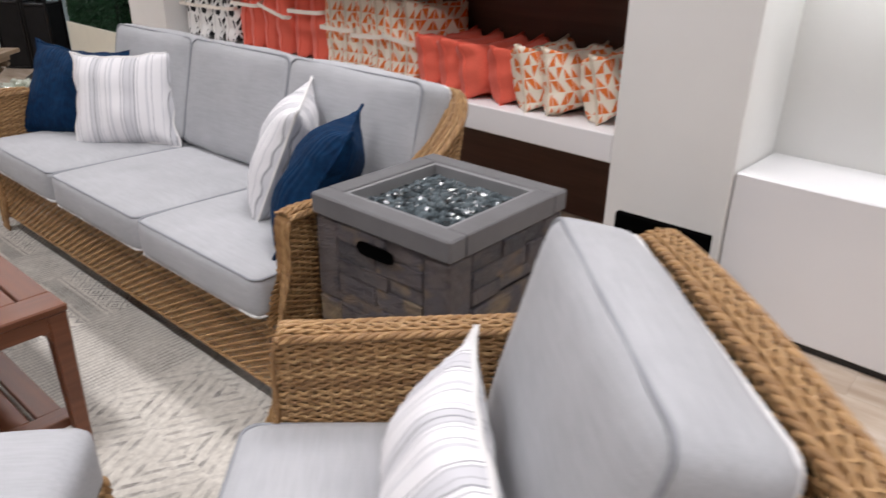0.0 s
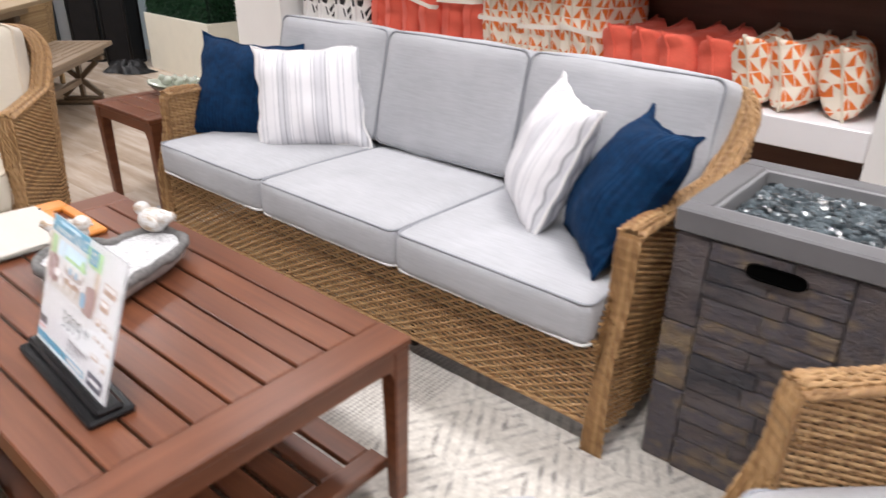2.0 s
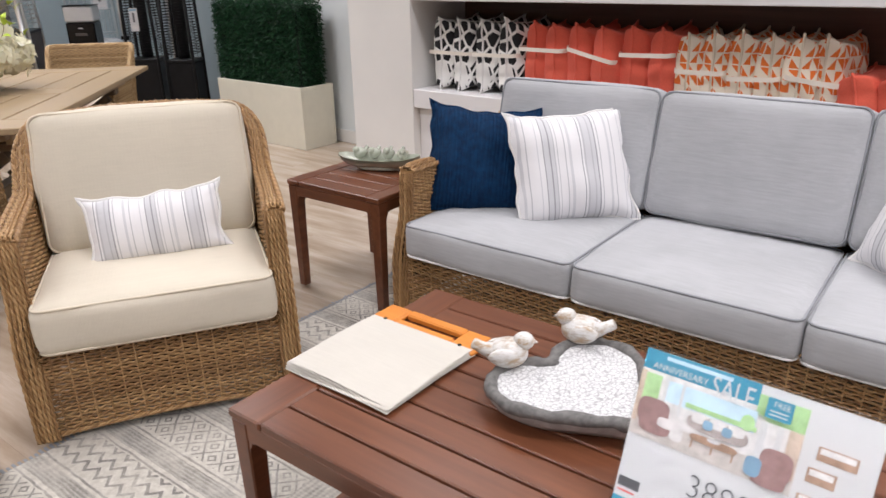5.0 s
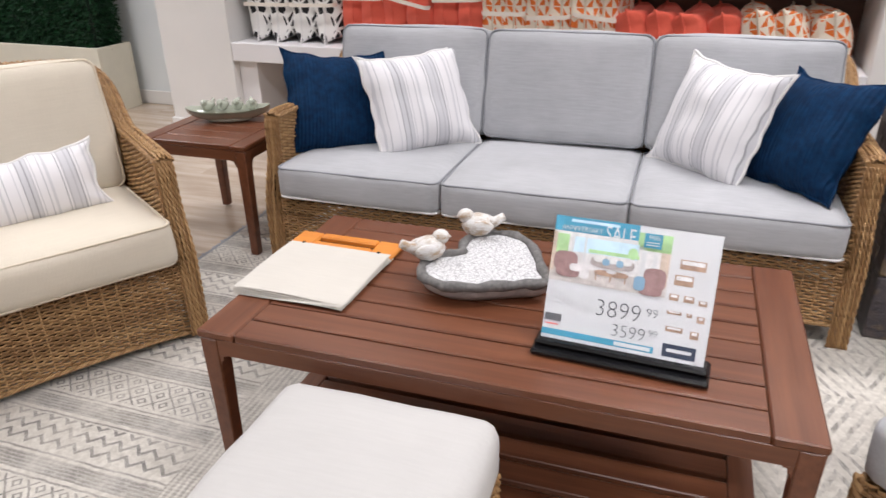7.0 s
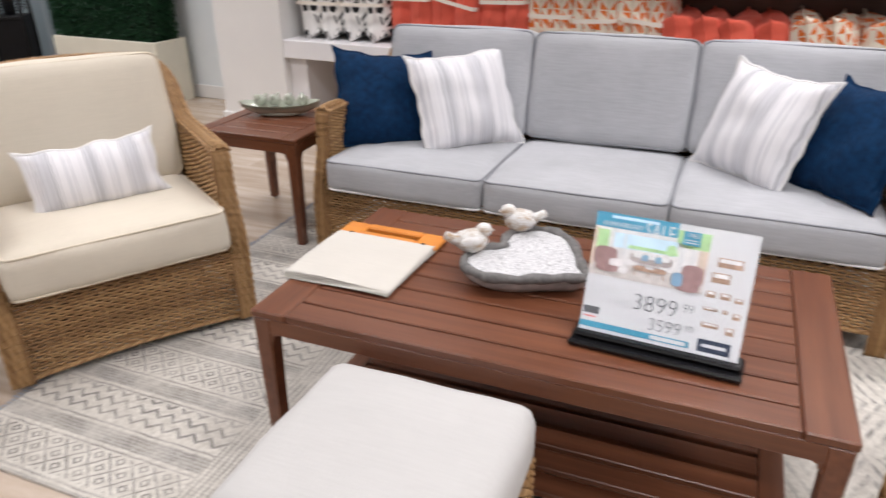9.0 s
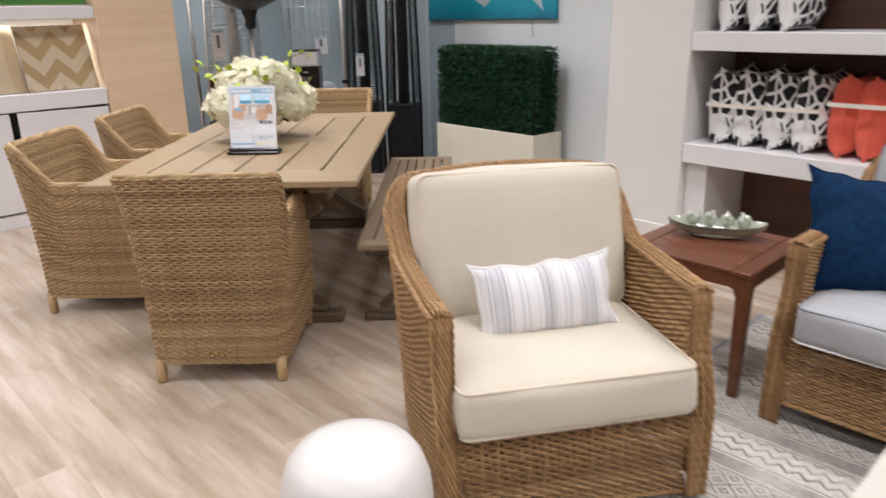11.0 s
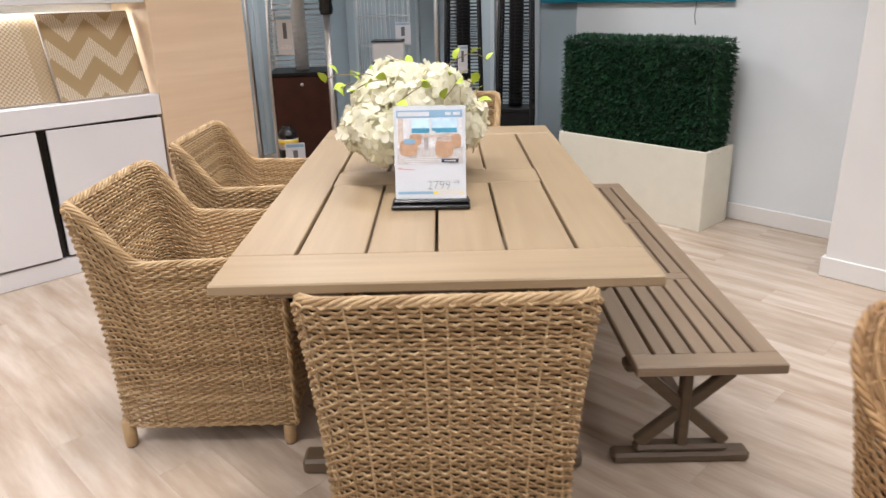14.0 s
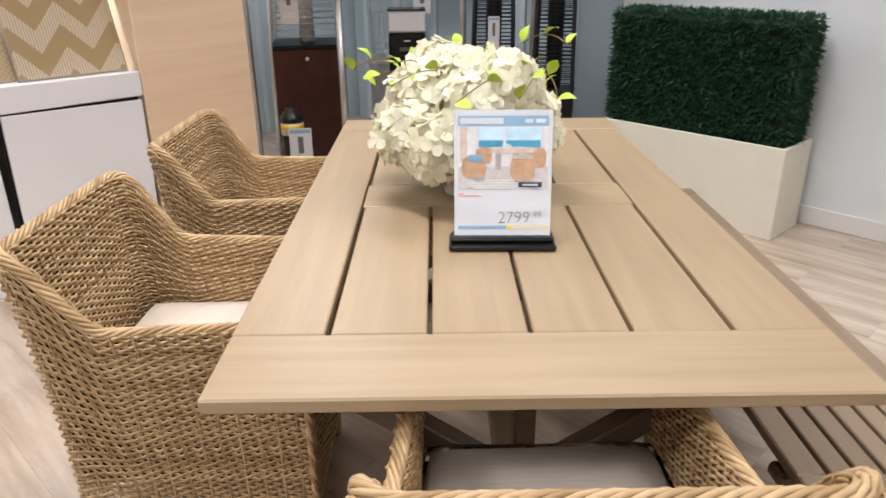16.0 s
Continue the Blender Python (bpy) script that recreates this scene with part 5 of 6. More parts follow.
shelf_run(-4.655, 0.165, 4, 0.44, 0.17, LATTICE, "black and white lattice print seat cushion on the shelf", "lattice cushions", 11, 2.98, piping=PIPE_WHITE)
shelf_run(-3.99, 0.153, 6, 0.425, 0.165, CORAL, "coral red seat cushion standing on the shelf", "large coral cushions", 23, 2.98, piping=CORAL)
shelf_run(-3.075, 0.128, 6, 0.415, 0.15, TRIANGLES, "white cushion with orange triangle print on the shelf", "large triangle cushions", 35, 2.97, piping=PIPE_CREAM)
shelf_run(-2.305, 0.150, 4, 0.27, 0.17, CORAL, "small coral red pillow standing on the shelf", "small coral pillows", 47, 2.95, depth=0.42, piping=CORAL, tilt=9, fall=13)
shelf_run(-1.70, 0.160, 3, 0.29, 0.16, TRIANGLES, "small pillow with orange triangle print on the shelf", "small triangle pillows", 58, 2.94, depth=0.42, piping=PIPE_CREAM, tilt=9, fall=13)
for i, (a, b) in enumerate(((-4.655, -4.325), (-4.325, -3.995), (-3.99, -3.684), (-3.684, -3.378), (-3.378, -3.072), (-3.075, -2.819), (-2.819, -2.563), (-2.563, -2.307))):
    bundle_ribbon(a + 0.004, b - 0.004, (0.85, 0.85, 0.90, 0.92, 0.90, 0.84, 0.82, 0.85)[i], (0.0, 0.02, 0.0, -0.22, 0.03, 0.0, 0.05, -0.12)[i], i)
for i in range(3):
    throw_pillow("cushion", 0.42, 0.42, 0.16, LATTICE, PIPE_WHITE, ASKEW @ pose(-4.58 + i * 0.17, 2.95, 1.268 + 0.205, 90, 0, 90), "black and white lattice print cushion on the upper shelf", 80 + i, "cushion", "upper shelf cushions")

# ---------------- black box by the pillar ----------------
bb = thing("black_panel", -0.755, 2.56, 0, 0, "matte black panel standing on the floor by the pillar", "panel")
part("body", Geo().box(-0.195, -0.105, 0.0, 0.165, -0.075, 0.418, 0.004), VOID, bb, smooth=False)
part("ring_pull", Geo().tube([(0.02 + 0.02 * math.cos(a), -0.107, 0.20 + 0.02 * math.sin(a)) for a in np.linspace(0, 2 * math.pi, 20, endpoint=False)], 0.002, 5, closed=True), BLACKMETAL, bb)


# ---------------- small things on the coffee table ----------------
CT = SZ + 0.472


def bird(scale, name_parent=None):
    g = Geo()
    g.ball((0, 0, 0.032), 0.033, (1.30, 1.0, 1.0), 14)
    g.ball((0.032, 0, 0.058), 0.0205, (1.10, 0.98, 0.95), 12)
    g.tube([(0.048, 0, 0.058), (0.062, 0, 0.053)], [0.007, 0.001], 6)
    g.ball((0.044, 0.0145, 0.064), 0.0028, (1, 1, 1), 5)
    g.ball((0.044, -0.0145, 0.064), 0.0028, (1, 1, 1), 5)
    g.tube([(-0.030, 0, 0.034), (-0.052, 0, 0.044), (-0.072, 0, 0.056)], [0.020, 0.014, 0.012], 8)
    g.ball((-0.012, 0.026, 0.036), 0.023, (1.4, 0.4, 0.75), 8)
    g.ball((-0.012, -0.026, 0.036), 0.023, (1.4, 0.4, 0.75), 8)
    g.v = [v * scale for v in g.v]
    return g


def bird_mat():
    n = Net("white_distressed_ceramic")
    f = n.noise(n.vec("MULTIPLY", n.coord(), (0.5, 1.2, 1.2)), 42.0, 5, 0.75)
    col = n.ramp(f, [(0.42, (0.72, 0.71, 0.70)), (0.52, (0.60, 0.57, 0.53)), (0.62, (0.42, 0.30, 0.19))])
    return n.done(col, 0.45, 0, f, 0.3, 0.003)


BIRD = bird_mat()


def heart(k, n=48):
    pts = []
    for i in range(n):
        a = 2 * math.pi * i / n
        x = 16 * math.sin(a) ** 3
        y = 13 * math.cos(a) - 5 * math.cos(2 * a) - 2 * math.cos(3 * a) - math.cos(4 * a)
        pts.append(((x / 17 * 0.74 + 0.26 * math.sin(a)) * k, ((y + 2.5) / 17 * 0.76 + 0.24 * math.cos(a)) * k))
    return np.array(pts)


dish = thing("heart_dish", -2.345, 0.455, CT, 68, "grey heart-shaped stone dish with white crackled inside", "dish")
rings = []
for k, z in ((0.115, 0.0), (0.155, 0.006), (0.184, 0.026), (0.194, 0.044), (0.196, 0.054)):
    h = heart(k)
    rings.append(np.c_[h, np.full(len(h), z)])
P = np.array([np.r_[r, r[:1]] for r in rings])
part("bowl", Geo().sheet(P, True), plain("weathered_grey_stone", (0.40, 0.39, 0.38), 0.75, vary=0.25, scale=30), dish)
h = heart(0.186)
part("rim", Geo().tube(np.c_[h, np.full(len(h), 0.054) + 0.0025 * np.sin(np.arange(len(h)) * 2.3)], 0.0135 + 0.0022 * np.sin(np.arange(len(h)) * 1.7), 7, closed=True), plain("dark_grey_stone", (0.15, 0.145, 0.14), 0.8, vary=0.35, scale=60), dish, "rough dark grey rim")
rings = []
for k, z in ((0.001, 0.050), (0.06, 0.051), (0.12, 0.052), (0.182, 0.055)):
    hh = heart(k)
    rings.append(np.c_[hh, np.full(len(hh), z)])
part("filling", Geo().sheet(np.array([np.r_[r, r[:1]] for r in rings])), CRACKLE, dish, "white crackled inside")
solo("bird_figurine", bird(1.04), BIRD, pose(-2.435, 0.615, CT + 0.056, 0, 0, 196), "white distressed ceramic bird on the dish rim", "figurine", "dish birds")
solo("bird_figurine", bird(1.04), BIRD, pose(-2.515, 0.430, CT + 0.056, 0, 0, 38), "white distressed ceramic bird on the dish rim", "figurine", "dish birds")

pad = thing("swatch_pad", -2.815, 0.385, CT, -1, "cream cloth swatches clamped in an orange wooden handle", "swatch pad")
g = Geo()
g.box(-0.165, 0.095, 0.0, -0.09, 0.195, 0.018, 0.006)
g.box(0.09, 0.095, 0.0, 0.165, 0.195, 0.018, 0.006)
g.box(-0.0905, 0.165, 0.0, 0.0905, 0.195, 0.018, 0.004)
g.box(-0.0905, 0.095, 0.0, 0.0905, 0.138, 0.018, 0.004)
part("handle_board", g, ORANGEWOOD, pad, "varnished orange wood", smooth=False)
for x in (-0.12, 0.12):
    part("screw", Geo().lathe([(0.005, 0.016), (0.005, 0.0195)], 10, (x, 0.115, 0)), BLACKMETAL, pad)
for i in range(5):
    u = np.linspace(0, 1, 14)
    U, V = np.meshgrid(u, u)
    X = (U - 0.5) * 0.318 + 0.002 * i * (1 - V)
    Y = 0.115 - V * (0.295 + 0.003 * i)
    Z = 0.005 + 0.0026 * (5 - i) + 0.006 * np.sin(V * 3.0) * (1 - V) + 0.003 * np.sin(U * 5 + i) * V
    gg = Geo().sheet(np.stack([X, Y, Z], 2), True).sheet(np.stack([X, Y, Z - 0.0018], 2))
    part("swatch", gg, CLOTHPAD, pad)


def card_box(panel, W, H, u0, v0, u1, v1, material, lift=1, name="print"):
    """Flat printed patch on a card; u to the right, v down, as fractions."""
    y = -0.0012 - 0.00045 * lift
    part(name, Geo().box((u0 - 0.5) * W, y, (1 - v1) * H, (u1 - 0.5) * W, y + 0.0004, (1 - v0) * H, 0.0), material, panel, smooth=False)


def card_blob(panel, W, H, u, v, ru, rv, material, lift=4, power=0.6, flat=0.0):
    """Rounded printed patch centred on u, v; flat cuts off its foot."""
    pts = []
    for a in np.linspace(0, 2 * math.pi, 22, endpoint=False):
        cu, cv = math.copysign(abs(math.cos(a)) ** power, math.cos(a)), math.copysign(abs(math.sin(a)) ** power, math.sin(a))
        pts.append(((u + ru * cu - 0.5) * W, -0.0012 - 0.00045 * lift, (1 - v + rv * max(cv, -1 + flat)) * H))
    part("print", Geo().add(pts, [tuple(range(22))]), material, panel, smooth=False)


def card_text(panel, W, H, u, v, text, size, material, lift=3):
    """Text with its lower left corner at u, v."""
    narrow = Matrix.Diagonal((0.66 if text == "SALE" else 0.92, 1, 1, 1))
    lettering(text, size, material, panel, pose((u - 0.5) * W, -0.0012 - 0.00045 * lift, (1 - v) * H, 90, 0, 0) @ narrow, thin=text.isdigit())


def sign_holder(x, y, z, rz, bw, W, H, tilt, label):
    s = thing("sign_holder", x, y, z, rz, label, "sign")
    g = Geo().box(-bw / 2, -0.045, 0, bw / 2, 0.045, 0.016, 0.005)
    g.box(-bw / 2 + 0.004, -0.026, 0.016, bw / 2 - 0.004, 0.026, 0.030, 0.006)
    part("base", g, BLACKPLASTIC, s, "glossy black plastic base", smooth=False)
    card = part("card", Geo().box(-W / 2, -0.001, 0, W / 2, 0.001, H, 0.0), PAPER, s, "printed white paper card", smooth=False)
    card.matrix_basis = pose(0, -0.006, 0.028, -tilt, 0, 0)
    cl = part("cover", Geo().box(-W / 2 - 0.004, -0.0052, -0.004, W / 2 + 0.004, -0.0040, H + 0.005, 0.0), CLEAR, card, "clear acrylic cover", smooth=False)
    cl.visible_shadow = False
    return s, card


W, H = 0.345, 0.275
sg, card = sign_holder(-1.992, 0.185, CT, -3.5, 0.375, W, H, 20, "clear acrylic sale sign on a black base on the coffee table")
B = lambda *a, **k: card_box(card, W, H, *a, **k)
B(0.0, 0.0, 0.52, 0.118, CARD_TEAL)
B(0.52, 0.05, 0.72, 0.185, CARD_GREEN)
B(0.10, 0.018, 0.40, 0.04, CARD_SKY, 2)
B(0.555, 0.05, 0.66, 0.16, CARD_TEAL, 2)
card_text(card, W, H, 0.045, 0.105, "ANNIVERSARY", 0.0148, PAPER, 3)
card_text(card, W, H, 0.318, 0.150, "SALE", 0.046, PAPER, 3)
card_text(card, W, H, 0.58, 0.095, "FREE", 0.0125, PAPER, 4)
B(0.57, 0.115, 0.645, 0.122, PAPER, 4)
B(0.57, 0.135, 0.645, 0.142, PAPER, 4)
B(0.0, 0.12, 0.72, 0.52, CARD_PALE)
B(0.02, 0.14, 0.10, 0.30, CARD_GREEN, 2)
B(0.13, 0.15, 0.53, 0.27, CARD_SKY, 2)
B(0.12, 0.13, 0.135, 0.33, PAPER, 3)
B(0.20, 0.13, 0.212, 0.33, PAPER, 3)
B(0.55, 0.19, 0.58, 0.40, PAPER, 3)
B(0.62, 0.19, 0.645, 0.40, PAPER, 3)
E = lambda *a, **k: card_blob(card, W, H, *a, **k)
B(0.0, 0.40, 0.72, 0.52, CARD_RUGTONE, 2)
B(0.23, 0.235, 0.54, 0.262, CARD_GREEN, 3)
B(0.0, 0.13, 0.025, 0.44, CARD_TAN, 3)
B(0.665, 0.185, 0.72, 0.44, CARD_TAN, 3)
E(0.385, 0.325, 0.135, 0.045, CARD_TAUPE, 4)
for k in range(3):
    E(0.305 + 0.08 * k, 0.295, 0.036, 0.030, CARD_PALE, 5)
E(0.345, 0.318, 0.022, 0.026, CARD_SLATE, 6)
E(0.43, 0.318, 0.022, 0.026, CARD_SLATE, 6)
E(0.50, 0.225, 0.030, 0.045, CARD_GREEN, 5, power=1.0)
E(0.385, 0.405, 0.105, 0.022, CARD_BROWN, 6)
for q in (0.29, 0.38, 0.47):
    B(q, 0.41, q + 0.008, 0.47, CARD_BROWN, 5)
E(0.385, 0.392, 0.030, 0.012, PAPER, 7, power=1.0)
E(0.095, 0.355, 0.075, 0.080, CARD_WINE, 5)
E(0.115, 0.425, 0.075, 0.055, CARD_WINE, 6)
E(0.165, 0.395, 0.040, 0.030, CARD_PALE, 7)
E(0.645, 0.395, 0.068, 0.085, CARD_WINE, 5)
E(0.630, 0.475, 0.070, 0.050, CARD_WINE, 6)
E(0.560, 0.440, 0.034, 0.055, CARD_SLATE, 7)
E(0.22, 0.435, 0.030, 0.040, CARD_PALE, 5)
B(0.0, 0.56, 0.24, 0.585, CARD_FAINT)
for k in range(4):
    B(0.01, 0.60 + k * 0.028, 0.22 - 0.02 * k, 0.608 + k * 0.028, CARD_FAINT)
card_text(card, W, H, 0.17, 0.735, "4-PCS", 0.020, CARD_FAINT)
card_text(card, W, H, 0.315, 0.745, "3899", 0.054, CARD_INK)
card_text(card, W, H, 0.625, 0.690, "99", 0.028, CARD_INK)
card_text(card, W, H, 0.43, 0.885, "3599", 0.040, CARD_INK)
card_text(card, W, H, 0.655, 0.840, "99", 0.022, CARD_INK)
B(0.24, 0.80, 0.42, 0.81, CARD_FAINT)
B(0.24, 0.83, 0.42, 0.84, CARD_FAINT)
B(0.01, 0.79, 0.115, 0.85, CARD_INK, 1)
B(0.015, 0.87, 0.10, 0.88, CARD_RED, 1)
B(0.0, 0.915, 0.70, 0.965, CARD_TEAL)
B(0.46, 0.925, 0.68, 0.955, PAPER, 2)
B(0.75, 0.865, 0.945, 0.965, CARD_DARK)
B(0.775, 0.90, 0.92, 0.925, PAPER, 2)
for (u0, v0, u1, v1) in ((0.78, 0.21, 0.93, 0.285), (0.76, 0.33, 0.87, 0.41), (0.745, 0.48, 0.80, 0.53), (0.83, 0.48, 0.89, 0.53), (0.915, 0.50, 0.965, 0.54), (0.745, 0.61, 0.83, 0.635), (0.86, 0.61, 0.89, 0.64), (0.92, 0.62, 0.965, 0.67), (0.75, 0.73, 0.85, 0.77), (0.895, 0.74, 0.945, 0.80)):
    B(u0, v0, u1, v1, CARD_BROWN)
    B(u0 + 0.01, v0 + (v1 - v0) * 0.1, u1 - 0.01, v0 + (v1 - v0) * 0.5, CARD_PALE, 2)
    B(u0, v1 + 0.022, u1, v1 + 0.030, CARD_FAINT)

# ---------------- end table dish ----------------
tray = thing("bird_tray", -3.905, 1.575, SZ + 0.50, 24, "pale green glazed leaf-shaped dish on the end table", "dish")
u = np.linspace(-1, 1, 21)
v = np.linspace(-1, 1, 11)
U, V = np.meshgrid(u, v)
wd = 0.070 * np.sqrt(np.maximum(0, 1 - np.abs(U) ** 2.2)) + 0.004
X, Y = U * 0.19, V * wd
Z = 0.016 + 0.040 * (np.abs(V) ** 2.2) * (1 - 0.6 * np.abs(U) ** 3) + 0.040 * np.abs(U) ** 3
part("dish", Geo().sheet(np.stack([X, Y, Z], 2)).sheet(np.stack([X * 0.97, Y * 0.97, Z - 0.012], 2), True).lathe([(0.030, 0.0), (0.050, 0.004), (0.060, 0.020)], 24, sx=2.0, sy=0.8), GREENGLAZE, tray)
for i in range(4):
    solo("bird_figurine", bird(0.74), GREENGLAZE, pose(-4.0 + i * 0.062, 1.556 + i * 0.026, SZ + 0.545, 0, 0, 270 + i * 12), "small pale green glazed bird sitting in the leaf dish", "figurine", "dish birds on the end table")

# ---------------- white ceramic stool ----------------
stool = thing("garden_stool", -3.885, -0.305, 0, 0, "white glazed ceramic drum garden stool", "stool")
prof = [(0.110, 0.0), (0.124, 0.010), (0.142, 0.06), (0.164, 0.14), (0.180, 0.22), (0.185, 0.29), (0.180, 0.345), (0.164, 0.395), (0.142, 0.424), (0.108, 0.437), (0.06, 0.442), (0.01, 0.443)]
part("drum", Geo().lathe(prof, 48), CERAMIC, stool)
part("foot_ring", Geo().tube([(0.116 * math.cos(a), 0.116 * math.sin(a), 0.008) for a in np.linspace(0, 2 * math.pi, 40, endpoint=False)], 0.008, 8, closed=True), CERAMIC, stool)

# ---------------- planter with hedge ----------------
pl = thing("planter", -6.62, 3.06, 0, 0, "cream rectangular planter box with a dark green artificial hedge", "planter")
pl.matrix_basis = ASKEW @ pl.matrix_basis
for q in ((-0.55, -0.17, 0.55, -0.15), (-0.55, 0.15, 0.55, 0.17), (-0.55, -0.15, -0.53, 0.15), (0.53, -0.15, 0.55, 0.15)):
    part("side_panel", Geo().box(q[0], q[1], 0.0, q[2], q[3], 0.495, 0.003), PLANTERMAT, pl, smooth=False)
part("soil", Geo().box(-0.53, -0.15, 0.42, 0.53, 0.15, 0.45, 0.0), plain("dry_moss", (0.10, 0.09, 0.04), 0.9, vary=0.4, scale=60), pl, smooth=False)
# near-black filler block, painted as the shaded depth between the leaves
part("hedge_shade_fill", Geo().box(-0.53, -0.115, 0.44, 0.50, 0.115, 1.105, 0.02), HEDGESHADE, pl, smooth=False)
rs = np.random.RandomState(5)
N = 17500
face = rs.choice(5, N, p=[0.50, 0.14, 0.12, 0.12, 0.12])
a, b = rs.uniform(-1, 1, N), rs.uniform(0, 1, N)
cx = np.select([face <= 1, face == 2, face == 3], [a * 0.525, np.full(N, -0.525), np.full(N, 0.525)], a * 0.525)
cy = np.select([face == 0, face == 1], [np.full(N, -0.12), np.full(N, 0.12)], rs.uniform(-0.12, 0.12, N))
cz = np.where(face == 4, 1.11, 0.45 + b * 0.66)
nx = np.select([face == 2, face == 3], [-1.0, 1.0], 0.0)
ny = np.select([face == 0, face == 1], [-1.0, 1.0], 0.0)
nz = np.where(face == 4, 1.0, 0.0)
D = np.stack([nx, ny, nz], 1) * 0.75 + rs.normal(0, 0.42, (N, 3)) + np.array((0, 0, 0.05))
D /= np.linalg.norm(D, axis=1, keepdims=True)
S = np.cross(D, rs.normal(0, 1, (N, 3)))
S /= np.linalg.norm(S, axis=1, keepdims=True)
L, Wd = rs.uniform(0.025, 0.055, N)[:, None], rs.uniform(0.003, 0.006, N)[:, None]
C = np.stack([cx - 0.02, cy, cz], 1)
Q = np.stack([C, C + D * L * 0.5 + S * Wd, C + D * L + np.array((0, 0, -0.006)), C + D * L * 0.5 - S * Wd], 1)
tagged(part("hedge_leaves", Geo().add(Q.reshape(-1, 3), np.arange(4 * N).reshape(-1, 4)), HEDGE, pl, "dense dark green plastic leaves", smooth=False), kind="stuff")

# ---------------- black cover on the floor beside the planter ----------------
heap = Geo()
rings = []
for k, z in ((0.02, 0.085), (0.09, 0.080), (0.15, 0.055), (0.19, 0.028), (0.22, 0.004)):
    ring = []
    for a in np.linspace(0, 2 * math.pi, 37):
        w = noise.noise(Vector((math.cos(a) * 2.1, math.sin(a) * 2.1, k * 9)))
        ring.append((k * math.cos(a) * 1.1 * (1 + 0.35 * w), k * math.sin(a) * 0.6 * (1 + 0.35 * w), max(0.003, z * (1 + 0.8 * w))))
    rings.append(ring)
heap.sheet(np.array(rings), True)
solo("folded_cover", heap, BLACKMETAL, pose(-7.10, 2.87, 0, 0, 0, 30), "crumpled black fabric cover lying on the floor", "cover")

# ---------------- flowers and sign on the dining table ----------------
vase = thing("flower_bowl", -6.255, 0.905, 0.75, 45, "white pedestal bowl filled with ivory hydrangeas and lime vines", "flowers")
part("bowl", Geo().lathe([(0.065, 0), (0.068, 0.008), (0.045, 0.03), (0.06, 0.05), (0.11, 0.085), (0.13, 0.115), (0.122, 0.118), (0.09, 0.09), (0.01, 0.07)], 32), CERAMIC, vase, "glazed white bowl")
rng = random.Random(12)


def hydrangea(seed, r):
    rg = np.random.RandomState(seed)
    g = Geo()
    n = 84
    for i in range(n):
        zz = 1 - 2 * (i + 0.5) / n
        if zz < -0.75:
            continue
        an = i * 2.39996
        d = np.array((math.sqrt(1 - zz * zz) * math.cos(an), math.sqrt(1 - zz * zz) * math.sin(an), zz))
        d = d + rg.normal(0, 0.14, 3)
        d /= np.linalg.norm(d)
        c = d * r * rg.uniform(0.86, 1.10)
        t = np.cross(d + rg.normal(0, 0.25, 3), rg.normal(0, 1, 3))
        t /= np.linalg.norm(t)
        s = np.cross(d, t)
        w = r * rg.uniform(0.34, 0.46)
        for q in range(4):
            e, f = (t, s) if q % 2 == 0 else (s, t)
            e = e if q < 2 else -e
            lift = rg.uniform(-0.04, 0.20, 3)
            g.add([c, c + e * w * 0.45 + f * w * 0.40 + d * w * lift[0], c + e * w * 0.90 + f * w * 0.36 + d * w * (lift[0] + lift[2]), c + e * w * 1.05 + d * w * lift[2],
                   c + e * w * 0.90 - f * w * 0.36 + d * w * (lift[1] + lift[2]), c + e * w * 0.45 - f * w * 0.40 + d * w * lift[1]], [(0, 1, 2, 3), (0, 3, 4, 5)])
    g.ball((0, 0, 0), r * 0.90, (1, 1, 1), 9)
    return g


SPOTS = [(0, 0, 0.33), (0.12, 0.03, 0.28), (-0.12, -0.01, 0.29), (0.02, -0.13, 0.27), (0.0, 0.13, 0.28), (0.17, -0.09, 0.20), (-0.17, -0.10, 0.20), (0.05, -0.19, 0.17), (-0.09, -0.18, 0.18), (0.18, 0.10, 0.19), (-0.17, 0.11, 0.19), (0.0, 0.20, 0.17), (0.10, -0.11, 0.33), (-0.08, 0.08, 0.34)]
meshes = [hydrangea(s, 0.090).mesh("blossom") for s in range(4)]
for i, (x, y, z) in enumerate(SPOTS):
    o = part("blossom", meshes[i % 4], PETAL, vase)
    o.matrix_basis = pose(x, y, z, rng.uniform(-35, 35), rng.uniform(-35, 35), rng.uniform(0, 360)) @ Matrix.Scale(rng.uniform(0.95, 1.15), 4)


def leaf(size):
    g = Geo()
    u = np.linspace(0, 1, 6)
    w = np.sin(math.pi * u ** 0.8) * 0.32
    P = np.stack([np.stack([u, s * w, 0.18 * np.sin(u * 3) + 0.12 * abs(s) * w], 1) for s in (-1, 0, 1)]) * size
    return g.sheet(P).mesh("leaf")


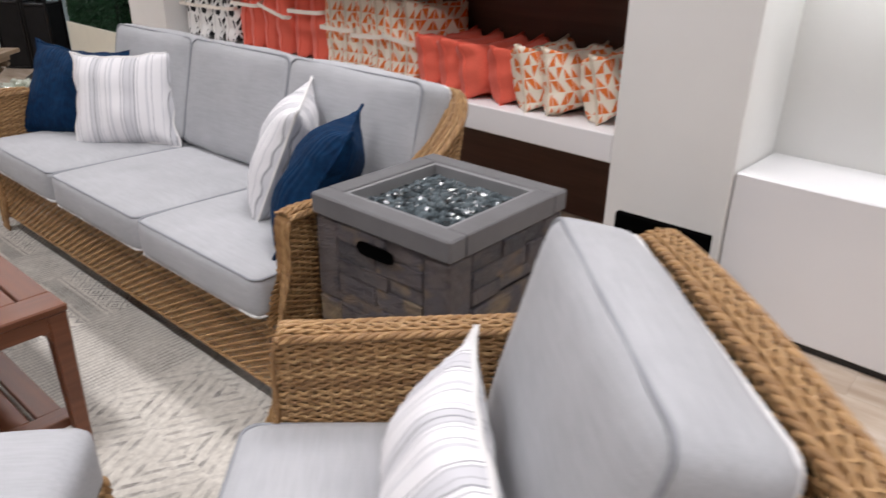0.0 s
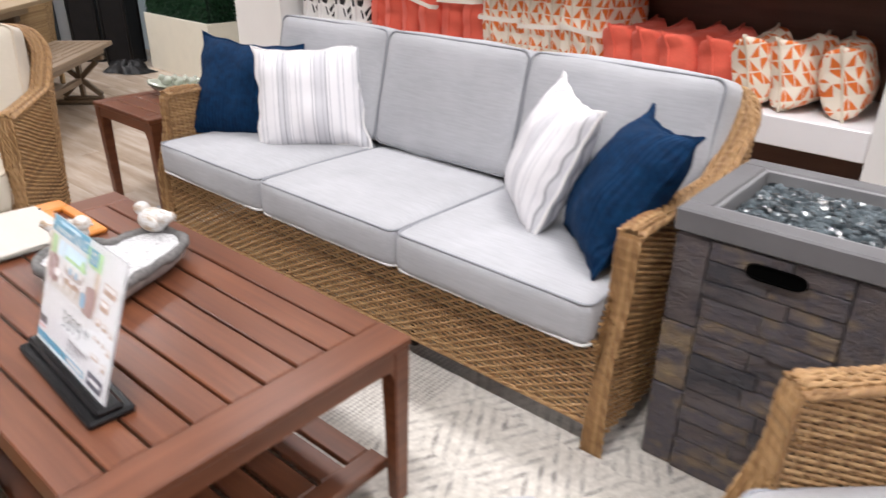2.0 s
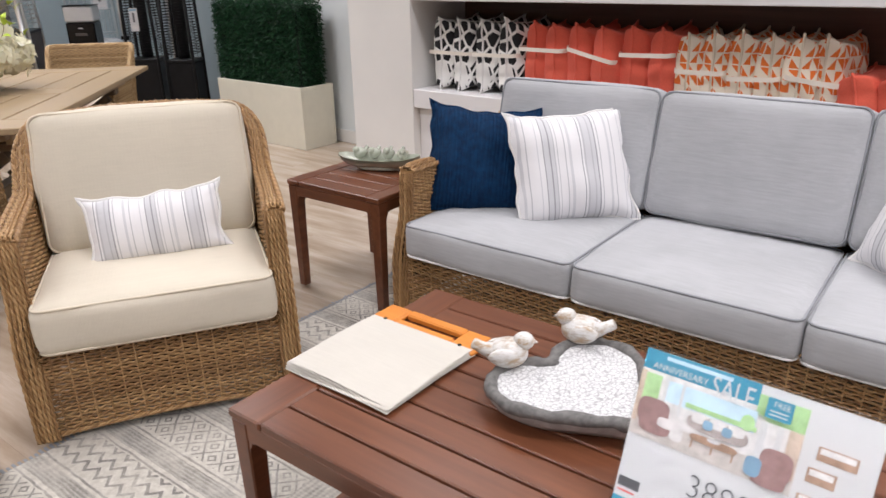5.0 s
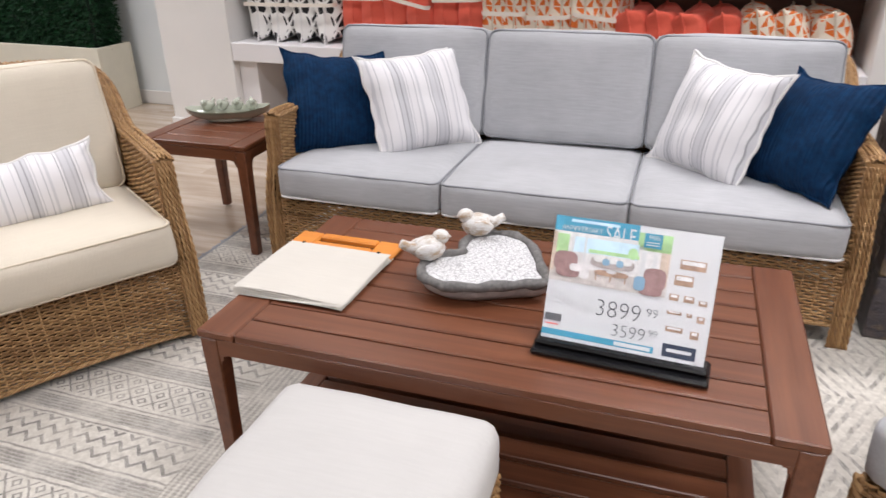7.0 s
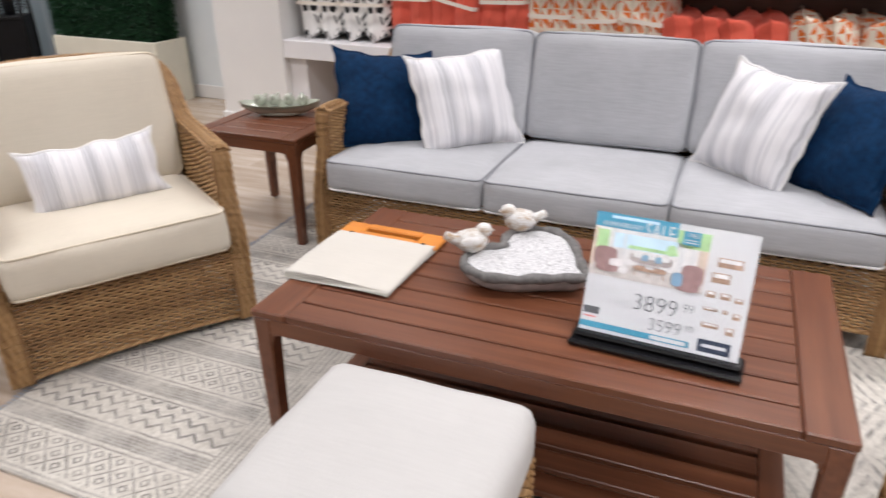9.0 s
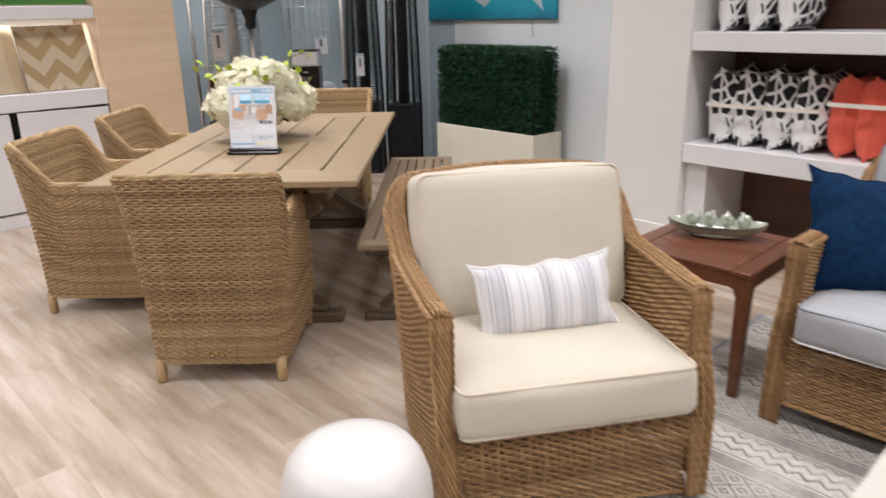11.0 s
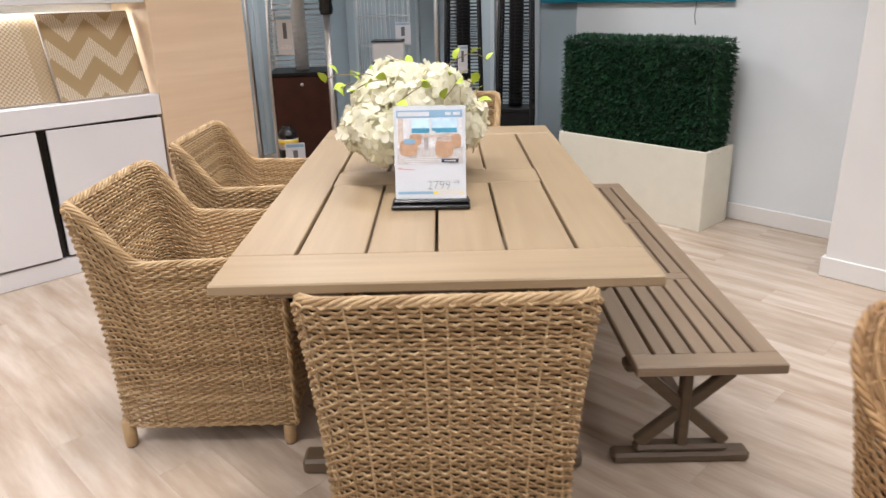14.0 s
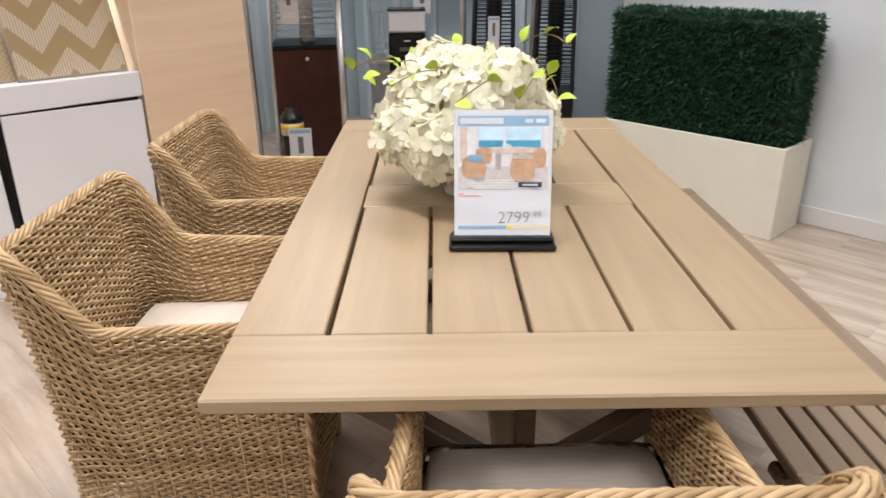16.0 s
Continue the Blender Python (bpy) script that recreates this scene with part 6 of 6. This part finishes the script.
LEAF, BIGLEAF = leaf(0.055), leaf(0.10)
LEAF.materials.append(LIME)
BIGLEAF.materials.append(DARKLEAF)
for k in range(8):
    a = k * 0.785 + 0.3
    o = part("leaf", BIGLEAF, DARKLEAF, vase)
    o.matrix_basis = pose(0.10 * math.cos(a), 0.10 * math.sin(a), 0.12, 0, 15, math.degrees(a))
for k in range(10):
    a = k * 0.628 + rng.uniform(-0.2, 0.2)
    r0, r1 = 0.10, rng.uniform(0.24, 0.33)
    z0, z1 = 0.34, rng.uniform(0.24, 0.47)
    pts = []
    for q in np.linspace(0, 1, 14):
        rr = r0 + (r1 - r0) * q
        pts.append((rr * math.cos(a + 0.5 * math.sin(3 * q)), rr * math.sin(a + 0.5 * math.sin(3 * q)), z0 + (z1 - z0) * q + 0.06 * math.sin(math.pi * q) + 0.012 * math.sin(9 * q)))
    part("vine", Geo().tube(pts, 0.0018, 5), VINE, vase)
    for q in (6, 10, 13):
        o = part("leaf", LEAF, LIME, vase)
        o.matrix_basis = pose(*pts[q], rng.uniform(-50, 50), rng.uniform(-60, 20), math.degrees(a) + rng.uniform(-70, 70))

W, H = 0.235, 0.305
sg, card = sign_holder(-5.890, 0.640, 0.75, 43.5, 0.262, W, H, 10, "clear acrylic price sign on a black base on the dining table")
B = lambda *a, **k: card_box(card, W, H, *a, **k)
B(0.04, 0.045, 0.96, 0.125, CARD_SLATE)
B(0.06, 0.062, 0.50, 0.108, PAPER, 2)
B(0.72, 0.07, 0.80, 0.10, PAPER, 2)
B(0.83, 0.07, 0.93, 0.10, CARD_PALE, 2)
B(0.04, 0.13, 0.96, 0.62, CARD_PALE)
B(0.06, 0.13, 0.13, 0.40, CARD_TAN, 2)
B(0.25, 0.135, 0.88, 0.28, CARD_SKY, 2)
B(0.25, 0.235, 0.88, 0.285, CARD_TEAL, 3)
B(0.50, 0.135, 0.53, 0.30, PAPER, 4)
B(0.22, 0.13, 0.25, 0.34, PAPER, 4)
B(0.88, 0.13, 0.91, 0.38, PAPER, 4)
E = lambda *a, **k: card_blob(card, W, H, *a, **k)
B(0.04, 0.44, 0.96, 0.62, CARD_RUGTONE, 2)
for k in range(4):
    B(0.10 + 0.03 * k, 0.545 + 0.02 * k, 0.90 - 0.04 * k, 0.553 + 0.02 * k, CARD_PALE, 3)
E(0.57, 0.315, 0.27, 0.022, CARD_TAN, 5)
for q in (0.42, 0.60):
    B(q, 0.33, q + 0.06, 0.47, CARD_TAUPE, 4)
E(0.30, 0.355, 0.085, 0.060, CARD_CLAY, 5)
E(0.87, 0.375, 0.070, 0.075, CARD_CLAY, 5)
E(0.20, 0.445, 0.125, 0.085, CARD_CLAY, 6)
E(0.215, 0.375, 0.080, 0.030, CARD_SLATE, 7)
E(0.70, 0.455, 0.125, 0.095, CARD_CLAY, 6)
E(0.70, 0.365, 0.110, 0.018, CARD_TAN, 7)
E(0.54, 0.285, 0.050, 0.024, PAPER, 7, power=1.0)
E(0.66, 0.295, 0.060, 0.012, PAPER, 7, power=1.0)
B(0.20, 0.535, 0.32, 0.55, CARD_TAUPE, 6)
B(0.62, 0.55, 0.80, 0.562, CARD_TAUPE, 5)
B(0.66, 0.565, 0.90, 0.605, CARD_DARK, 6)
B(0.70, 0.578, 0.86, 0.592, PAPER, 7)
B(0.04, 0.655, 0.10, 0.662, CARD_RED)
B(0.04, 0.672, 0.28, 0.678, CARD_RED)
for k in range(3):
    B(0.04, 0.77 + 0.025 * k, 0.34 - 0.05 * k, 0.775 + 0.025 * k, CARD_FAINT)
card_text(card, W, H, 0.45, 0.895, "2799", 0.043, CARD_INK)
card_text(card, W, H, 0.815, 0.850, "99", 0.024, CARD_INK)
B(0.04, 0.915, 0.54, 0.945, CARD_SLATE)
B(0.54, 0.915, 0.96, 0.945, CARD_YELLOW)
B(0.60, 0.92, 0.94, 0.94, PAPER, 2)

# ---------------- white cabinets and samples ----------------
cab = thing("display_cabinet", -8.50, 0.0, 0.1, 0, "white laminate display cabinet with a door slightly ajar", "cabinet")
# black filler behind the doors; its colour gives the door gaps their shade
part("interior_shade", Geo().box(-0.24, -3.9, 0.004, 0.19, 0.80, 0.700, 0.0), BLACKPLASTIC, cab, "solid black block standing in for the unlit cabinet inside", smooth=False)
part("door", Geo().box(0.205, -0.62, 0.014, 0.228, 0.142, 0.6985, 0.003), LAMINATE, cab, smooth=False)
part("door", Geo().box(0.205, -1.40, 0.014, 0.228, -0.63, 0.6985, 0.003), LAMINATE, cab, smooth=False)
part("door", Geo().box(0.205, -2.2, 0.014, 0.228, -1.41, 0.6985, 0.003), LAMINATE, cab, smooth=False)
d = part("door", Geo().box(0, -0.305, -0.335, 0.022, 0.305, 0.347, 0.003), LAMINATE, cab, "door hanging slightly crooked", smooth=False)
d.matrix_basis = pose(0.206, 0.492, 0.348, -1.0, 0, 0)


def sample(y, w, h, material, label, x=-8.36, z=0.926, lean=18, roll=0):
    g = Geo().box(-w / 2, -h / 2, -0.006, w / 2, h / 2, 0.006, 0.003)
    ob = solo("rug_sample", g, material, pose(x - 0.5 * h * math.sin(radians(lean)), y, z + 0.5 * h * math.cos(radians(lean)) + 0.002, 90 - lean, 0, 90) @ pose(0, 0, 0, 0, 0, roll), label, "rug sample", "rug samples", smooth=False)
    part("binding", Geo().tube([(-w / 2, -h / 2, 0), (w / 2, -h / 2, 0), (w / 2, h / 2, 0), (-w / 2, h / 2, 0)], 0.008, 6, closed=True), TAUPECLOTH, ob)


sample(0.545, 0.47, 0.46, CHEVRON, "tan and cream chevron woven rug sample", x=-8.33)
sample(0.13, 0.46, 0.46, BASKET, "tan basket weave rug sample", x=-8.36)
sample(-0.28, 0.46, 0.46, PALM, "blue grey palm pattern rug sample", x=-8.345)
sample(-0.72, 0.46, 0.46, CHEVRON, "tan and cream chevron woven rug sample", x=-8.36)
sample(0.50, 0.60, 0.45, checker_rug_mat("green_turf_sample", (0.05, 0.16, 0.03), (0.08, 0.22, 0.04), 160.0), "green turf rug sample on the upper shelf", z=1.502)
sample(0.05, 0.38, 0.45, stripe_mat("coral_stripe_rug", 6.0, 0.0), "white and grey striped rug sample on the upper shelf", x=-8.35, z=1.502)
sample(0.10, 0.22, 0.44, CORAL, "coral red rug sample on the upper shelf", x=-8.32, z=1.502)

# ---------------- heaters in the alcove ----------------
def tag(x, y, z, rz, w, h):
    t = solo("price_tag", Geo().box(-w / 2, -0.001, -h / 2, w / 2, 0.001, h / 2, 0.0), PAPER, pose(x, y, z, 0, 0, rz), "white hanging price tag with unreadable print", "price tag", "heater price tags", smooth=False)
    part("print", Geo().box(-w * 0.12, -0.0018, -h * 0.1, w * 0.12, -0.0012, h * 0.3, 0.0), CARD_INK, t, smooth=False)
    part("print", Geo().box(-w * 0.38, -0.0018, -h * 0.38, w * 0.38, -0.0012, -h * 0.25, 0.0), CARD_PALE, t, smooth=False)
    part("print", Geo().box(-w * 0.45, -0.0018, h * 0.38, w * 0.45, -0.0012, h * 0.46, 0.0), CARD_SLATE, t, smooth=False)


def pyramid_heater(x, y, rz, s, box_h, total, body, posts, label, fine):
    h = thing("patio_heater", x, y, 0, rz, label, "patio heater", "patio heaters")
    part("base_box", Geo().box(-s / 2, -s / 2, 0.02, s / 2, s / 2, box_h, 0.006), body, h, smooth=False)
    part("foot_plate", Geo().box(-s / 2 - 0.01, -s / 2 - 0.01, 0, s / 2 + 0.01, s / 2 + 0.01, 0.02, 0.004), BLACKMETAL, h, smooth=False)
    part("top_plate", Geo().box(-s / 2 - 0.006, -s / 2 - 0.006, box_h, s / 2 + 0.006, s / 2 + 0.006, box_h + 0.025, 0.004), BLACKMETAL, h, smooth=False)
    tp = s * 0.36
    for sx in (-1, 1):
        for sy in (-1, 1):
            part("post", Geo().tube([(sx * s / 2, sy * s / 2, 0.02), (sx * s / 2, sy * s / 2, box_h), (sx * tp, sy * tp, total)], 0.014, 6), posts, h)
    part("glass_tube", Geo().lathe([(0.05, box_h + 0.03), (0.05, total - 0.05)], 14), WHITEMETAL if posts is CHROME else BLACKMETAL, h)
    for side in range(4):
        g = Geo()
        n = int((total - box_h - 0.2) / fine)
        for i in range(n):
            q = (i + 0.5) / n
            z = box_h + 0.06 + q * (total - box_h - 0.12)
            a = s / 2 + (tp - s / 2) * q
            g.tube([(-a, -a, z), (a, -a, z)], 0.003, 4)
        for k in (-0.5, 0.0, 0.5):
            g.tube([(k * s, -s / 2, box_h + 0.04), (k * tp * 2, -tp, total - 0.06)], 0.003, 4)
        o = part("wire_guard", g, CHROME if posts is CHROME else BLACKMETAL, h)
        o.matrix_basis = Matrix.Rotation(side * math.pi / 2, 4, "Z")
    part("hood", Geo().lathe([(s * 0.62, total), (s * 0.6, total + 0.02), (s * 0.1, total + 0.10), (0.02, total + 0.11)], 4), posts, h, smooth=False)
    if body is BRONZE:
        part("lock", Geo().lathe([(0.013, 0), (0.013, 0.012)], 12, (0, 0, 0)), CHROME, h).matrix_basis = pose(0, -s / 2 - 0.001, box_h - 0.06, 90, 0, 0)
    return h


pyramid_heater(-8.92, 2.24, 52, 0.45, 0.87, 2.1, BRONZE, CHROME, "tall pyramid patio heater with a dark bronze base", 0.035)
tag(-8.72, 1.98, 1.17, 54, 0.11, 0.27)
pyramid_heater(-7.90, 2.95, 40, 0.26, 0.62, 2.15, BLACKMETAL, BLACKMETAL, "tall black pyramid patio heater with a wire guard", 0.022)
pyramid_heater(-7.50, 3.06, 34, 0.24, 0.62, 2.15, BLACKMETAL, BLACKMETAL, "tall black pyramid patio heater with a wire guard", 0.022)
tag(-7.77, 2.80, 0.98, 38, 0.07, 0.19)

bowl_h = thing("dome_heater", -8.50, 2.19, 0, 55, "steel pole heater with a wide dish-shaped reflector", "patio heater", "patio heaters")
part("pole", Geo().tube([(0, 0, 0.03), (0, 0, 1.30)], 0.024, 14), CHROME, bowl_h)
part("foot", Geo().lathe([(0.22, 0.0), (0.22, 0.02), (0.05, 0.04)], 28), CHROME, bowl_h)
part("burner", Geo().lathe([(0.04, 1.30), (0.05, 1.33), (0.045, 1.38), (0.07, 1.45), (0.075, 1.46)], 20), BLACKPLASTIC, bowl_h, "black control head")
part("reflector", Geo().lathe([(0.075, 1.455), (0.22, 1.52), (0.36, 1.60), (0.41, 1.635), (0.405, 1.645), (0.30, 1.66), (0.02, 1.72)], 36), HEATGREY, bowl_h, "dark steel dish reflector")

cooler = thing("ice_maker", -8.44, 2.70, 0, 47, "slim black appliance with a white top", "appliance")
part("body", Geo().box(-0.12, -0.12, 0.0, 0.12, 0.12, 0.955, 0.012), BLACKPLASTIC, cooler, smooth=False)
part("white_top", Geo().box(-0.121, -0.121, 0.957, 0.121, 0.121, 1.09, 0.012), WHITEMETAL, cooler, "white upper housing", smooth=False)
part("lid", Geo().box(-0.124, -0.124, 1.091, 0.124, 0.124, 1.10, 0.003), BLACKPLASTIC, cooler, smooth=False)
part("slot", Geo().box(-0.05, -0.124, 0.84, 0.05, -0.119, 0.865, 0.002), HEATGREY, cooler, smooth=False)
part("badge", Geo().box(-0.02, -0.1225, 0.90, 0.02, -0.119, 0.91, 0.0), PAPER, cooler, smooth=False)

cyl = thing("cylinder_heater", -8.80, 2.97, 0, 45, "white cylindrical outdoor heater with a wire cage", "patio heater", "patio heaters")
part("drum", Geo().lathe([(0.22, 0), (0.23, 0.02), (0.23, 0.62), (0.24, 0.64), (0.24, 0.74), (0.20, 0.76), (0.01, 0.765)], 32), WHITEMETAL, cyl)
for k in range(4):
    part("band", Geo().tube([(0.242 * math.cos(a), 0.242 * math.sin(a), 0.655 + k * 0.025) for a in np.linspace(0, 2 * math.pi, 32, endpoint=False)], 0.004, 5, closed=True), CHROME, cyl)
for k in range(18):
    a = k * 2 * math.pi / 18
    part("cage_rod", Geo().tube([(0.21 * math.cos(a), 0.21 * math.sin(a), 0.76), (0.21 * math.cos(a), 0.21 * math.sin(a), 1.95)], 0.0025, 4), WHITEMETAL, cyl)
for z in (0.82, 1.04, 1.26, 1.48, 1.70, 1.95):
    part("cage_ring", Geo().tube([(0.21 * math.cos(a), 0.21 * math.sin(a), z) for a in np.linspace(0, 2 * math.pi, 24, endpoint=False)], 0.003, 4, closed=True), CHROME, cyl)
part("top_cap", Geo().lathe([(0.24, 1.95), (0.24, 1.99), (0.05, 2.06)], 28), WHITEMETAL, cyl)
tag(-8.55, 2.95, 1.13, 45, 0.12, 0.17)

pole = thing("heater_pole", -8.10, 2.88, 0, 0, "plain steel heater pole standing in the alcove", "pole")
part("pole", Geo().tube([(0, 0, 0.02), (0, 0, 2.3)], 0.022, 12), CHROME, pole)
part("foot", Geo().lathe([(0.18, 0), (0.18, 0.02), (0.03, 0.03)], 24), CHROME, pole)
part("collar", Geo().lathe([(0.035, 0.80), (0.035, 0.83)], 16), BLACKPLASTIC, pole)
for px in (-7.70, -9.25):
    p2 = thing("steel_post", px, 3.10 if px > -8 else 2.0, 0, 0, "slim steel upright of a heater display", "post", "steel posts")
    part("pole", Geo().tube([(0, 0, 0.0), (0, 0, 2.3)], 0.018, 12), CHROME, p2)

can = thing("gas_canister", -8.42, 1.73, 0, 52, "black canister with a yellow and white label band", "canister")
part("body", Geo().lathe([(0.062, 0), (0.066, 0.01), (0.066, 0.44), (0.066, 0.50)], 22), BLACKPLASTIC, can)
part("label_band", Geo().lathe([(0.0672, 0.44), (0.0672, 0.51)], 22), PAPER, can)
part("yellow_label", Geo().lathe([(0.0678, 0.472), (0.0678, 0.505)], 22), CARD_YELLOW, can)
part("cap", Geo().lathe([(0.067, 0.51), (0.066, 0.54), (0.05, 0.565), (0.035, 0.57), (0.035, 0.59), (0.01, 0.595)], 22), BLACKPLASTIC, can)
tag(-8.30, 1.70, 0.37, 52, 0.13, 0.25)

# ---------------- sea picture on the wall ----------------
pic = thing("wall_picture", -6.93, YB - 0.002, 1.335, 0, "teal sea canvas with a pale fish on the wall", "picture")
pic.matrix_basis = ASKEW @ pic.matrix_basis
part("canvas", Geo().box(-0.74, -0.035, 0.0, 0.74, 0.0, 0.66, 0.004), CANVAS, pic, smooth=False)
fish = Geo()
th = np.linspace(0, 2 * math.pi, 40, endpoint=False)
fish.add(np.c_[0.38 * np.cos(th) - 0.05, np.full(40, -0.037), 0.30 + 0.12 * np.sin(th)], [tuple(range(40))])
fish.add([(0.30, -0.037, 0.30), (0.62, -0.037, 0.06), (0.54, -0.037, 0.30), (0.66, -0.037, 0.55)], [(0, 1, 2, 3)])
fish.add([(-0.25, -0.0365, 0.22), (-0.02, -0.0365, 0.10), (0.10, -0.0365, 0.20)], [(0, 1, 2)])
part("fish_shape", fish, plain("painted_pale_fish", (0.42, 0.50, 0.52), 0.4, vary=0.3, scale=20), pic, "plain pale fish silhouette", smooth=False)
solo("cable", Geo().tube([(-7.34 + 0.012 * math.sin(9 * q), YB - 0.012, 1.75 - 1.0 * q) for q in np.linspace(0, 1, 24)], 0.0035, 5), PIPE_WHITE, ASKEW, "thin white cable hanging down the wall", "cable")
solo("picture_cord", Geo().tube([(-6.44, YB - 0.010, 1.345), (-6.445, YB - 0.012, 1.25), (-6.435, YB - 0.010, 1.20)], 0.003, 5), PIPE_GREY, ASKEW, "short grey cord below the picture", "cable")

# ---------------- floor planks ----------------
floor_ob = bpy.data.objects["floor"]
PL, PW = 1.22, 0.184
meshes = [Geo().box(-PL / 2 + 0.0002, -PW / 2 + 0.0002, -0.0035, PL / 2 - 0.0002, PW / 2 - 0.0002, 0.0, 0.0003).mesh("plank", False)]
meshes[0].materials.append(FLOOR)
rng = random.Random(2)
y, r = -1.65, 0
while y < 3.6:
    x = -8.9 + (r * 0.41) % PL
    while x < 1.3:
        o = part("plank", meshes[0], FLOOR, floor_ob)
        o.location = (x, y, 0)
        x += PL
    y += PW
    r += 1
